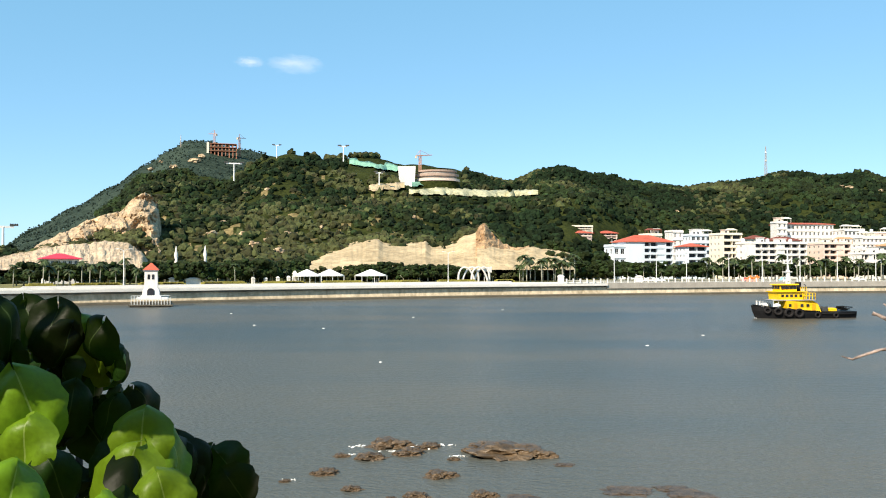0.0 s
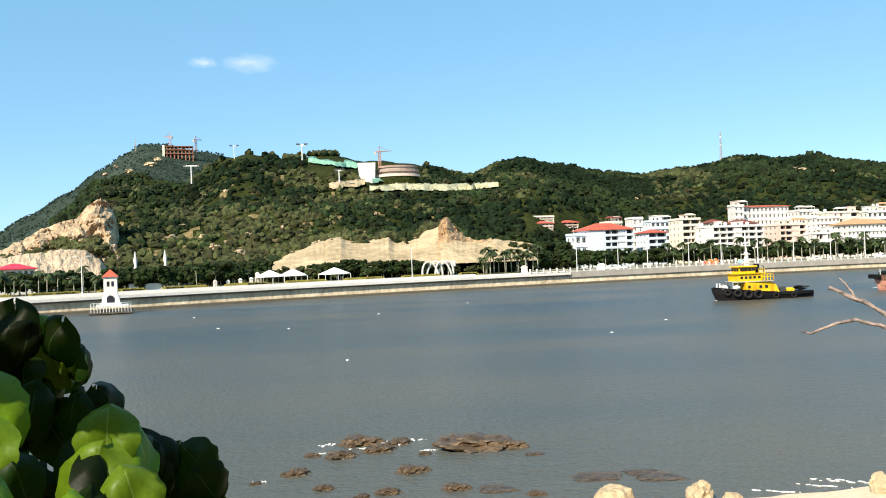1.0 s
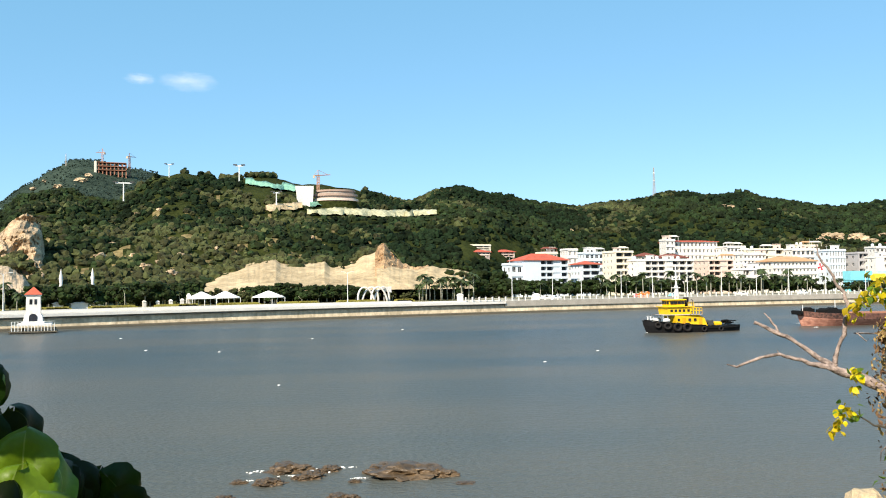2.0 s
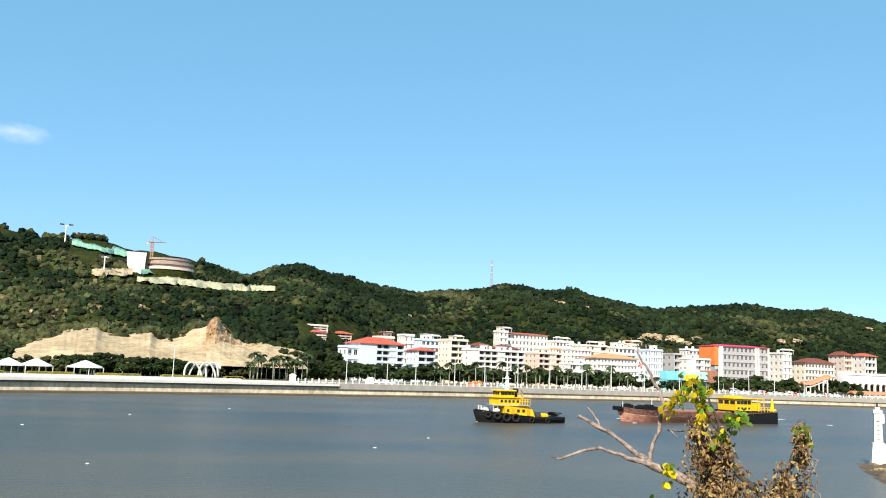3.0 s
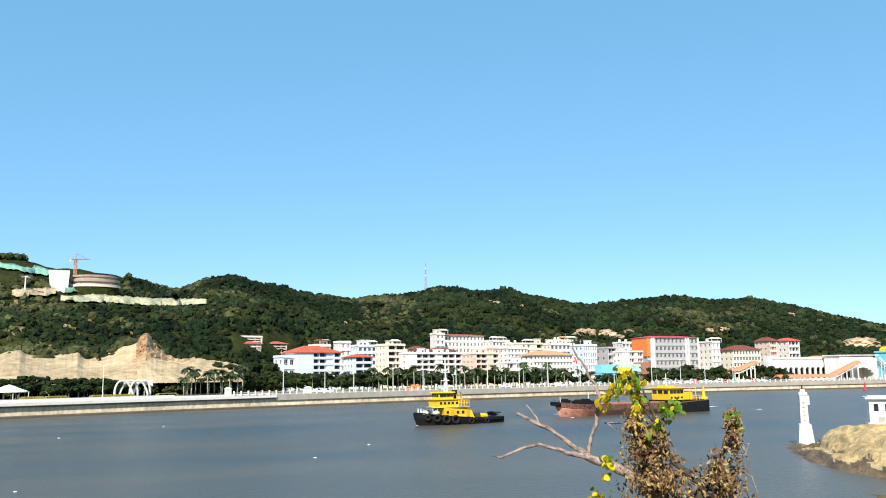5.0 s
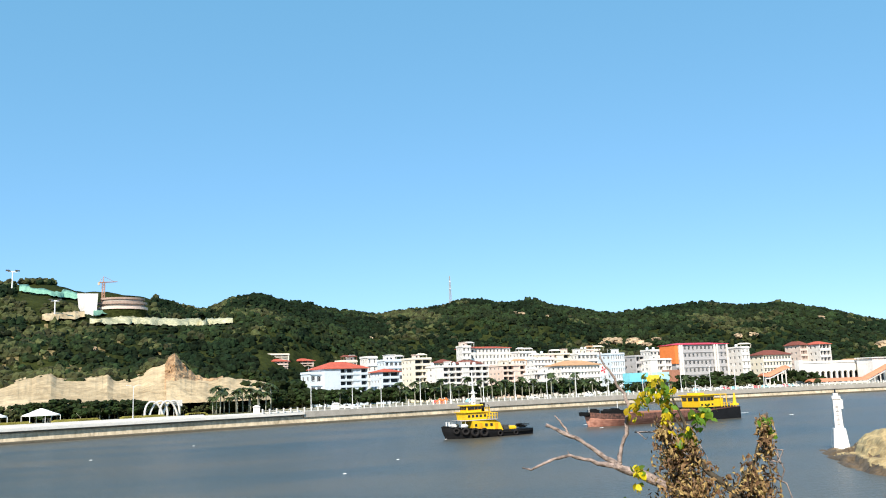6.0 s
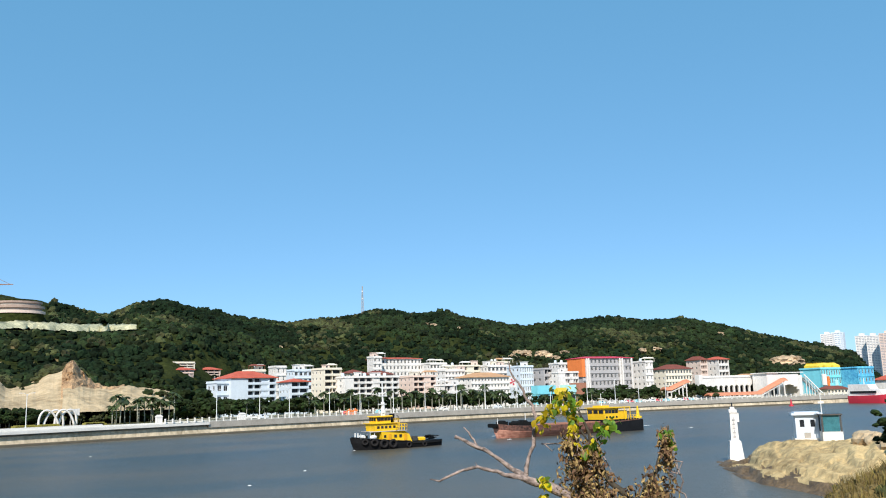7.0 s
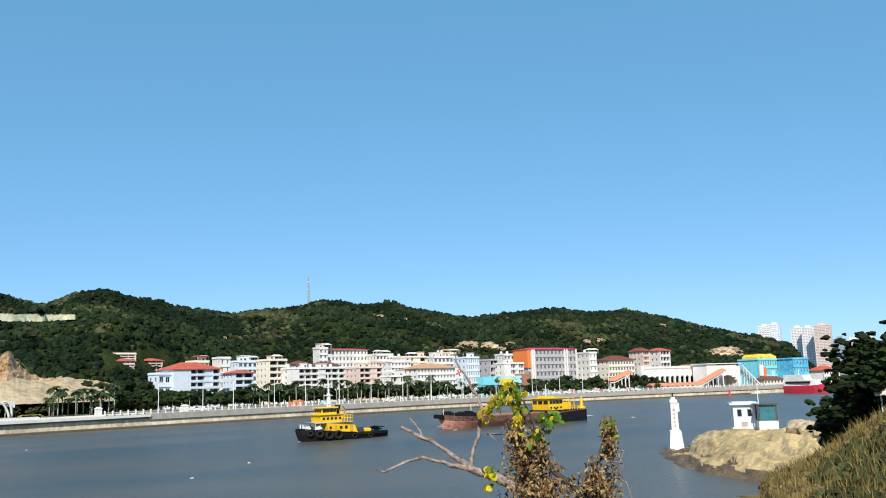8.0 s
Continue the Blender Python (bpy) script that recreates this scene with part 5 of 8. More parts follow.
M["crane"] = mat("weathered_crane_paint", (0.42, 0.22, 0.14), 0.6, var=0.2, scale=0.5, fine=4.0)


def tower_crane(at, h, arm, turn):
    t = thing("tower_crane", "slender construction tower crane with a jib", "crane", at, turn, group="cranes")
    bm = bmesh.new()
    for x, y in ((-0.8, -0.8), (0.8, -0.8), (0.8, 0.8), (-0.8, 0.8)):
        rod(bm, (x, y, -2), (x, y, h), 0.22, n=4)
    for k in range(int(h / 1.8)):
        z, s = k * 1.8, 1 if k % 2 else -1
        for y in (-0.8, 0.8):
            rod(bm, (-0.8 * s, y, z), (0.8 * s, y, z + 1.8), 0.13, n=4)
    part("mast", bm, M["crane"], t)
    bm = bmesh.new()
    rod(bm, (-arm * 0.35, 0, h), (arm, 0, h + arm * 0.12), 0.5, 0.3, 5)
    rod(bm, (0, 0, h), (0, 0, h + 4.5), 0.4, 0.2, 5)
    rod(bm, (0, 0, h + 4.5), (arm * 0.8, 0, h + arm * 0.11), 0.14, n=4)
    rod(bm, (0, 0, h + 4.5), (-arm * 0.33, 0, h), 0.14, n=4)
    part("jib", bm, M["crane"], t)
    bm = bmesh.new()
    box(bm, -arm * 0.38, -arm * 0.28, -1, 1, h - 2, h)
    part("counterweight", bm, M["concrete"], t)


# round building under construction and its tall white end block
p = hill_spot(-1.9, 5.25)
dh = math.hypot(p.x, p.y)
hb = thing("hilltop_building", "pinkish curved hilltop building under construction with a white end block", "building", tuple(p), 1.9)
unit = dh * math.radians(1)
def up(el, d=dh):
    return rise(el, d) - p.z
bm = bmesh.new()
loft(bm, [[(-0.95 * unit, -4, -6), (-0.05 * unit, -4, -6), (-0.05 * unit, 14, -6), (-0.95 * unit, 14, -6)], [(-1.15 * unit, -5, up(6.62)), (0.05 * unit, -5, up(6.62)), (0.05 * unit, 14, up(6.62)), (-1.15 * unit, 14, up(6.62))]])
part("end_block", bm, M["white"], hb, "white flared end block")
for k, (lo, hi, r0, mk) in enumerate(((5.2, 5.68, 0.98, "hill"), (5.68, 5.84, 1.03, "pink"), (5.84, 6.0, 0.9, "shadowed"), (6.0, 6.16, 1.0, "raw"), (6.16, 6.3, 0.84, "shadowed"), (6.3, 6.42, 0.9, "raw"), (6.42, 6.58, 0.5, "hill"))):
    bm = bmesh.new()
    ring = [math.pi * i / 24 for i in range(25)]
    outline = [(1.5 * unit - 1.5 * unit * r0 * math.cos(q) + 0.02 * unit, 8 - 14 * r0 * math.sin(q)) for q in ring]
    zl = -6 if k == 0 else up(lo)
    loft(bm, [[(x, y, zl) for x, y in outline], [(x, y, up(hi)) for x, y in outline]])
    part("storey", bm, M[mk], hb)
tower_crane(tuple(polar(-1.55, dh + 16, ground_z(-1.55, dh + 16))), max(8, rise(7.35, dh + 16) - ground_z(-1.55, dh + 16)), 10, 20)

# unfinished brick frame on the summit with masts
ps = hill_spot(-14.6, 7.2)
ds = math.hypot(ps.x, ps.y)
us = ds * math.radians(1)
sb_ = thing("summit_building", "unfinished reddish building frame on the summit", "building", tuple(ps), 14.6)
for f in range(3):
    bm = bmesh.new()
    z = f * us * 0.24
    box(bm, -0.8 * us, 0.9 * us, -6, 8, z + us * 0.18 - 0.2, z + us * 0.2)
    part("slab", bm, M["rust"], sb_)
    for k in range(8):
        pb = bmesh.new()
        x = -0.75 * us + k * 0.23 * us
        box(pb, x, x + 0.07 * us, -5, 7, z - (8 if f == 0 else 0), z + us * 0.18 - 0.21)
        part("column", pb, M["rust"], sb_)
bm = bmesh.new()
box(bm, -0.98 * us, -0.84 * us, -6.5, 6, -10, us * 0.72)
part("stair_tower", bm, M["cream"], sb_, "pale stair tower")
for a, e0, e1 in ((-17.2, 7.6, 8.35), (20.85, 5.45, 7.47)):
    q = hill_spot(a, e0)
    dq = math.hypot(q.x, q.y)
    h = rise(e1, dq) - q.z
    t = thing("radio_mast", "slim lattice radio mast on the ridge", "mast", tuple(q), 0, group="radio masts")
    bm = bmesh.new()
    w = h * 0.042
    for x, y in ((-1, -1), (1, -1), (1, 1), (-1, 1)):
        rod(bm, (x * w, y * w, -3), (x * w * 0.25, y * w * 0.25, h), 0.24, 0.14, 4)
    for k in range(12):
        z0, z1 = h * k / 12, h * (k + 1) / 12
        s0, s1 = w * (1 - 0.75 * k / 12), w * (1 - 0.75 * (k + 1) / 12)
        for y in (-1, 1):
            rod(bm, (-s0, y * s0, z0), (s1, y * s1, z1), 0.1, n=4)
            rod(bm, (s0, y * s0, z0), (-s1, y * s1, z1), 0.1, n=4)
    part("lattice", bm, M["shadowed"], t)
    for k in (0.55, 0.8):
        bm = bmesh.new()
        rod(bm, (0, 0, h * k), (0, 0, h * k + 1.2), w * 0.7, n=10)
        part("platform", bm, M["steel"], t)
tower_crane(tuple(polar(-13.5, ds + 8, ground_z(-13.5, ds + 8))), max(8, rise(8.3, ds + 8) - ground_z(-13.5, ds + 8)), 12, 70)
tower_crane(tuple(polar(-15.1, ds + 10, ground_z(-15.1, ds + 10))), max(8, rise(8.5, ds + 10) - ground_z(-15.1, ds + 10)), 9, 150)


def bank_strip(name, tops, thick, key, label):
    """A cleared strip laid on the hillside between two bearings."""
    bm = bmesh.new()
    prev = None
    n = int((tops[-1][0] - tops[0][0]) / 0.12)
    for i in range(n + 1):
        a = tops[0][0] + (tops[-1][0] - tops[0][0]) * i / n
        e = curve(tops, a)
        w = thick * (0.8 + 0.5 * abs(fbm(a * 0.8, 2.2, 6))) * min(1, 0.35 + 4 * min(i, n - i) / n)
        lo, hi = hill_spot(a, e - w / 2), hill_spot(a, e + w / 2)
        if (hi - lo).length > 60:
            hi = lo + (hi - lo).normalized() * 20
        back = lo.normalized() * -4.5
        back.z = 0
        row = [bm.verts.new(lo + back + Vector((0, 0, 0.5 + 0.5 * fbm(a * 1.5, 1, 1)))), bm.verts.new((lo + hi) / 2 + back + Vector((0, 0, 2.6 + 0.5 * fbm(a * 1.5, 5, 1)))), bm.verts.new(hi + back * 0.4 + Vector((0, 0, 3.4 + 0.5 * fbm(a * 1.5, 9, 1)))), bm.verts.new(hi + Vector((0, 0, -3)))]
        if prev:
            for k in range(3):
                bm.faces.new((prev[k], row[k], row[k + 1], prev[k + 1]))
        prev = row
    for f in bm.faces:
        f.smooth = True
    solid(name, bm, M[key], label, "cleared slope", kind="structure")


bank_strip("ground_road_cut", [(-2.3, 4.7), (0, 4.78), (3, 4.62), (6.4, 4.7)], 0.24, "palegreen", "pale netted road cut across the hillside")
bank_strip("ground_green_net", [(-6.3, 6.75), (-5.2, 6.7), (-4.0, 6.5), (-2.9, 6.3)], 0.32, "greennet", "green netting over a cleared slope")
bank_strip("ground_green_net_low", [(-2.1, 5.25), (-1, 5.38), (0.4, 5.2)], 0.18, "greennet", "green netting below the hilltop building")
bank_strip("ground_pale_cut", [(-5.0, 4.95), (-3.6, 5.05), (-2.6, 5.15)], 0.22, "cut", "pale earth track by the pylon")

# red-roofed site building at the hill foot, scattered pale rocks
building("white site building with a crimson roof at the cliff foot", -25.4, -23.2, 0.70, 66, 3, 6, "white", "hip", "crimson", depth=9, base=4.6, roof_h=1.8, side_bays=0)
rng = random.Random(31)
rockmes = []
for s in range(3):
    bm = bmesh.new()
    bmesh.ops.create_icosphere(bm, subdivisions=3, radius=1)
    for v in bm.verts:
        v.co *= 1 + 0.55 * fbm(v.co.x * 1.6 + s * 7, v.co.y * 1.6, v.co.z * 1.6)
        v.co.z *= 0.75
    rockmes.append(mesh_of(bm, "outcrop", M["cliff"]))
for a, e, r in ((-13.2, 1.9, 3.5), (-12.6, 1.2, 3.0), (-11.6, 1.6, 2.4), (-10.4, 1.9, 2.6), (-14.5, 2.6, 2.5), (-15.2, 1.8, 3.2), (-16.3, 2.4, 2.6), (-10.9, 0.7, 3.6), (-9.9, 1.2, 2.2), (-2.0, 3.1, 2.4), (-8.2, 2.3, 1.8), (-17.6, 6.2, 5), (-18.4, 6.5, 4), (-16.3, 6.6, 6), (-15.9, 7.0, 4), (-19.0, 6.0, 5), (-13.0, 4.6, 2.5), (-11.7, 4.9, 2.2),
                (25.5, 4.6, 4.5), (25.1, 4.75, 3.2), (27.3, 4.4, 2.6), (31.2, 2.6, 4), (31.9, 2.3, 3.4), (32.8, 2.4, 4.5), (33.6, 2.2, 3.0), (34.3, 2.5, 3.6), (44.2, 3.3, 3.5), (47.8, 1.35, 7), (48.5, 1.3, 8), (31.6, 2.45, 5), (33.1, 2.25, 5), (30.9, 2.3, 4), (40.2, 2.4, 5), (39.3, 2.35, 4), (15.4, 3.4, 2.5)):
    q = hill_spot(a, e)
    r *= 0.7 if a < 30 else 1.0
    o = new("outcrop", rockmes[rng.randrange(3)])
    o.matrix_world = pose(q.x, q.y, q.z + r * 0.35, rng.uniform(-15, 15), 0, rng.uniform(0, 360)) @ Matrix.Diagonal((r * rng.uniform(1, 1.9), r, r * rng.uniform(0.7, 1.1), 1))
    tagged(o, "pale bare rock outcrop on the scrubby hillside", "rock", group="hill outcrops")


# ---- boats ----
def hull_rings(L, B, deck, draft, bow=0.28, stern=0.82, flare=0.15, n=22):
    """Cross sections from stern (x = -L/2) to bow (x = L/2); deck: sheer line as (u, z)."""
    rings = []
    for i in range(n + 1):
        u = i / n
        x = -L / 2 + L * u
        w = B / 2 * (stern + (1 - stern) * min(1, u * 4)) * (1 if u < 1 - bow else max(0.03, (1 - ((u - 1 + bow) / bow) ** 2.2)))
        z = curve(deck, u)
        rake = 0.9 * max(0, (u - 1 + bow) / bow)
        prof = []
        for s in (1, -1):
            pts = [(x - rake * 1.2, s * w * 0.72, -draft), (x - rake * 0.5, s * w * (1 - flare * 0.5), 0.0), (x + rake * 0.3, s * w, z * 0.6), (x + rake * 0.6, s * w * 1.02, z)]
            prof += pts if s == 1 else pts[::-1]
        rings.append(prof)
    return rings


def between(bearing0, d0, bearing1, d1):
    """Origin, turn and length for a boat with its bow at the first place and its stern at the second."""
    a, b = polar(bearing0, d0), polar(bearing1, d1)
    c = (a + b) / 2
    v = a - b
    return c, math.degrees(math.atan2(v.y, v.x)), v.length


def ring_mesh(name, R, r, material, seg=16, tube_n=7):
    """A tyre or lifebuoy: a ring standing in the xz plane."""
    bm = bmesh.new()
    rr = [[(R * math.cos(a) + r * math.cos(a) * math.cos(b), r * 0.9 * math.sin(b), R * math.sin(a) + r * math.sin(a) * math.cos(b)) for b in [math.tau * j / tube_n for j in range(tube_n)]] for a in [math.tau * i / seg for i in range(seg)]]
    loft(bm, rr + [rr[0]], caps=False)
    return mesh_of(bm, name, material)


def railing_bm(pts, h, r=0.05, every=1):
    """Posts and two rails through the points."""
    bm = bmesh.new()
    for p in pts[::every]:
        rod(bm, p, (p[0], p[1], p[2] + h), r, n=5)
    for z in (h, h * 0.55):
        for a, b in zip(pts, pts[1:]):
            rod(bm, (a[0], a[1], a[2] + z), (b[0], b[1], b[2] + z), r * 0.8, n=5)
    return bm


c, turn, L = between(20.05, 189, 25.6, 201)
tug = thing("tugboat", "black-hulled tugboat with a yellow deckhouse and white mast", "tugboat", (c.x, c.y, 0), turn)
tug.scale = (1, 1, 0.9)
B = 6.8
bm = bmesh.new()
loft(bm, hull_rings(L, B, [(0, 1.5), (0.3, 1.35), (0.42, 1.5), (0.6, 1.85), (0.8, 2.3), (0.93, 2.7), (1.0, 3.0)], 1.4, bow=0.34, stern=0.62))
part("hull", bm, M["hullblack"], tug)
def lx(u):
    """x of a place that far from bow (0) to stern (1)."""
    return L / 2 - L * u
# bulwark rail at the bow, rubbing strakes
for s in (-1, 1):
    bm = bmesh.new()
    pts = [(lx(u), s * B / 2 * f, z) for u, f, z in ((0.0, 0.05, 3.05), (0.06, 0.5, 2.85), (0.13, 0.78, 2.6), (0.22, 0.95, 2.35), (0.34, 1.02, 2.05), (0.46, 1.02, 1.8), (0.58, 1.0, 1.6))]
    tube(bm, pts, [0.13] * 7, 6)
    part("bulwark_rail", bm, M["hullblack"], tug)
    bm = bmesh.new()
    tube(bm, [(lx(u), s * (B / 2 + 0.08) * f, z) for u, f, z in ((0.6, 1.0, 1.1), (0.75, 0.98, 0.95), (0.9, 0.82, 0.95), (0.99, 0.62, 1.0))], [0.16] * 4, 6)
    part("rubbing_strake", bm, M["rubber"], tug)
# lower deckhouse with a sloping after end
bm = bmesh.new()
loft(bm, [[(lx(0.63), y, 1.3), (lx(0.285), y, 1.3), (lx(0.27), y, 4.15), (lx(0.53), y, 4.15), (lx(0.60), y * 0.9, 3.3)] for y in (-2.35, 2.35)])
part("deckhouse", bm, M["boatyellow"], tug)
bm = bmesh.new()
loft(bm, [[(lx(0.56), y, 4.15), (lx(0.14), y * 0.8, 4.15), (lx(0.13), y * 0.75, 4.3), (lx(0.56), y, 4.3)] for y in (-2.75, 2.75)])
part("upper_deck", bm, M["grey"], tug, "grey upper deck with a forward overhang")
for s in (-1, 1):
    for u, r in ((0.15, 0.06), (0.2, 0.06)):
        bm = bmesh.new()
        rod(bm, (lx(u), s * 2.0, 2.2), (lx(u), s * 2.0, 4.15), r, n=6)
        part("deck_post", bm, M["steel"], tug)
    for u, w, z0, z1, nm in ((0.31, 0.28, 2.7, 3.3, "porthole"), (0.365, 0.36, 1.8, 3.5, "door"), (0.43, 0.3, 2.7, 3.3, "porthole"), (0.49, 0.3, 2.7, 3.3, "porthole"), (0.55, 0.36, 1.8, 3.3, "door")):
        bm = bmesh.new()
        box(bm, lx(u) - w, lx(u) + w, s * 2.35 - 0.05, s * 2.35 + 0.05, z0, z1)
        part(nm, bm, M["glass"] if nm == "porthole" else M["boatorange"], tug)
# middle storey
bm = bmesh.new()
loft(bm, [[(lx(0.47), y, 4.3), (lx(0.21), y, 4.3), (lx(0.2), y, 6.05), (lx(0.47), y, 6.05)] for y in (-1.95, 1.95)])
part("bridge_deckhouse", bm, M["boatyellow"], tug)
for s in (-1, 1):
    for u in (0.245, 0.29, 0.335, 0.38, 0.43):
        bm = bmesh.new()
        box(bm, lx(u) - 0.3, lx(u) + 0.3, s * 1.95 - 0.05, s * 1.95 + 0.05, 4.9, 5.5)
        part("window", bm, M["glass"], tug)
bm = bmesh.new()
box(bm, lx(0.49), lx(0.185), -2.3, 2.3, 6.05, 6.2)
part("bridge_deck", bm, M["boatyellow"], tug)
for y0 in (-2.65, 2.65):
    part("rail", railing_bm([(lx(0.56 - 0.0325 * k), y0, 4.3) for k in range(5)], 1.5, 0.07), M["boatyellow"], tug)
part("rail", railing_bm([(lx(0.56), -2.65 + 1.06 * k, 4.3) for k in range(6)], 1.5, 0.07), M["boatyellow"], tug)
for y0 in (-2.2, 2.2):
    part("bridge_rail", railing_bm([(lx(0.48 - 0.02 * k), y0, 6.2) for k in range(4)], 1.0, 0.05), M["boatyellow"], tug)
# wheelhouse with a row of dark windows and an overhanging roof
bm = bmesh.new()
loft(bm, [[(lx(0.40), y, 6.2), (lx(0.235), y * 0.9, 6.2), (lx(0.23), y * 0.9, 7.7), (lx(0.40), y, 7.7)] for y in (-1.6, 1.6)])
part("wheelhouse", bm, M["boatyellow"], tug)
for s in (-1, 1):
    for u in (0.262, 0.302, 0.342, 0.38):
        bm = bmesh.new()
        box(bm, lx(u) - 0.38, lx(u) + 0.38, s * 1.52 - 0.12, s * 1.52 + 0.12, 6.75, 7.45)
        part("window", bm, M["glass"], tug)
for y in (-0.95, 0, 0.95):
    bm = bmesh.new()
    box(bm, lx(0.2325) - 0.1, lx(0.2325) + 0.07, y - 0.38, y + 0.38, 6.75, 7.45)
    part("window", bm, M["glass"], tug)
bm = bmesh.new()
loft(bm, [[(lx(0.415), y, 7.7), (lx(0.215), y * 0.95, 7.7), (lx(0.22), y * 0.9, 7.88), (lx(0.41), y * 0.95, 7.95)] for y in (-1.95, 1.95)])
part("wheelhouse_roof", bm, M["boatyellow"], tug)
# mast: a stout white foot, a slim pole, crosstrees and lamps
bm = bmesh.new()
rod(bm, (lx(0.355), 0, 7.85), (lx(0.355), 0, 11.2), 0.55, 0.38, 10)
rod(bm, (lx(0.355), 0, 11.2), (lx(0.35), 0, 16.4), 0.22, 0.12, 8)
box(bm, lx(0.355) - 0.2, lx(0.355) + 0.2, -1.5, 1.5, 12.6, 12.85)
box(bm, lx(0.355) - 0.7, lx(0.355) + 0.9, -0.5, 0.5, 10.6, 10.8)
part("mast", bm, M["steel"], tug, "white steel mast")
for y in (-1.4, 1.4):
    bm = bmesh.new()
    rod(bm, (lx(0.355), y, 12.85), (lx(0.355), y, 13.5), 0.12)
    part("lamp", bm, M["steel"], tug)
bm = bmesh.new()
rod(bm, (lx(0.325), 0.6, 7.9), (lx(0.325), 0.6, 8.6), 0.18)
box(bm, lx(0.35), lx(0.3), 0.5, 0.7, 8.6, 8.75)
part("radar", bm, M["steel"], tug)
# black funnel behind the wheelhouse
bm = bmesh.new()
loft(bm, [[(lx(0.45) + 0.65 * s * math.cos(q) - dx, 0.8 * s * math.sin(q), z) for q in [math.tau * i / 14 for i in range(14)]] for s, z, dx in ((1, 6.2, 0), (0.9, 7.6, 0.15), (0.95, 7.62, 0.15), (0.85, 8.3, 0.2))])
part("funnel", bm, M["hullblack"], tug)
bm = bmesh.new()
rod(bm, (lx(0.58), -1.4, 3.3), (lx(0.575), -1.4, 7.4), 0.1, n=6)
tube(bm, [(lx(0.575), -1.4, 7.4), (lx(0.565), -1.4, 7.75), (lx(0.55), -1.4, 7.8)], [0.1, 0.08, 0.05], 6)
part("davit", bm, M["darksteel"], tug)
# after deck: winch, hatch, rope heap, low rail
bm = bmesh.new()
rod(bm, (lx(0.70), -0.9, 2.1), (lx(0.70), 0.9, 2.1), 0.5, n=12)
for y in (-1.1, 1.0):
    box(bm, lx(0.73), lx(0.67), y, y + 0.15, 1.5, 2.6)
part("winch", bm, M["darksteel"], tug)
bm = bmesh.new()
box(bm, lx(0.83), lx(0.75), -0.9, 0.9, 1.5, 2.05)
loft(bm, [[(lx(0.83), -0.9, 2.05), (lx(0.75), -0.9, 2.05), (lx(0.75), 0.9, 2.05), (lx(0.83), 0.9, 2.05)], [(lx(0.82), -0.6, 2.25), (lx(0.76), -0.6, 2.25), (lx(0.76), 0.6, 2.25), (lx(0.82), 0.6, 2.25)]])
part("hatch", bm, M["boatyellow"], tug, "yellow engine hatch")
bm = bmesh.new()
ropes = random.Random(3)
for k in range(14):
    q, x, y, z = ropes.uniform(0, 6.3), lx(0.92) + ropes.gauss(0, 0.5), ropes.gauss(0, 0.6), 1.75 + 0.06 * k
    tube(bm, [(x + 0.7 * math.cos(q + i * 0.9), y + 0.6 * math.sin(q + i * 0.9), z + 0.05 * math.sin(i)) for i in range(6)], [0.13] * 6, 5)
part("rope_coil", bm, M["rubber"], tug)
# bow: windlass, bitts, folded white canvas and a coil
bm = bmesh.new()
rod(bm, (lx(0.11), -0.9, 3.0), (lx(0.11), 0.9, 3.0), 0.42, n=10)
box(bm, lx(0.13), lx(0.09), -0.4, 0.4, 2.5, 3.5)
part("windlass", bm, M["steel"], tug, "pale grey anchor windlass")
for s in (-1, 1):
    bm = bmesh.new()
    rod(bm, (lx(0.05), s * 0.6, 2.9), (lx(0.05), s * 0.6, 3.9), 0.17, n=8)
    rod(bm, (lx(0.05), s * 0.6, 3.9), (lx(0.05), s * 0.6, 4.0), 0.24, n=8)
    part("bitt", bm, M["steel"], tug)
    bm = bmesh.new()
    bmesh.ops.create_icosphere(bm, subdivisions=2, radius=0.6, matrix=Matrix.Translation((lx(0.19), s * 1.9, 2.95)) @ Matrix.Diagonal((1.5, 0.7, 0.8, 1)))
    for v in bm.verts:
        v.co += Vector((0, 0, 0.12 * fbm(v.co.x * 2, v.co.y * 2)))
    part("canvas_cover", bm, M["canvas"], tug)
tyre = ring_mesh("tyre", 0.72, 0.27, M["tyregrey"])
for s in (-1, 1):
    for u, zz, f, k in ((0.09, 1.9, 0.58, 0.75), (0.17, 1.7, 0.86, 0.9), (0.265, 1.4, 0.99, 1.1), (0.365, 1.3, 1.03, 1.1), (0.55, 0.8, 1.03, 0.7), (0.74, 0.7, 1.0, 0.65)):
        o = part("tyre", tyre, None, tug)
        o.matrix_local = pose(lx(u), s * (B / 2 * f + 0.2), zz, 0, 0, -s * (55 if u < 0.05 else 38 if u < 0.12 else 18 if u < 0.2 else 0)) @ Matrix.Scale(k, 4)
buoyring = ring_mesh("lifebuoy", 0.32, 0.09, M["orange"])
for u in (0.30, 0.44):
    o = part("lifebuoy", buoyring, None, tug)
    o.location = (lx(u), -2.5, 4.9)

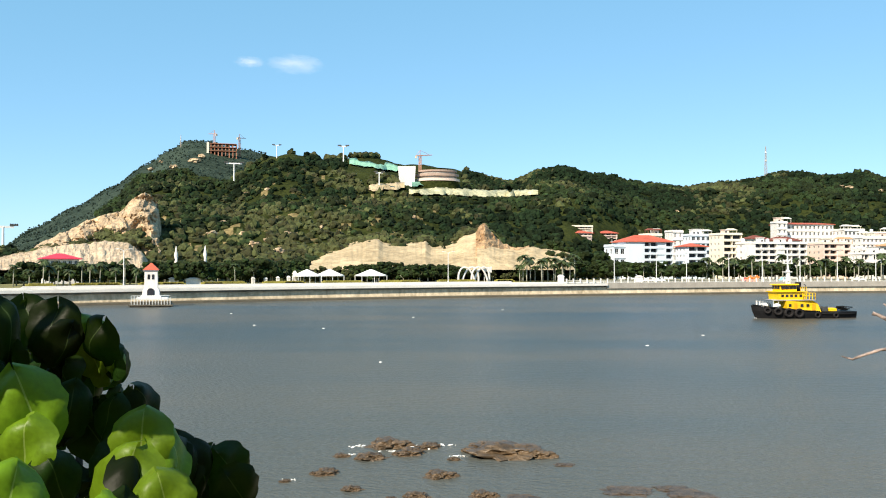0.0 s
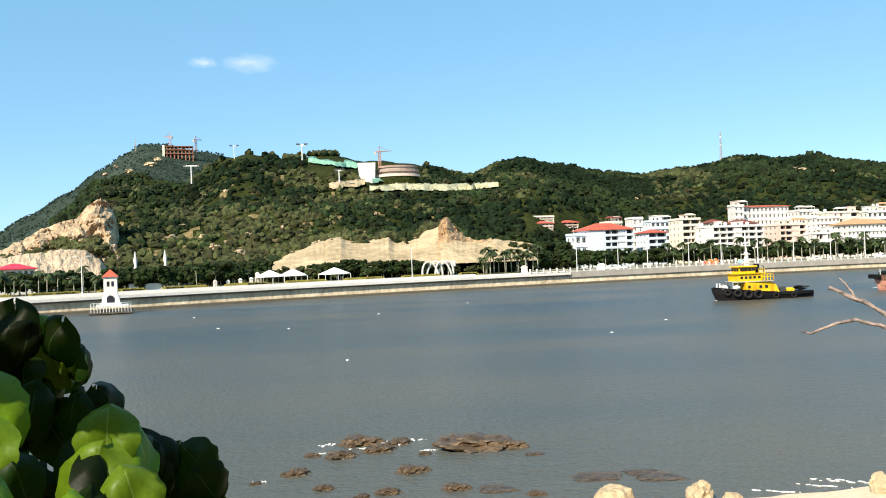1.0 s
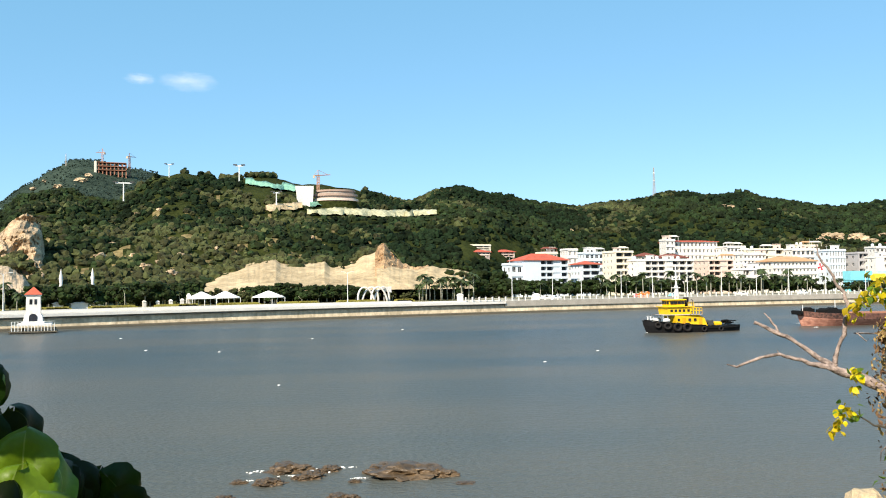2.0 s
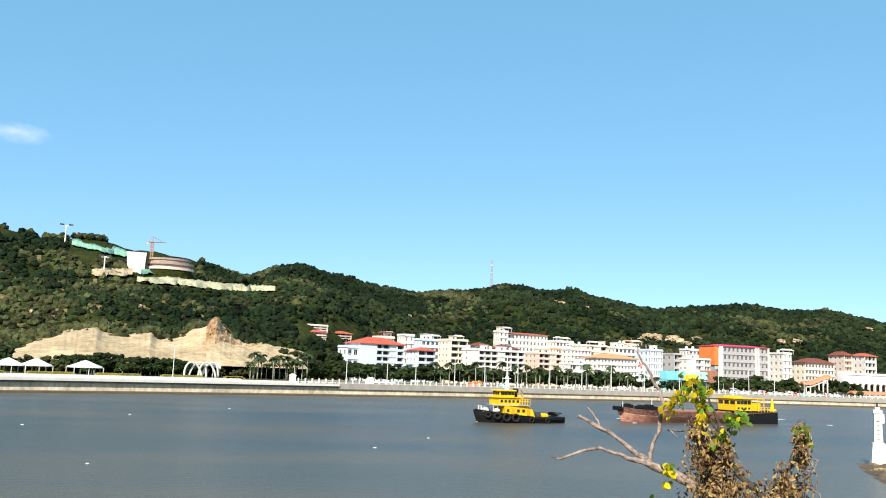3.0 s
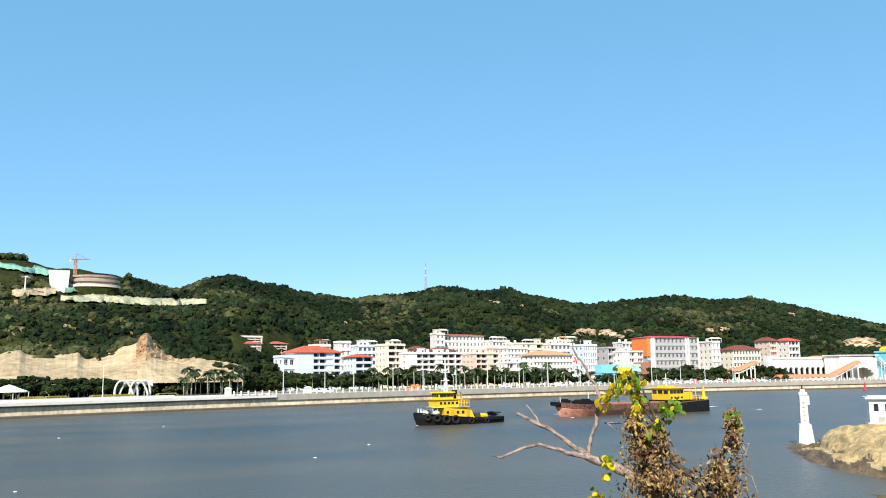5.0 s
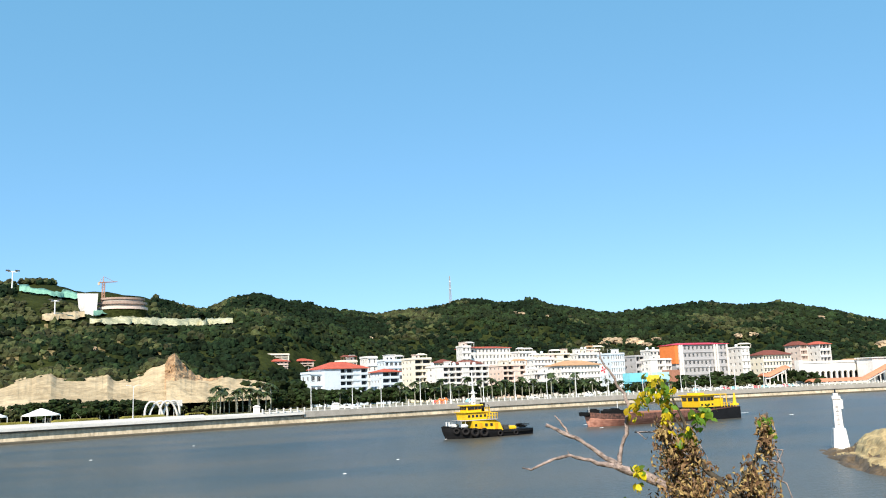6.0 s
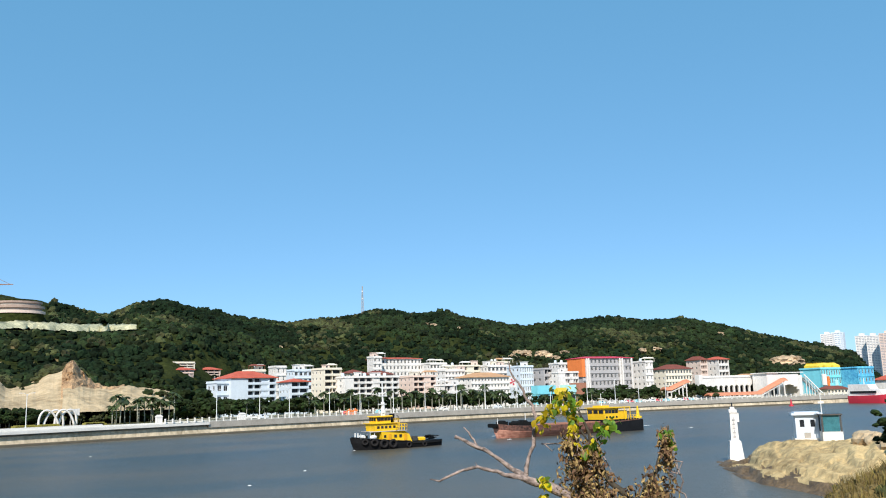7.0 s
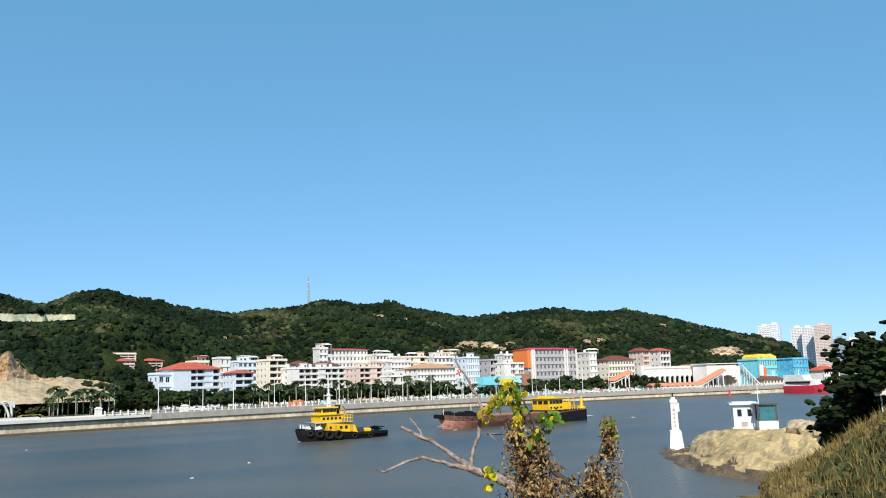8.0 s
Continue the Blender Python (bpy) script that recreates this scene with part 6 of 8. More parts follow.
# sand barge with a yellow stern house
c, turn, L = between(29.45, 221, 38.2, 252)
barge = thing("barge", "long low barge with faded red hull and yellow stern house", "barge", (c.x, c.y, 0), turn)
B = 10.0
SHEER = [(0, 2.7), (0.12, 2.55), (0.3, 2.1), (0.7, 2.25), (0.92, 2.7), (1.0, 3.3)]
rings = hull_rings(L, B, SHEER, 1.5, bow=0.16, stern=0.95, flare=0.5, n=30)
bm = bmesh.new()
loft(bm, rings)
part("hull", bm, M["hullrust"], barge)
bm = bmesh.new()
loft(bm, [[(q[3][0], q[3][1] * 1.01, q[3][2] - 0.8 - 0.9 * max(0, 1 - i / 16)), (q[3][0], q[3][1] * 1.03, q[3][2] + 0.4), (q[4][0], q[4][1] * 1.03, q[4][2] + 0.4), (q[4][0], q[4][1] * 1.01, q[4][2] - 0.8 - 0.9 * max(0, 1 - i / 16))] for i, q in enumerate(rings)])
part("bulwark", bm, M["bargeband"], barge, "dark rust-brown bulwark band")
bm = bmesh.new()
loft(bm, [[(x, s * 0.5 * B * 1.04, z) for x, z in ((-L / 2 - 0.1, -0.3), (-L / 2 + L * 0.19, -0.3), (-L / 2 + L * 0.26, 2.4), (-L / 2 - 0.1, 3.1))] for s in (-1, 1)])
part("stern_plating", bm, M["hullblack"], barge)
bm = bmesh.new()
box(bm, lx(0.985), lx(0.72), -4.2, 4.2, 2.2, 3.3)
part("house_base", bm, M["hullblack"], barge)
bm = bmesh.new()
loft(bm, [[(lx(0.845), y, 3.3), (lx(0.735), y, 3.3), (lx(0.73), y, 6.4), (lx(0.845), y, 6.4)] for y in (-3.4, 3.4)])
box(bm, lx(0.92), lx(0.8451), -3.0, 3.0, 3.3, 5.6)
part("stern_house", bm, M["boatyellow"], barge)
bm = bmesh.new()
box(bm, lx(0.93), lx(0.72), -4.0, 4.0, 6.4, 6.62)
box(bm, lx(0.80), lx(0.75), -2.0, 2.0, 6.62, 7.1)
part("house_roof", bm, M["boatyellow"], barge)
for k in range(4):
    for s in (-1, 1):
        bm = bmesh.new()
        x = lx(0.75 + 0.026 * k)
        box(bm, x - 0.55, x + 0.55, s * 3.4 - 0.06, s * 3.4 + 0.06, 5.0, 5.9)
        part("window", bm, M["glass"], barge)
        bm = bmesh.new()
        box(bm, x - 0.3, x + 0.3, s * 3.4 - 0.05, s * 3.4 + 0.05, 3.7, 4.2)
        part("porthole", bm, M["glass"], barge)
for y in (-2.2, 0, 2.2):
    bm = bmesh.new()
    box(bm, lx(0.7315) - 0.1, lx(0.7315) + 0.08, y - 0.8, y + 0.8, 5.0, 5.9)
    part("window", bm, M["glass"], barge)
for u in (0.88, 0.925):
    for y in (-4.0, 4.0):
        bm = bmesh.new()
        rod(bm, (lx(u), y, 3.0), (lx(u), y, 6.4), 0.11, n=6)
        part("awning_post", bm, M["boatyellow"], barge)
for s in (-4.3, 4.3):
    part("stern_rail", railing_bm([(lx(0.99 - 0.022 * k), s, 3.1) for k in range(6)], 1.2, 0.07), M["boatyellow"], barge)
bm = bmesh.new()
rod(bm, (lx(0.78), 0, 7.1), (lx(0.78), 0, 10.4), 0.16, 0.08)
rod(bm, (lx(0.78), -1.2, 9.0), (lx(0.78), 1.2, 9.0), 0.08)
part("mast", bm, M["steel"], barge)
bm = bmesh.new()
rod(bm, (lx(0.21), 0, 2.0), (lx(0.21), 0, 6.0), 0.13, 0.08)
part("foremast", bm, M["steel"], barge)
bm = bmesh.new()
rod(bm, (lx(0.02), 0, 3.2), (lx(0.02), 0, 5.0), 0.1, 0.06)
part("jackstaff", bm, M["steel"], barge)
bm = bmesh.new()
bmesh.ops.create_icosphere(bm, subdivisions=2, radius=0.7, matrix=Matrix.Translation((lx(0.975), -3.4, 3.9)))
part("fender_ball", bm, M["boatyellow"], barge)
for u, w, h in ((0.05, 1.8, 1.6), (0.15, 3.4, 1.7), (0.19, 2.4, 2.2), (0.24, 2.0, 1.4), (0.62, 1.6, 1.4)):
    bm = bmesh.new()
    z = curve(SHEER, 1 - u) + 0.7
    rod(bm, (lx(u), -w / 2, z), (lx(u), w / 2, z), h * 0.5, n=12)
    box(bm, lx(u) - 1.1, lx(u) + 1.1, -w * 0.6, -w * 0.5, z - 1.2, z + h * 0.3)
    box(bm, lx(u) - 1.1, lx(u) + 1.1, w * 0.5, w * 0.6, z - 1.2, z + h * 0.3)
    part("winch", bm, M["rubber"], barge)
bm = bmesh.new()
box(bm, lx(0.69), lx(0.30), -3.6, 3.6, 1.8, 2.75)
part("hatch_coaming", bm, M["bargeband"], barge)
for k in range(11):
    bm = bmesh.new()
    x = lx(0.31 + 0.037 * k)
    loft(bm, [[(x - 0.85, y, 2.75), (x + 0.85, y, 2.75), (x + 0.7, y, 3.0), (x - 0.7, y, 3.0)] for y in (-3.5, 3.5)])
    part("hatch_cover", bm, M["rust"], barge)
bm = bmesh.new()
rod(bm, (lx(-0.012), -1.8, 3.3), (lx(-0.012), 1.8, 3.3), 0.4)
loft(bm, [[(lx(0.0) + 1.0 * s, y, z) for y, z in ((-1.6, 2.7), (1.6, 2.7), (1.6, 3.6), (-1.6, 3.6))] for s in (0, 1)])
part("bow_roller", bm, M["rubber"], barge)
for k in range(6):
    o = part("tyre", tyre, None, barge)
    o.location = (lx(0.12 + 0.13 * k), -B / 2 * 1.03 - 0.2, 1.4)

# far ferry at the terminal
c, turn, L = between(53.9, 528, 51.5, 548)
ferry = thing("ferry", "moored ferry with a crimson hull and white cabin", "ferry", (c.x, c.y, 0), turn)
B = 9.0
bm = bmesh.new()
loft(bm, hull_rings(L, B, [(0, 4.2), (0.7, 4.4), (1, 5.4)], 1.2, bow=0.3))
part("hull", bm, M["redpaint"], ferry)
bm = bmesh.new()
loft(bm, [[(-L * 0.46, y, 4.2), (L * 0.3, y * 0.8, 4.2), (L * 0.22, y * 0.7, 7.4), (L * 0.02, y * 0.75, 7.8), (-L * 0.04, y * 0.8, 10.4), (-L * 0.46, y, 10.6)] for y in (-4, 4)])
part("cabin", bm, M["white"], ferry)
bm = bmesh.new()
box(bm, -L * 0.42, L * 0.15, -4.1, -3.2, 5.6, 6.8)
part("window_band", bm, M["glass"], ferry)
bm = bmesh.new()
rod(bm, (-L * 0.2, 0, 9), (-L * 0.2, 0, 14), 0.3, 0.15)
part("mast", bm, M["steel"], ferry)


def buoy(bearing, d, key, label, s):
    t = thing("buoy", label, "buoy", tuple(polar(bearing, d)), 0, group="channel buoys")
    bm = bmesh.new()
    rod(bm, (0, 0, -0.5), (0, 0, 0.7), 1.2 * s, 1.1 * s, 12)
    part("float", bm, M[key], t)
    bm = bmesh.new()
    rod(bm, (0, 0, 0.7), (0, 0, 3.4 * s), 0.55 * s, 0.2 * s, 8)
    part("top_mark", bm, M[key], t)


buoy(38.75, 362, "boatyellow", "yellow conical channel buoy afloat", 1.4)
buoy(48.05, 505, "redpaint", "red channel buoy afloat", 1.1)

# wash along the hulls and small whitecaps
rng = random.Random(17)
for bearing, d, l, tn in ((20.3, 189.5, 1.6, 30), (24.6, 199.0, 3.0, 25), (29.6, 235, 4.0, 20), (39.2, 280, 4.0, 10), (-2.0, 180, 0.45, 0), (-8.0, 150, 0.4, 0), (-4.2, 97, 0.3, 0), (-12.5, 160, 0.5, 0), (13.5, 120, 0.4, 0), (30.4, 215, 1.2, 15), (42.0, 260, 1.4, 0), (-14.0, 200, 0.5, 0), (17.0, 140, 0.4, 0), (4.0, 210, 0.5, 0)):
    bm = bmesh.new()
    bmesh.ops.create_uvsphere(bm, u_segments=12, v_segments=6, radius=1)
    for v in bm.verts:
        v.co.x *= l * 0.65 * (1 + 0.3 * fbm(v.co.x * 2 + d, v.co.y * 2))
        v.co.y *= 0.16 * (1 + 0.6 * fbm(v.co.x * 1.1 + d, 3.0))
        v.co.z = v.co.z * 0.07 + 0.01
    solid("whitecap", bm, M["foam"], "small white wave crest on the water", "foam", tuple(polar(bearing, d)), tn, group="whitecaps", kind="stuff")


# ---- the near shore ----
EDGE = [(-180, 36), (-30, 33), (0, 35), (10, 36.5), (18.8, 38.4), (23.3, 40.6), (28.9, 43), (31, 46), (40, 50), (52, 56), (180, 60)]
CREST = [(-180, -40), (43, -30), (47, -15), (49, -8.6), (49.6, -7.2), (50.4, -6.3), (52.3, -5.6), (53.8, -4.7), (55, -3.7), (57, -2.7), (62, -2.2), (75, -1), (90, 0), (180, 2)]
SLOPE = [(0, 9.3), (0.05, 9.25), (0.08, 8.9), (0.17, 7.2), (0.33, 4.8), (0.55, 2.3), (0.8, 0.62), (0.93, 0.25), (1.0, -0.02), (1.2, -0.6), (1.6, -1.5)]


def bank_z(az, d):
    x, y = d * math.sin(radians(az)), d * math.cos(radians(az))
    z = curve(SLOPE, d / curve(EDGE, az))
    if az > 43:
        top = EYE + 58 * math.tan(radians(curve(CREST, az)))
        z = max(z, top * math.exp(-((d - 58) / (17 if d < 58 else 12)) ** 2))
    # unseen rise behind the lookout, added steep to cut the low sky light
    if abs(az) > 75:
        z += (9.3 - z + 0.6 * max(0, d - 4)) * min(1, (abs(az) - 75) / 25)
    rough = min(1, d / 20) * (0.2 if z > 0.9 else 0.06)
    return z + rough * fbm(x / 2.5, y / 2.5, 2)


def near_bank():
    az = list(range(-180, 38, 3)) + [38 + 0.6 * k for k in range(54)] + list(range(72, 181, 3))
    rad = [0.02, 1, 2, 3, 4.5, 6, 8, 10, 12.5, 15, 18, 21, 24, 26, 28, 30, 32, 34, 36, 38, 40, 42, 44, 46, 48, 50, 52, 54, 56, 58, 60, 62, 65, 68, 72, 78, 86]
    verts = [polar(a, d, bank_z(a, d)) for a in az for d in rad]
    n = len(rad)
    faces, mats = [], []
    for i in range(len(az) - 1):
        for j in range(n - 1):
            faces.append((i * n + j, (i + 1) * n + j, (i + 1) * n + j + 1, i * n + j + 1))
            zz = max(verts[k].z for k in faces[-1])
            mats.append(1 if zz < 1.3 and az[i] < 40 else 0)
    me = bpy.data.meshes.new("ground_bank")
    me.from_pydata(verts, [], faces)
    me.polygons.foreach_set("material_index", mats)
    me.polygons.foreach_set("use_smooth", [True] * len(faces))
    me.materials.append(M["bank"])
    me.materials.append(M["sand"])
    tagged(new("ground_bank", me), "dry grassy bank running down to a pale sand beach", "bank", kind="structure")


near_bank()


def rock_mesh(seed, key, sub=3, flat=0.55, rough=0.45):
    bm = bmesh.new()
    bmesh.ops.create_icosphere(bm, subdivisions=sub, radius=1)
    for v in bm.verts:
        c = v.co.copy()
        v.co *= 1 + rough * fbm(c.x * 1.2 + seed * 9, c.y * 1.2, c.z * 1.2) + 0.16 * fbm(c.x * 4 + seed, c.y * 4, c.z * 4) + 0.07 * fbm(c.x * 11, c.y * 11 + seed, c.z * 11)
        v.co.z *= flat
    return mesh_of(bm, "rock", M[key])


wet = [rock_mesh(s, "wetrock", 4) for s in range(3)]
pale = [rock_mesh(s + 5, "boulder", 3, 0.8, 0.3) for s in range(2)]
for i, (a, d, w) in enumerate(((4.4, 49.9, 5.0), (-3.6, 52.0, 2.8), (-2.3, 49.8, 1.9), (-4.7, 48.8, 1.9), (-6.8, 49.5, 1.0), (-7.9, 45.5, 1.5), (-6.0, 42.1, 1.1), (-0.2, 44.5, 1.8), (-10.5, 44.2, 0.6), (-1.7, 40.6, 1.3), (2.7, 40.8, 1.4), (-3.6, 40.1, 0.8), (0.8, 48.3, 0.8), (8.1, 39.5, 0.9), (-1.0, 51.5, 1.6), (2.9, 51.2, 2.2), (6.2, 49.6, 2.4))):
    o = new("rock", wet[i % 3])
    o.matrix_world = pose(*polar(a, d, 0.02 if w < 4 else 0.05), 0, 0, -a + (i % 4) * 6) @ Matrix.Diagonal((w * 0.47, w * 0.34, w * (0.2 if w > 3 else 0.3), 1))
    tagged(o, "brown seaweed-stained rock just above the water", "rock", group="shore rocks")
for i, (a, d, w) in enumerate(((13.3, 36.9, 1.7), (18.7, 38.9, 1.2), (20.6, 38.2, 0.8), (29.3, 41.4, 1.2), (33.0, 43.5, 1.8), (24.5, 37.5, 0.6))):
    o = new("boulder", pale[i % 2])
    o.matrix_world = pose(*polar(a, d, max(0.0, bank_z(a, d)) + w * 0.18), 0, 0, i * 70) @ Matrix.Diagonal((w * 0.52, w * 0.46, w * 0.62, 1))
    tagged(o, "pale rounded boulder at the edge of the sand", "boulder", group="beach boulders")
for i, (a, d, w) in enumerate(((12.4, 42.5, 2.6), (16.0, 42.8, 2.6), (15.0, 43.6, 1.8), (8.2, 47.5, 1.2), (5.4, 40.5, 2.0))):
    o = new("sunken_rock", wet[i % 3])
    o.matrix_world = pose(*polar(a, d, -0.012), 0, 0, -a) @ Matrix.Diagonal((w * 0.5, w * 0.36, 0.14, 1))
    tagged(o, "dark rock lying awash at the surface", "rock", group="sunken rocks")

# foam on the rocks and along the sand
foamy = random.Random(19)
for i, (a, d, l, w) in enumerate(((-2.0, 51.6, 1.3, 0.45), (-5.5, 52.2, 0.7, 0.2), (0.2, 52.3, 1.2, 0.12), (-3.2, 50.6, 0.8, 0.1), (-10.4, 44.5, 0.35, 0.1), (0.9, 49.3, 0.6, 0.15), (-6.2, 49.9, 0.4, 0.1), (27.5, 43.4, 1.6, 0.16), (23.5, 41.0, 1.2, 0.08), (30.0, 44.9, 0.9, 0.2), (26.0, 42.4, 1.0, 0.07))):
    bm = bmesh.new()
    for q in range(30 if i == 0 else 14):
        t, s = foamy.gauss(0, 0.5), foamy.uniform(0.25, 1.0)
        bmesh.ops.create_icosphere(bm, subdivisions=2, radius=1, matrix=Matrix.Translation((t * l, w * foamy.gauss(0, 0.8), 0.01)) @ Matrix.Diagonal((l * 0.13 * s, max(w, 0.12) * 0.45 * s, 0.03 + 0.08 * (i == 0) * s, 1)))
    for v in bm.verts:
        v.co += Vector((fbm(v.co.x * 6, v.co.y * 6, i), fbm(v.co.y * 6, v.co.x * 6, i + 4), 0)) * 0.08
    solid("foam", bm, M["foam"], "white foam where waves break on rocks", "foam", tuple(polar(a, d)), -a, group="shore foam", kind="stuff")

# ---- rocky point with the beacon and hut ----
TOPS = [(42.8, -1.4), (43.5, -0.2), (44.4, 0.35), (45.2, 0.75), (46.0, 2.5), (47.0, 3.3), (48.1, 3.75), (49.5, 3.8), (50.7, 3.95), (52, 4.2), (53.6, 4.6), (56, 5.4), (60, 6.6)]
CRESTD = [(43, 140), (45.2, 133), (48.1, 125), (50.7, 118), (53.6, 108), (60, 96)]
FACED = [(42.8, 134), (43.5, 127), (44.2, 116), (45.1, 106), (47, 101), (49.6, 93.5), (52, 86), (60, 74)]


def point_land():
    """Low rounded slabs of rock, bedded and sloping gently to the water, dark below the tide line."""
    verts, faces, mats = [], [], []
    A = [42.6 + 0.1 * k for k in range(175)]
    U = [k / 56 for k in range(57)]
    for a in A:
        d0, d1, top = curve(FACED, a), curve(CRESTD, a), curve(TOPS, a)
        for u in U:
            d = d0 + (d1 - d0) * (u / 0.78) if u <= 0.78 else d1 + (u - 0.78) * 110
            x, y = d * math.sin(radians(a)), d * math.cos(radians(a))
            s = min(1, u / 0.7)
            z = -0.5 + (top + 0.5) * (1 - (1 - s) ** 1.7) if u <= 0.8 else top - (u - 0.8) * (top + 2) * 5.2
            bend = 1.6 * fbm(x / 16, y / 16, 1, 2)
            q = (z + bend + 0.06 * x) / 0.95
            step = q - math.floor(q)
            z2 = 0.95 * (math.floor(q) + min(1, step * 2.2) ** 0.55) - bend - 0.06 * x
            k = 0.95 * min(1, max(0, (s - 0.03) * 5)) * (1 if u < 0.72 else 0.3)
            crack = min(0, 0.9 * abs(fbm(x / 4 + 0.4 * z, y / 6, 6, 2)) - 0.12) * 3.5
            verts.append(Vector((x, y, z + (z2 - z) * k + (crack + 0.16 * fbm(x / 1.5, y / 1.5, z)) * min(1, s * 3))))
    n = len(U)
    for i in range(len(A) - 1):
        for j in range(n - 1):
            faces.append((i * n + j, (i + 1) * n + j, (i + 1) * n + j + 1, i * n + j + 1))
            v = verts[faces[-1][0]]
            mats.append(1 if v.z < 0.9 + 0.9 * fbm(v.x / 5, v.y / 5, 3) else 0)
    me = bpy.data.meshes.new("ground_point")
    me.from_pydata(verts, [], faces)
    me.polygons.foreach_set("material_index", mats)
    me.polygons.foreach_set("use_smooth", [True] * len(faces))
    me.materials.append(M["rock"])
    me.materials.append(M["tiderock"])
    tagged(new("ground_point", me), "rounded golden rock slabs running into the channel, dark at the tide line", "rock point", kind="structure")


point_land()
for i, (a, d, z, w) in enumerate(((52.0, 111, 4.4, 3.0), (52.5, 109, 4.5, 2.2), (53.6, 104, 4.8, 3.0), (54.3, 100, 5.2, 3.2), (55.6, 96, 5.8, 3.4), (56.6, 92, 6.4, 3.0))):
    o = new("boulder", pale[i % 2])
    o.matrix_world = pose(*polar(a, d, z), 0, 0, i * 50) @ Matrix.Diagonal((w * 0.6, w * 0.5, w * 0.55, 1))
    tagged(o, "large tan boulder on the rocky point", "boulder", group="point boulders")

p = polar(44.56, 135.5, 0.05)
beacon = thing("beacon", "white concrete channel beacon on a tapered pedestal", "beacon", tuple(p), -36)
beacon.scale = (0.8, 0.8, 1.0)
bm = bmesh.new()
def square(s, z, off=0.0):
    return [(x * s + off, y * s, z) for x, y in ((-1, -1), (1, -1), (1, 1), (-1, 1))]
loft(bm, [square(1.42, -0.8), square(1.36, 0.1), square(0.98, 3.1), square(0.9, 3.2)])
part("pedestal", bm, M["white"], beacon)
bm = bmesh.new()
loft(bm, [square(0.70, 3.2), square(0.58, 7.2), square(0.72, 7.25), square(0.72, 7.7), square(0.4, 7.75), square(0.36, 8.1)])
part("shaft", bm, M["white"], beacon)
bm = bmesh.new()
box(bm, 0.5, 1.05, -0.4, 0.4, 5.9, 7.2)
part("lamp_box", bm, M["white"], beacon)
for k in range(5):
    bm = bmesh.new()
    z = 3.7 + 0.62 * k
    box(bm, -0.26, 0.22, -0.78, -0.6, z, z + 0.12)
    box(bm, -0.06, 0.06, -0.78, -0.6, z + 0.12, z + 0.4)
    part("marking_bar", bm, M["grey"], beacon)
bm = bmesh.new()
rod(bm, (0, 0, 8.0), (0, 0, 8.7), 0.14)
part("light", bm, M["glass"], beacon)

p = polar(48.78, 124, 4.05)
hut = thing("hut", "small pale blue hut with a flat overhanging roof", "hut", tuple(p), -42)
bm = bmesh.new()
box(bm, -1.7, 1.8, -1.7, 1.9, -2.2, 0.15)
part("plinth", bm, M["capstone"], hut)
bm = bmesh.new()
box(bm, -1.45, 1.45, -1.3, 1.4, 0.15, 3.1)
part("wall", bm, M["bluewhite"], hut)
bm = bmesh.new()
box(bm, -1.9, 1.9, -1.75, 1.8, 3.1, 3.35)
box(bm, -1.5, 1.5, -1.35, 1.4, 3.35, 3.5)
part("roof", bm, M["bluewhite"], hut)
for x in (-0.65, 0.65):
    bm = bmesh.new()
    box(bm, x - 0.27, x + 0.27, -1.34, -1.2, 1.6, 2.5)
    part("window", bm, M["glass"], hut)
bm = bmesh.new()
box(bm, -0.5, 0.3, -1.33, -1.2, 0.15, 0.85)
part("vent", bm, M["shadowed"], hut)
M["boothglass"] = mat("tinted_booth_glass", (0.05, 0.17, 0.20), 0.15, var=0.3, scale=1.0, fine=6.0, bump=0.0)
booth = thing("booth", "glazed lookout booth on a white base beside the hut", "booth", tuple(polar(50.12, 121.5, 3.75)), -42)
bm = bmesh.new()
box(bm, -1.15, 1.25, -1.2, 1.2, -1.8, 1.35)
part("base", bm, M["capstone"], booth)
bm = bmesh.new()
for x, y in ((-1.1, -1.15), (1.1, -1.15), (1.1, 1.15), (-1.1, 1.15)):
    box(bm, x - 0.09, x + 0.09, y - 0.09, y + 0.09, 1.35, 3.4)
box(bm, -1.35, 1.35, -1.4, 1.4, 3.4, 3.55)
part("frame", bm, M["darksteel"], booth)
bm = bmesh.new()
box(bm, -0.95, 0.95, -1.1, 1.1, 1.36, 3.38)
part("glazing", bm, M["boothglass"], booth, "blue-green glazing")
bm = bmesh.new()
rod(bm, (-1.0, -0.9, 3.5), (-1.0, -0.9, 6.2), 0.07, 0.04)
box(bm, -1.35, -0.65, -0.95, -0.85, 4.9, 5.15)
part("pole", bm, M["steel"], booth)


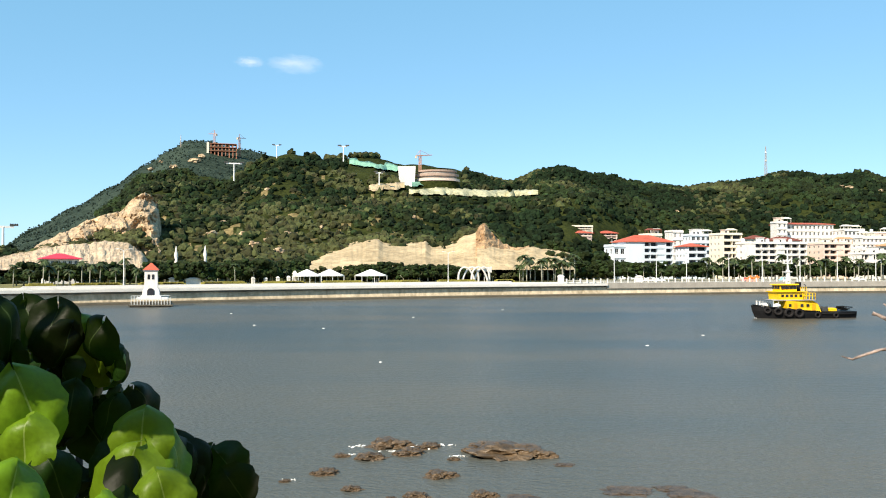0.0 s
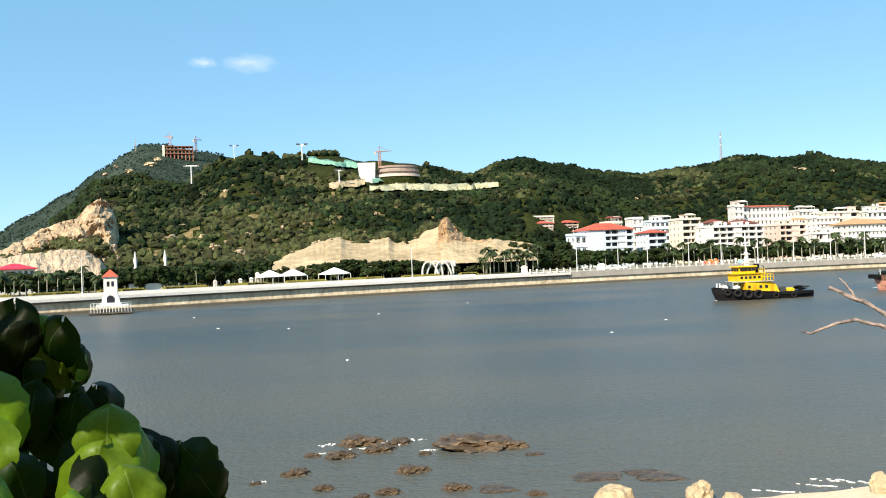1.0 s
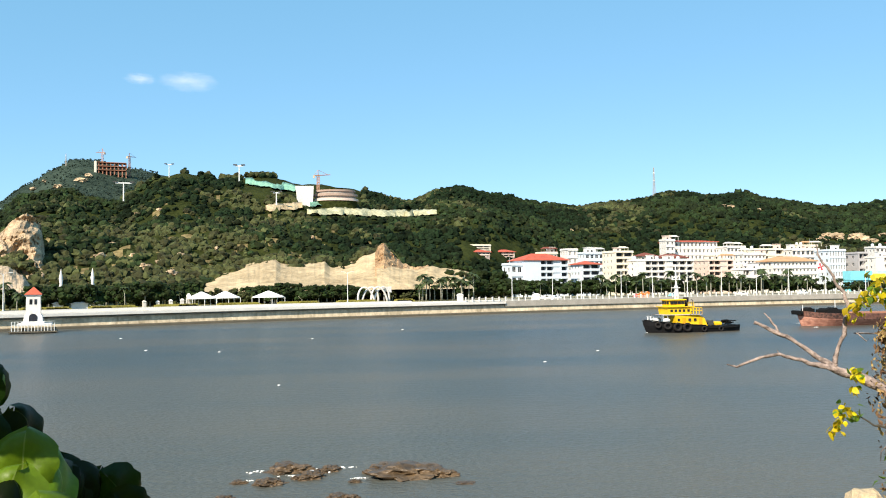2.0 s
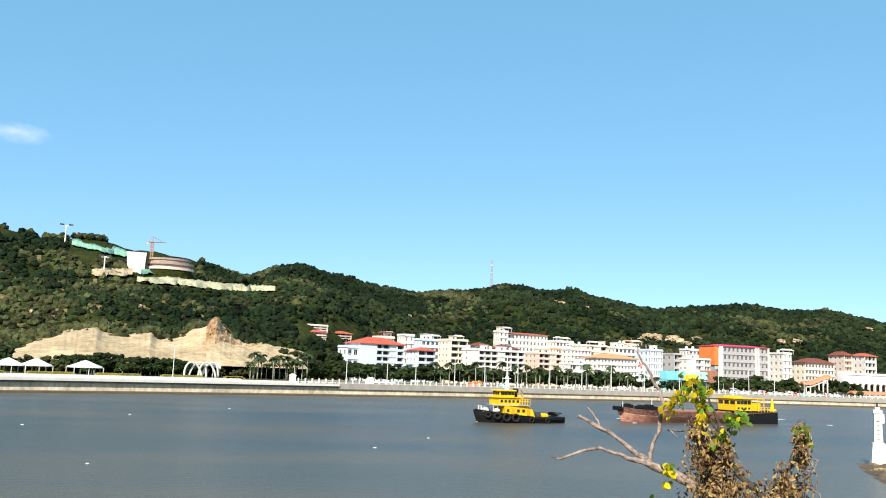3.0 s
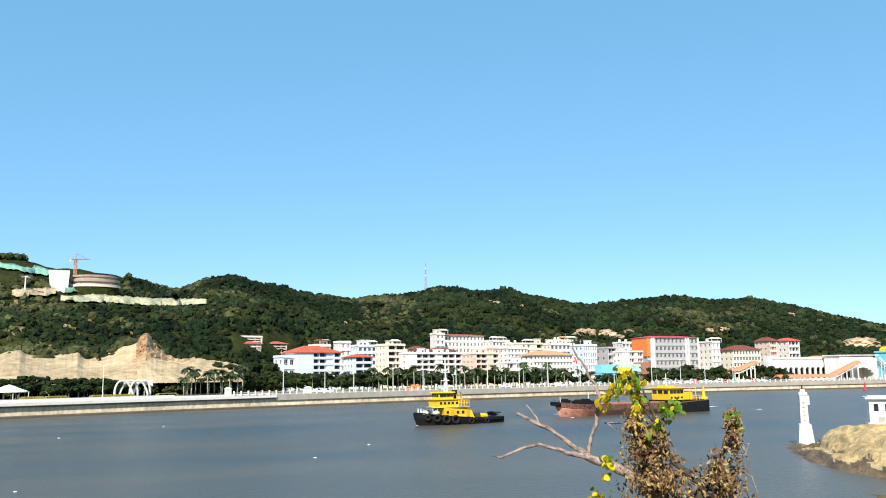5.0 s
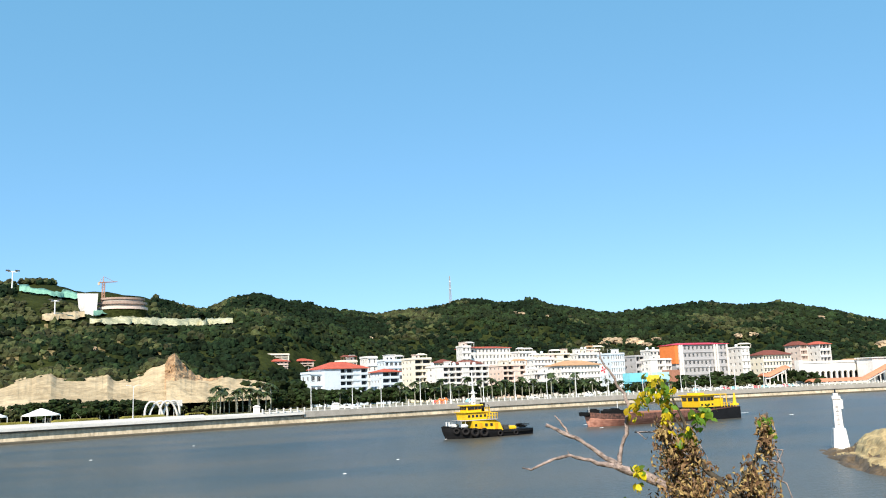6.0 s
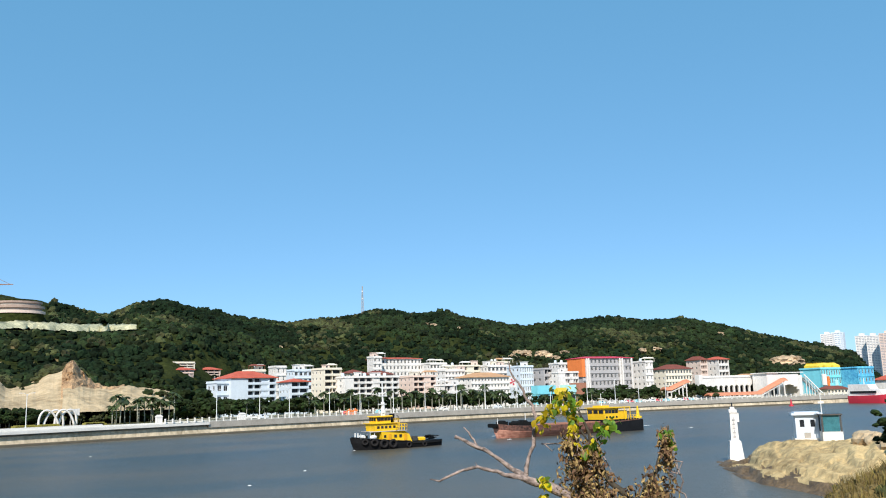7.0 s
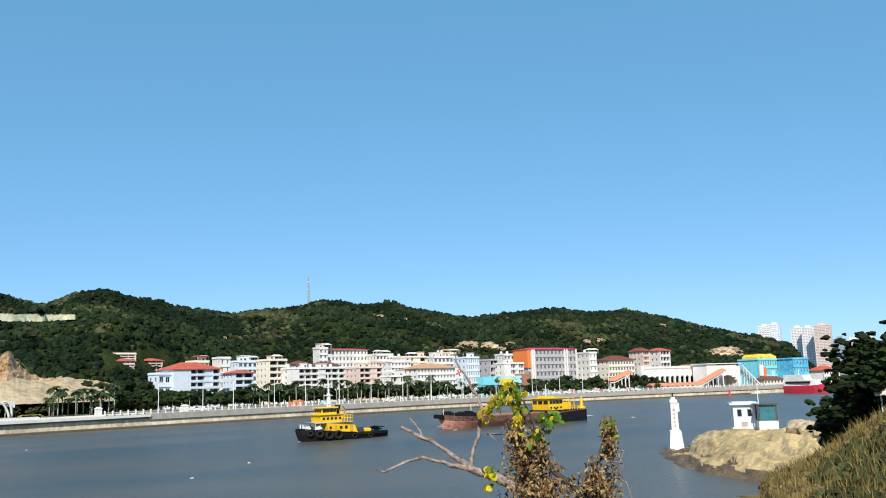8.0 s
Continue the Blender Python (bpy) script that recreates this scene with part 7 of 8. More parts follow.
def dark_tree(at, height, width, n, seed):
    rng = random.Random(seed)
    t = thing("pine_tree", "dark spreading pine on the grassy bank", "tree", at, group="bank pines")
    bm = bmesh.new()
    tube(bm, [(0, 0, -0.5), (0.2, 0, height * 0.3), (0.1, 0.2, height * 0.6), (0.3, 0.1, height * 0.9)], [0.3, 0.24, 0.16, 0.05], 8)
    limbs = []
    for k in range(9):
        a = k * 2.4
        z = height * (0.25 + 0.07 * k)
        tip = (width * 0.42 * math.cos(a), width * 0.42 * math.sin(a), z + height * 0.1)
        tube(bm, [(0.1, 0, z), (tip[0] * 0.5, tip[1] * 0.5, z + 0.4), tip], [0.12, 0.08, 0.03], 6)
        limbs.append(tip)
    part("trunk", bm, M["darkbark"], t)
    spots = []
    for _ in range(n):
        b = rng.choice(limbs)
        u = rng.uniform(0.35, 1.15)
        r = rng.uniform(0.16, 0.40)
        spots.append((b[0] * u + rng.gauss(0, 0.7), b[1] * u + rng.gauss(0, 0.7), b[2] + rng.gauss(0.1, 0.75), r, rng.uniform(0.4, 0.75)))
    part("crown", clumps("crown", spots, M["darkcrown"], "", "", seed=seed), None, t)


dark_tree(tuple(polar(58.6, 64, bank_z(58.6, 64) - 0.3)), 7.2, 9.8, 2600, 41)
dark_tree(tuple(polar(55.2, 74, 5.0)), 3.6, 4.8, 900, 42)


def bank_cover():
    rng = random.Random(4)
    spots, dark = [], []
    for _ in range(4200):
        a, d = rng.uniform(48.5, 66), rng.uniform(30, 62)
        z = bank_z(a, d)
        if z < 2.0:
            continue
        r = rng.uniform(0.12, 0.38)
        p = polar(a, d, z + r * 0.3)
        (dark if fbm(p.x / 7, p.y / 7, 5) > -0.02 else spots).append((p.x, p.y, p.z, r, rng.uniform(0.7, 1.2)))
    tagged(new("dry_shrubs", clumps("dry_shrubs", spots, M["bank"], "", "", seed=9)), "dry straw-coloured shrubs covering the bank", "shrubs", kind="stuff")
    tagged(new("green_shrubs", clumps("green_shrubs", dark, M["olive"], "", "", seed=10)), "olive shrubs among the dry grass", "shrubs", kind="stuff")
    verts, faces = [], []
    for _ in range(14000):
        a, d = rng.uniform(48.5, 66), rng.uniform(30, 61)
        z = bank_z(a, d)
        if z < 1.6:
            continue
        p = polar(a, d, z - 0.05)
        h, w, q = rng.uniform(0.4, 1.1), rng.uniform(0.02, 0.05), rng.uniform(0, math.tau)
        i = len(verts)
        e = Vector((math.cos(q), math.sin(q), 0))
        b = Vector((rng.gauss(0, 0.25), rng.gauss(0, 0.25), 0))
        verts += [p - e * w, p + e * w, p + e * w * 0.6 + b * 0.4 + Vector((0, 0, h * 0.6)), p - e * w * 0.6 + b * 0.4 + Vector((0, 0, h * 0.6)), p + b + Vector((0, 0, h))]
        faces += [(i, i + 1, i + 2, i + 3), (i + 3, i + 2, i + 4)]
    me = bpy.data.meshes.new("dry_grass")
    me.from_pydata(verts, [], faces)
    me.materials.append(M["drygrass"])
    tagged(new("dry_grass", me), "tall dry grass on the bank", "grass", kind="stuff")


M["drygrass"] = mat("dry_grass", (0.17, 0.125, 0.035), 0.9, var=0.3, scale=0.3, fine=3.0, bump=0, island=0.4)
bank_cover()
p = polar(56.6, 60, bank_z(56.6, 60) - 0.1)
sign = thing("sign_post", "small white sign on a post in the grass", "sign", tuple(p), -56)
bm = bmesh.new()
rod(bm, (0, 0, -0.2), (0, 0, 2.8), 0.05)
part("post", bm, M["steel"], sign)
bm = bmesh.new()
box(bm, -0.35, 0.6, -0.06, -0.02, 1.7, 2.8)
part("board", bm, M["white"], sign)


# ---- half-dead tree below the lookout ----
def sight(bearing, el, d):
    """A place at that bearing, elevation angle and slant distance from the lookout."""
    e = radians(el)
    return polar(bearing, d * math.cos(e), EYE + d * math.sin(e))


def leaf_mesh(name, material, length, width, cup, droop, n=6, fold=0.25, heart=0.0, vein=None):
    """A cupped leaf with a sunk midrib, its stalk at the origin, its tip along +x."""
    bm = bmesh.new()
    rows = []
    for i in range(n + 1):
        u = i / n
        if heart:
            t = 2 * u - 1
            w = width / 2 * (max(0.0, 1 - abs(t) ** (2.6 if t < 0 else 1.8))) ** 0.6 * (1 - 0.1 * t) * (1 + 0.05 * math.sin(23 * u + 20 * cup)) + 0.002
        else:
            w = width / 2 * math.sin(math.pi * (0.05 + 0.949 * u) ** 0.85) ** 0.8
        back = -heart * length * (1 - u) ** 3
        rows.append([bm.verts.new((length * u + back * abs(q), w * q, fold * abs(q) * w - cup * q * q * w - droop * length * u * u + (0.085 if heart else 0.025) * length * math.sin(7 * u + 3.4 * q + 9 * cup))) for q in (-1, -0.7, -0.35, -0.025, 0.025, 0.35, 0.7, 1)])
    for a, b in zip(rows, rows[1:]):
        for k in range(7):
            f = bm.faces.new((a[k], a[k + 1], b[k + 1], b[k]))
            f.smooth = True
            f.material_index = 1 if k == 3 and vein else 0
    bmesh.ops.remove_doubles(bm, verts=bm.verts, dist=0.0005)
    me = bpy.data.meshes.new(name)
    bm.to_mesh(me)
    bm.free()
    me.materials.append(material)
    if vein:
        me.materials.append(vein)
    return me


D = 5.0
dead = thing("half_dead_tree", "half-dead tree with bare grey limbs, dry creeper and yellowing leaves", "tree")
BOUGHS = [
    ("limb", "bark", [(37.6, -14.5, 0.060), (36.9, -10.6, 0.052), (35.8, -7.9, 0.044), (33.8, -6.43, 0.036), (32.0, -5.61, 0.032), (31.1, -5.25, 0.028)]),
    ("limb", "bark", [(31.3, -5.35, 0.024), (29.5, -4.99, 0.014), (28.2, -4.69, 0.012), (26.9, -4.93, 0.011), (25.7, -5.45, 0.009), (25.1, -5.31, 0.004)]),
    ("limb", "bark", [(31.4, -5.3, 0.024), (30.2, -4.58, 0.017), (29.0, -3.71, 0.015), (27.7, -3.07, 0.015), (26.8, -2.65, 0.011)]),
    ("twig", "bark", [(28.3, -3.35, 0.009), (27.8, -2.6, 0.008), (27.4, -2.06, 0.004)]),
    ("limb", "bark", [(31.3, -5.2, 0.020), (31.5, -4.2, 0.014), (32.0, -3.12, 0.016), (32.2, -1.67, 0.016), (32.0, -0.76, 0.013), (31.4, 0.15, 0.010), (30.7, 1.43, 0.007), (30.5, 2.18, 0.003)]),
    ("limb", "darkbark", [(37.6, -13.0, 0.045), (38.3, -6.95, 0.030), (36.8, -5.81, 0.022), (35.9, -4.27, 0.019), (35.6, -2.69, 0.014), (35.0, -1.2, 0.006)]),
    ("limb", "darkbark", [(38.2, -8.2, 0.030), (39.0, -6.0, 0.022), (39.7, -5.02, 0.018), (40.4, -3.11, 0.010), (40.6, -2.3, 0.004)]),
    ("twig", "darkbark", [(34.9, -8.9, 0.008), (33.4, -8.7, 0.007), (32.2, -7.9, 0.003)]),
    ("twig", "darkbark", [(35.5, -3.2, 0.008), (34.6, -1.6, 0.006), (34.2, -0.2, 0.003)]),
    ("twig", "darkbark", [(35.7, -3.6, 0.007), (36.5, -2.7, 0.005), (37.2, -2.2, 0.003)]),
    ("twig", "bark", [(32.1, -1.9, 0.006), (33.0, -1.6, 0.004), (33.8, -0.9, 0.002)]),
    ("twig", "bark", [(30.4, -4.85, 0.005), (30.35, -4.5, 0.002)]),
    ("twig", "bark", [(28.3, -4.7, 0.004), (28.1, -4.35, 0.002)]),
]
for name, key, pts in BOUGHS:
    bm = bmesh.new()
    fine, rad = [], []
    for (a0, e0, r0), (a1, e1, r1) in zip(pts, pts[1:]):
        for k in range(4):
            u = k / 4
            wob = Vector((fbm(a0 + u, e0, 1), fbm(a0 + u, e0, 5), fbm(a0 + u, e0, 9))) * 0.012
            fine.append(sight(a0 + (a1 - a0) * u, e0 + (e1 - e0) * u, D) + wob)
            rad.append(0.72 * (r0 + (r1 - r0) * u) * (1 + 0.22 * fbm(a0 * 3 + u * 4, e0, 3)))
    fine.append(sight(pts[-1][0], pts[-1][1], D))
    rad.append(pts[-1][2])
    tube(bm, fine, rad, 8)
    part(name, bm, M[key], dead)
# the trunk goes down to the bank
g = polar(38.5, 4.9, bank_z(38.5, 4.9) - 0.2)
bm = bmesh.new()
tube(bm, [g, g + Vector((-0.02, 0, 0.35)), sight(37.7, -12.5, D)], [0.11, 0.085, 0.06], 9)
part("trunk", bm, M["darkbark"], dead)

rng = random.Random(12)
M["dryleaf"] = mat("dry_creeper_leaves", (0.065, 0.034, 0.014), 0.8, var=0.4, scale=20, fine=90, bump=0.1, island=0.7, hue=(0.30, 0.19, 0.085))
M["vineleaf"] = leafy("yellowing_leaf", (0.55, 0.43, 0.015), (0.75, 0.58, 0.02), 0.5, rnd=0.35)
M["greenleaf"] = leafy("green_leaf", (0.11, 0.20, 0.02), (0.25, 0.40, 0.03), 0.45, rnd=0.35)
verts, faces = [], []
BLOBS = ((34.9, -4.9, 1.2, 2.0, 520), (35.6, -6.9, 2.0, 1.5, 620), (36.6, -9.2, 2.4, 2.0, 700), (37.0, -12.0, 2.6, 2.2, 700), (39.5, -6.6, 1.2, 1.4, 420), (39.9, -8.8, 1.6, 1.6, 420), (40.35, -3.9, 0.5, 1.4, 260), (34.3, -3.4, 0.7, 0.9, 130), (36.0, -4.6, 0.5, 1.2, 120), (40.2, -11.5, 1.8, 2.0, 420))
for a, e, ra, re, n in BLOBS:
    for _ in range(int(n * 2.3)):
        q0, r0 = rng.uniform(0, math.tau), min(1.25, abs(rng.gauss(0, 0.6)))
        u, v = r0 * math.cos(q0), r0 * math.sin(q0)
        p = sight(a + ra * u, e + re * v, D + rng.gauss(0, 0.10))
        s = rng.uniform(0.007, 0.016)
        q = Euler((rng.uniform(0, 6.3), rng.uniform(0, 6.3), rng.uniform(0, 6.3))).to_matrix()
        i = len(verts)
        for c in ((-1.3, 0, 0), (-0.3, 0.7, 0.25), (1.3, 0, 0), (-0.3, -0.7, 0.25), (0, 0, -0.1)):
            verts.append(p + q @ (Vector(c) * s))
        faces += [(i, i + 4, i + 1), (i + 1, i + 4, i + 2), (i + 2, i + 4, i + 3), (i + 3, i + 4, i)]
me = bpy.data.meshes.new("dry_creeper")
me.from_pydata(verts, [], faces)
me.materials.append(M["dryleaf"])
tagged(part("dry_creeper", me, None, dead, "tangle of dry brown creeper leaves"), kind="stuff")
# creeper stems
bm = bmesh.new()
for _ in range(60):
    a, e, ra, re, n = BLOBS[rng.randrange(len(BLOBS))]
    p = sight(a + ra * rng.gauss(0, 0.45), e + re * rng.gauss(0, 0.4), D + rng.gauss(0, 0.08))
    pts = [p]
    for _ in range(4):
        pts.append(pts[-1] + Vector((rng.gauss(0, 0.03), rng.gauss(0, 0.03), rng.uniform(-0.09, 0.02))))
    tube(bm, pts, [0.004, 0.004, 0.003, 0.003, 0.002], 4)
tagged(part("creeper_stem", bm, M["bark"], dead), kind="stuff")

small = [leaf_mesh("leaf", M["vineleaf"], 0.055, 0.042, 0.2, 0.25), leaf_mesh("leaf", M["vineleaf"], 0.045, 0.036, 0.1, 0.4), leaf_mesh("leaf", M["greenleaf"], 0.055, 0.042, 0.2, 0.3)]
CLUSTERS = ((33.7, -0.74, 0.5, 16, 2), (34.7, -0.75, 0.55, 20, 2), (32.7, -1.6, 0.45, 14, 0), (33.2, -1.2, 0.5, 14, 0), (34.1, 0.1, 0.4, 10, 0), (36.4, -2.5, 0.45, 14, 2), (37.0, -2.2, 0.4, 12, 2), (34.5, -2.4, 0.4, 13, 0), (34.6, -1.7, 0.4, 10, 0), (34.3, -3.2, 0.3, 7, 0),
            (35.9, -3.5, 0.45, 14, 2), (35.3, -3.9, 0.35, 9, 0), (40.5, -2.7, 0.3, 10, 2), (40.6, -3.4, 0.3, 8, 2), (32.6, -5.6, 0.4, 12, 0), (32.4, -6.6, 0.3, 8, 0), (31.7, -7.9, 0.5, 15, 0), (32.5, -8.0, 0.4, 8, 2), (31.4, -9.0, 0.35, 9, 0), (35.3, -10.7, 0.7, 12, 2), (34.3, -12.0, 0.7, 14, 2), (41.2, -9.6, 0.6, 8, 2))
for a, e, r, n, kind in CLUSTERS:
    for k in range(int(n * 1.6)):
        p = sight(a + rng.gauss(0, r * 0.6), e + rng.gauss(0, r * 0.6), D - 0.04 + rng.gauss(0, 0.06))
        ob = part("leaf", small[kind if rng.random() < 0.65 else rng.randrange(3)], None, dead)
        ob.matrix_local = pose(*p, rng.gauss(0, 40), rng.uniform(0, 70), rng.uniform(0, 360)) @ Matrix.Scale(rng.uniform(0.5, 0.95), 4)

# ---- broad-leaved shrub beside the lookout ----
# one leaf in two materials: a dark shaded copy and a bright sunlit copy
M["bigleaf"] = leafy("glossy_shaded_leaf", (0.009, 0.021, 0.003), (0.05, 0.09, 0.005), 0.45, var=0.4, rnd=0.6, scale=22, spec=0.12)
M["sunlitleaf"] = leafy("sunlit_leaf", (0.115, 0.215, 0.012), (0.30, 0.46, 0.02), 0.42, var=0.3, rnd=0.25, scale=18, spec=0.25)
M["vein"] = leafy("sunlit_leaf_vein", (0.22, 0.33, 0.07), (0.5, 0.65, 0.1), 0.5)
M["shadedvein"] = leafy("shaded_leaf_vein", (0.03, 0.055, 0.012), (0.10, 0.15, 0.02), 0.5)
shrub = thing("broadleaf_shrub", "lush shrub of large glossy heart-shaped green leaves", "shrub")
big = [leaf_mesh("leaf", M["bigleaf"], 0.118, 0.118, c, dr, 14, f, 0.2, M["shadedvein"]) for c, dr, f in ((0.75, 0.7, 0.3), (1.15, 1.0, 0.4), (0.5, 0.55, 0.5), (1.0, 0.8, 0.6))]
sunlit = [leaf_mesh("leaf", M["sunlitleaf"], 0.122, 0.122, c, dr, 14, f, 0.2, M["vein"]) for c, dr, f in ((0.75, 0.7, 0.3), (0.95, 0.9, 0.4), (0.5, 0.55, 0.5), (0.8, 0.8, 0.6))]
rng = random.Random(77)
TOP = [(-40, 0.5), (-31, -0.4), (-27.5, -0.9), (-24.4, -1.7), (-21.5, -3.0), (-19.9, -4.6), (-19.5, -6.9), (-17.7, -7.2), (-17.3, -8.9), (-14.3, -10.7), (-12.8, -11.2), (-11.7, -13.3), (-11.5, -17)]


def set_leaf(a, e, d, face, tipdir, roll, scale, mesh):
    """A leaf whose blade centre lies there: face is the way its upper side looks, tipdir where its tip points."""
    z = face.normalized()
    x = (tipdir - z * tipdir.dot(z)).normalized()
    y = z.cross(x)
    m = Matrix((x, y, z)).transposed().to_4x4()
    c = sight(a, e, d) - x * 0.07 * scale
    ob = part("leaf", mesh, None, shrub)
    ob.matrix_local = Matrix.Translation(c) @ m @ Matrix.Rotation(radians(roll), 4, "X") @ Matrix.Scale(scale, 4)


def toward(a, e):
    return -sight(a, e, 1.0) + Vector((0, 0, EYE))


# front leaves that get the sunlit copy of the leaf colour
SUNLIT = {(-26.6, -10.6), (-22.6, -4.1), (-25.9, -7.7), (-19.6, -10.4), (-21.2, -4.4), (-17.2, -10.9), (-21.3, -13.0), (-26.6, -13.4), (-17.9, -14.2), (-23.2, -15.0), (-20.5, -5.3)}
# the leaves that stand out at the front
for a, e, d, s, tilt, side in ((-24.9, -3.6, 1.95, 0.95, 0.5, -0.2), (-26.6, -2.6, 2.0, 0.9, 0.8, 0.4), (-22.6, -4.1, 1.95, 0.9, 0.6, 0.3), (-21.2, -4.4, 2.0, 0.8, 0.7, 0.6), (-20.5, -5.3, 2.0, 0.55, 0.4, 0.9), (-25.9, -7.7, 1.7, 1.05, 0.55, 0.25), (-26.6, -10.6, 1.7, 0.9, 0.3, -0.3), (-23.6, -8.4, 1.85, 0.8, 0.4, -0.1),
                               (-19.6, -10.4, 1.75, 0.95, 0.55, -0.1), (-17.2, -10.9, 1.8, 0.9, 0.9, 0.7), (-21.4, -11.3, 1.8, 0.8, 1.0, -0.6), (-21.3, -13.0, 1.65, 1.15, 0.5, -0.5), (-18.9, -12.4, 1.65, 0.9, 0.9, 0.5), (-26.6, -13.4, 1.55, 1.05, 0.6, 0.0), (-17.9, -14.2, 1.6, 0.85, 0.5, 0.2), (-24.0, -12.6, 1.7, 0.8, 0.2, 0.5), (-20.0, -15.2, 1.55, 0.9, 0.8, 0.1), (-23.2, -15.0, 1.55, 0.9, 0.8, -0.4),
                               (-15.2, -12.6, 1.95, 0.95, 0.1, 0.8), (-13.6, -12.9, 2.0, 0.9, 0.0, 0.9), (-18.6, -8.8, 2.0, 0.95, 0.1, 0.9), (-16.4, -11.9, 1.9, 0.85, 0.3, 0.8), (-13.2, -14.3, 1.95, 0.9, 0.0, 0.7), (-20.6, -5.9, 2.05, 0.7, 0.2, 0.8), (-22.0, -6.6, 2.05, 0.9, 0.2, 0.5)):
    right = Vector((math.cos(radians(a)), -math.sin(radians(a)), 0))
    set_leaf(a, e, d, toward(a, e) * (1 - tilt * 0.4) + Vector((0, 0, tilt)) + right * side * 0.5, Vector((0, 0, -1)) + right * side * 1.1 + toward(a, e) * 0.3, rng.uniform(-22, 22), s, (sunlit if (a, e) in SUNLIT else big)[rng.randrange(4)])
# smaller leaves between them
n = 0
while n < 190:
    a, e = rng.uniform(-38, -12.4), rng.uniform(-24, -1)
    if e > curve(TOP, a) - 1.0 or curve(TOP, a + 1.8) < e + 0.6:
        continue
    n += 1
    right = Vector((math.cos(radians(a)), -math.sin(radians(a)), 0))
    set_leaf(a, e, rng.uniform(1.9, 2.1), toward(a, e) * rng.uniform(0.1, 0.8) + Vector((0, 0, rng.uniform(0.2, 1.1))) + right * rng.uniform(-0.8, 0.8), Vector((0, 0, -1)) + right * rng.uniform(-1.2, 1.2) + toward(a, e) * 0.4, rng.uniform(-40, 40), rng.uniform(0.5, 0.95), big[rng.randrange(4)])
# the mass behind them
n = 0
while n < 380:
    a, e = rng.uniform(-42, -12.4), rng.uniform(-26, -1)
    d = rng.uniform(1.95, 2.6)
    if e > curve(TOP, a) - 1.6 or curve(TOP, a + 2.2) < e + 1.0:
        continue
    n += 1
    right = Vector((math.cos(radians(a)), -math.sin(radians(a)), 0))
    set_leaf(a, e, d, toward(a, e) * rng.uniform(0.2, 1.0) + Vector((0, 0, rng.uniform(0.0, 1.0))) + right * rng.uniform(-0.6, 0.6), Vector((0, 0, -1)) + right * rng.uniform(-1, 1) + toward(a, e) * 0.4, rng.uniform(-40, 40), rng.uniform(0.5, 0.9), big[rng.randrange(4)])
# unseen crown added above and behind the lookout's left shoulder, to shade the shrub
way = Vector((math.sin(sb) * math.cos(sh), math.cos(sb) * math.cos(sh), math.sin(sh)))
# front leaves to which the added crown leaves a path for the sun
GAPS = [sight(*q) for q in ((-24.9, -3.6, 1.95), (-26.6, -2.6, 2.0), (-22.6, -4.1, 1.95), (-25.9, -7.7, 1.7), (-26.6, -10.6, 1.7), (-19.6, -10.4, 1.75), (-21.3, -13.0, 1.65), (-26.6, -13.4, 1.55), (-17.9, -14.2, 1.6), (-23.2, -15.0, 1.55))]
n = 0
while n < 1700:
    a, e = rng.uniform(-58, -9), rng.uniform(-22, 8)
    n += 1
    p = sight(a, e, 1.85)
    t = rng.uniform(0.5, 0.9)
    while t < 2.6:
        c = p + way * t
        if math.degrees(math.atan2(c.x, c.y)) < -35 or c.y < 0:
            break
        t += 0.1
    rel = c - Vector((0, 0, EYE))
    if rel.length < 0.6 or any(((c - q) - way * (c - q).dot(way)).length < 0.105 for q in GAPS):
        continue
    set_leaf(math.degrees(math.atan2(rel.x, rel.y)), math.degrees(math.asin(rel.z / rel.length)), rel.length, way + Vector((rng.uniform(-0.7, 0.7), rng.uniform(-0.7, 0.7), 0.3)), Vector((rng.uniform(-1, 1), rng.uniform(-1, 1), -0.8)), 0, rng.uniform(0.8, 1.1), big[rng.randrange(4)])
for k in range(9):
    a = -38 + 3 * k
    g = polar(a - 6, 1.9, bank_z(a - 6, 1.9) - 0.1)
    tip = sight(a, curve(TOP, a) - 3.5, 2.35)
    bm = bmesh.new()
    tube(bm, [g, g * 0.5 + tip * 0.5 + Vector((0.05, 0.1, 0.05)), tip], [0.025, 0.017, 0.006], 6)
    part("stem", bm, M["darkbark"], shrub)
# unseen stems added to carry that crown
for k in range(6):
    a = -92 + 9 * k
    g = polar(a, 1.9, bank_z(a, 1.9) - 0.1)
    bm = bmesh.new()
    tube(bm, [g, polar(a + 3, 1.9, EYE - 0.4), sight(a + 5, 22, 1.8)], [0.045, 0.03, 0.01], 7)
    part("stem", bm, M["darkbark"], shrub)

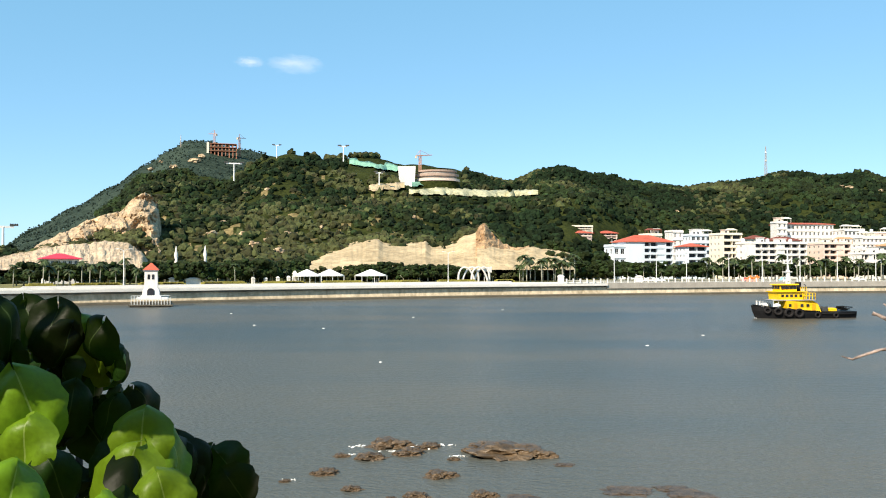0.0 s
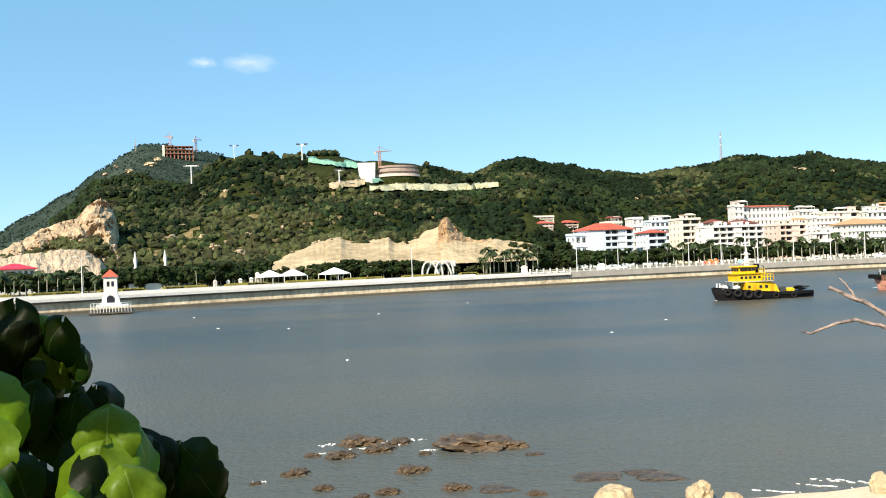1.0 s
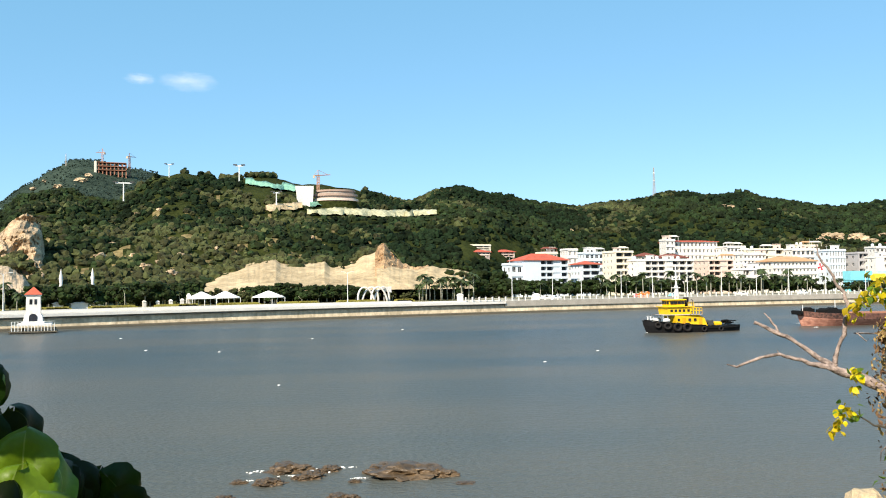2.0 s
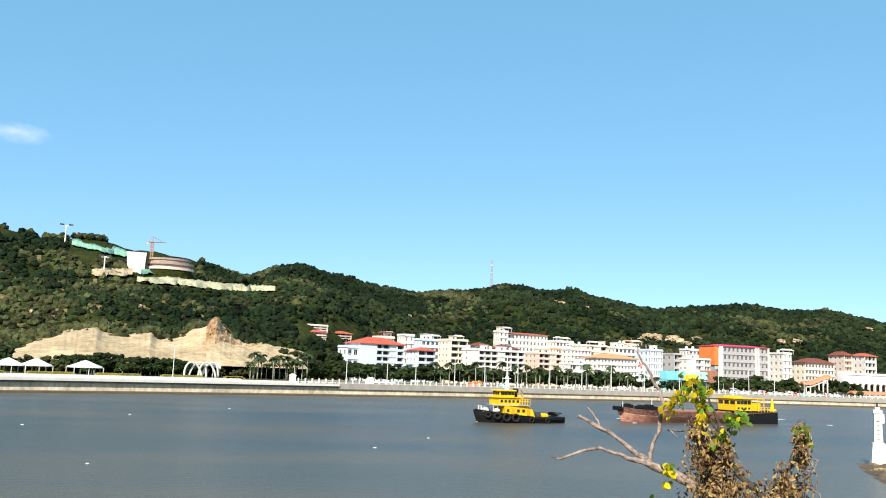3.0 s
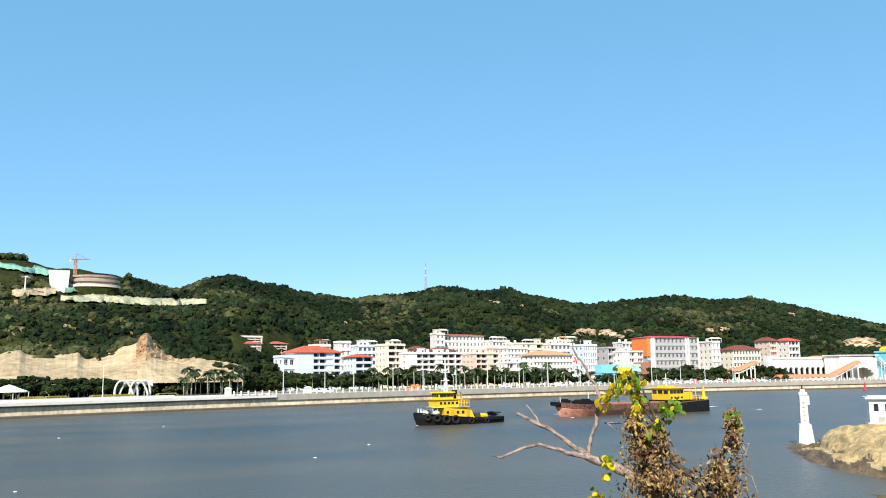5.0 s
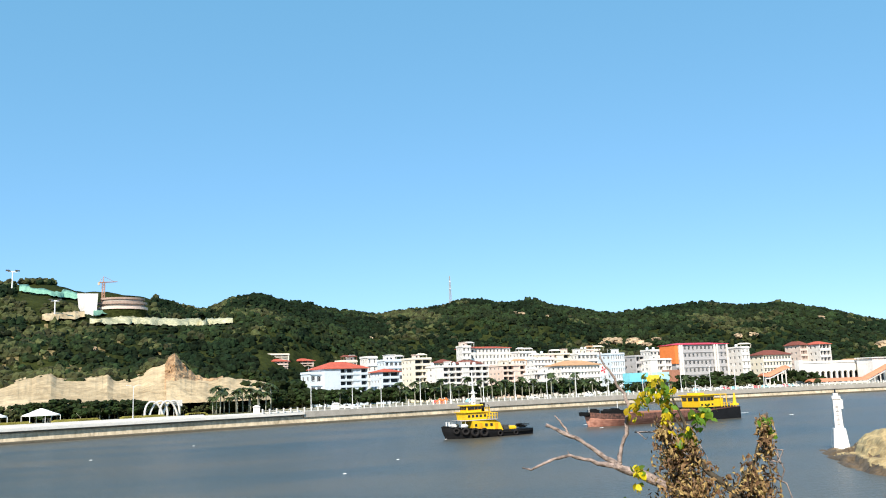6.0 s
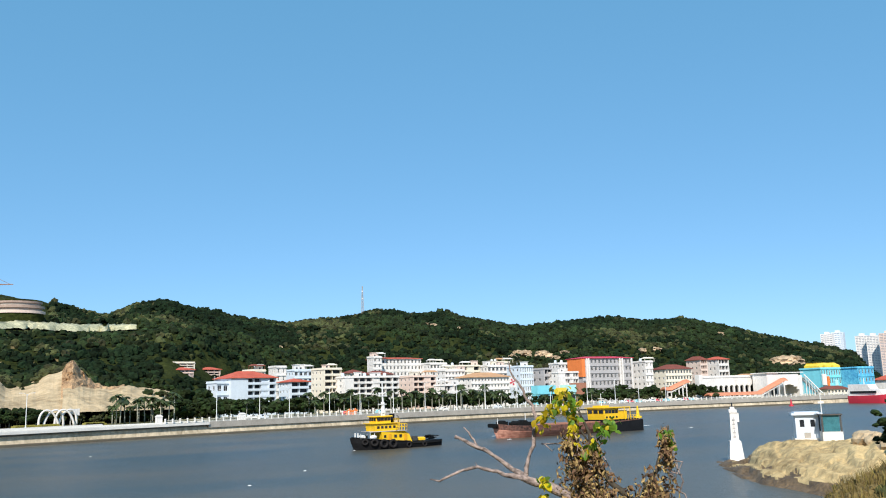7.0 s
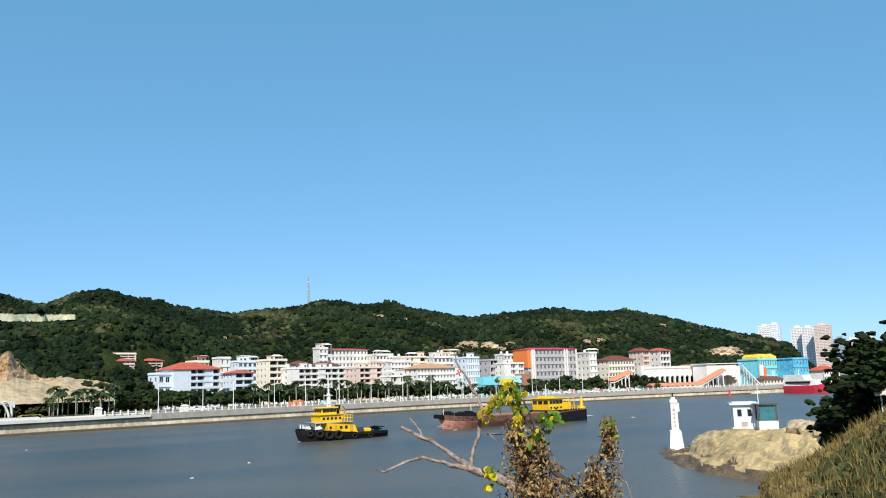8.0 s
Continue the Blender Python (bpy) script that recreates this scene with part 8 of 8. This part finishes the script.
# ---- a wisp of cloud ----
def cloud(bearing, el, d, w, h, seed):
    m = bpy.data.materials.new("thin_cloud")
    m.use_nodes = True
    nt, n = m.node_tree, m.node_tree.nodes
    n.remove(n["Principled BSDF"])
    df, tp, mx = n.new("ShaderNodeBsdfDiffuse"), n.new("ShaderNodeBsdfTransparent"), n.new("ShaderNodeMixShader")
    df.inputs["Color"].default_value = (0.9, 0.86, 0.86, 1)
    tc, ns, gr, mp = n.new("ShaderNodeTexCoord"), n.new("ShaderNodeTexNoise"), n.new("ShaderNodeTexGradient"), n.new("ShaderNodeMapping")
    gr.gradient_type = "SPHERICAL"
    mp.inputs["Location"].default_value, mp.inputs["Scale"].default_value = (-1, 0, -1), (2, 0, 2)
    ns.inputs["Scale"].default_value, ns.inputs["Detail"].default_value = 5.0 + seed, 8
    nt.links.new(tc.outputs["Generated"], mp.inputs["Vector"])
    nt.links.new(mp.outputs["Vector"], gr.inputs["Vector"])
    nt.links.new(tc.outputs["Generated"], ns.inputs["Vector"])
    mu = n.new("ShaderNodeMath")
    mu.operation = "MULTIPLY"
    nt.links.new(gr.outputs["Fac"], mu.inputs[0])
    nt.links.new(ns.outputs["Fac"], mu.inputs[1])
    rp = n.new("ShaderNodeMapRange")
    rp.inputs["From Min"].default_value, rp.inputs["From Max"].default_value, rp.inputs["To Max"].default_value = 0.17, 0.60, 0.20
    nt.links.new(mu.outputs[0], rp.inputs["Value"])
    nt.links.new(rp.outputs["Result"], mx.inputs["Fac"])
    nt.links.new(tp.outputs[0], mx.inputs[1])
    nt.links.new(df.outputs[0], mx.inputs[2])
    nt.links.new(mx.outputs[0], n["Material Output"].inputs["Surface"])
    bm = bmesh.new()
    bmesh.ops.create_uvsphere(bm, u_segments=24, v_segments=12, radius=1)
    for v in bm.verts:
        v.co.x, v.co.y, v.co.z = v.co.x * w, v.co.y * 4, v.co.z * h
    p = polar(bearing, d, rise(el, d))
    o = solid("cloud", bm, m, "faint pinkish white wisp of cloud", "cloud", tuple(p), -bearing, group="clouds")
    o.visible_shadow = False


cloud(-9.9, 13.2, 4000, 190, 75, 0.0)
cloud(-12.9, 13.2, 4000, 110, 40, 1.5)
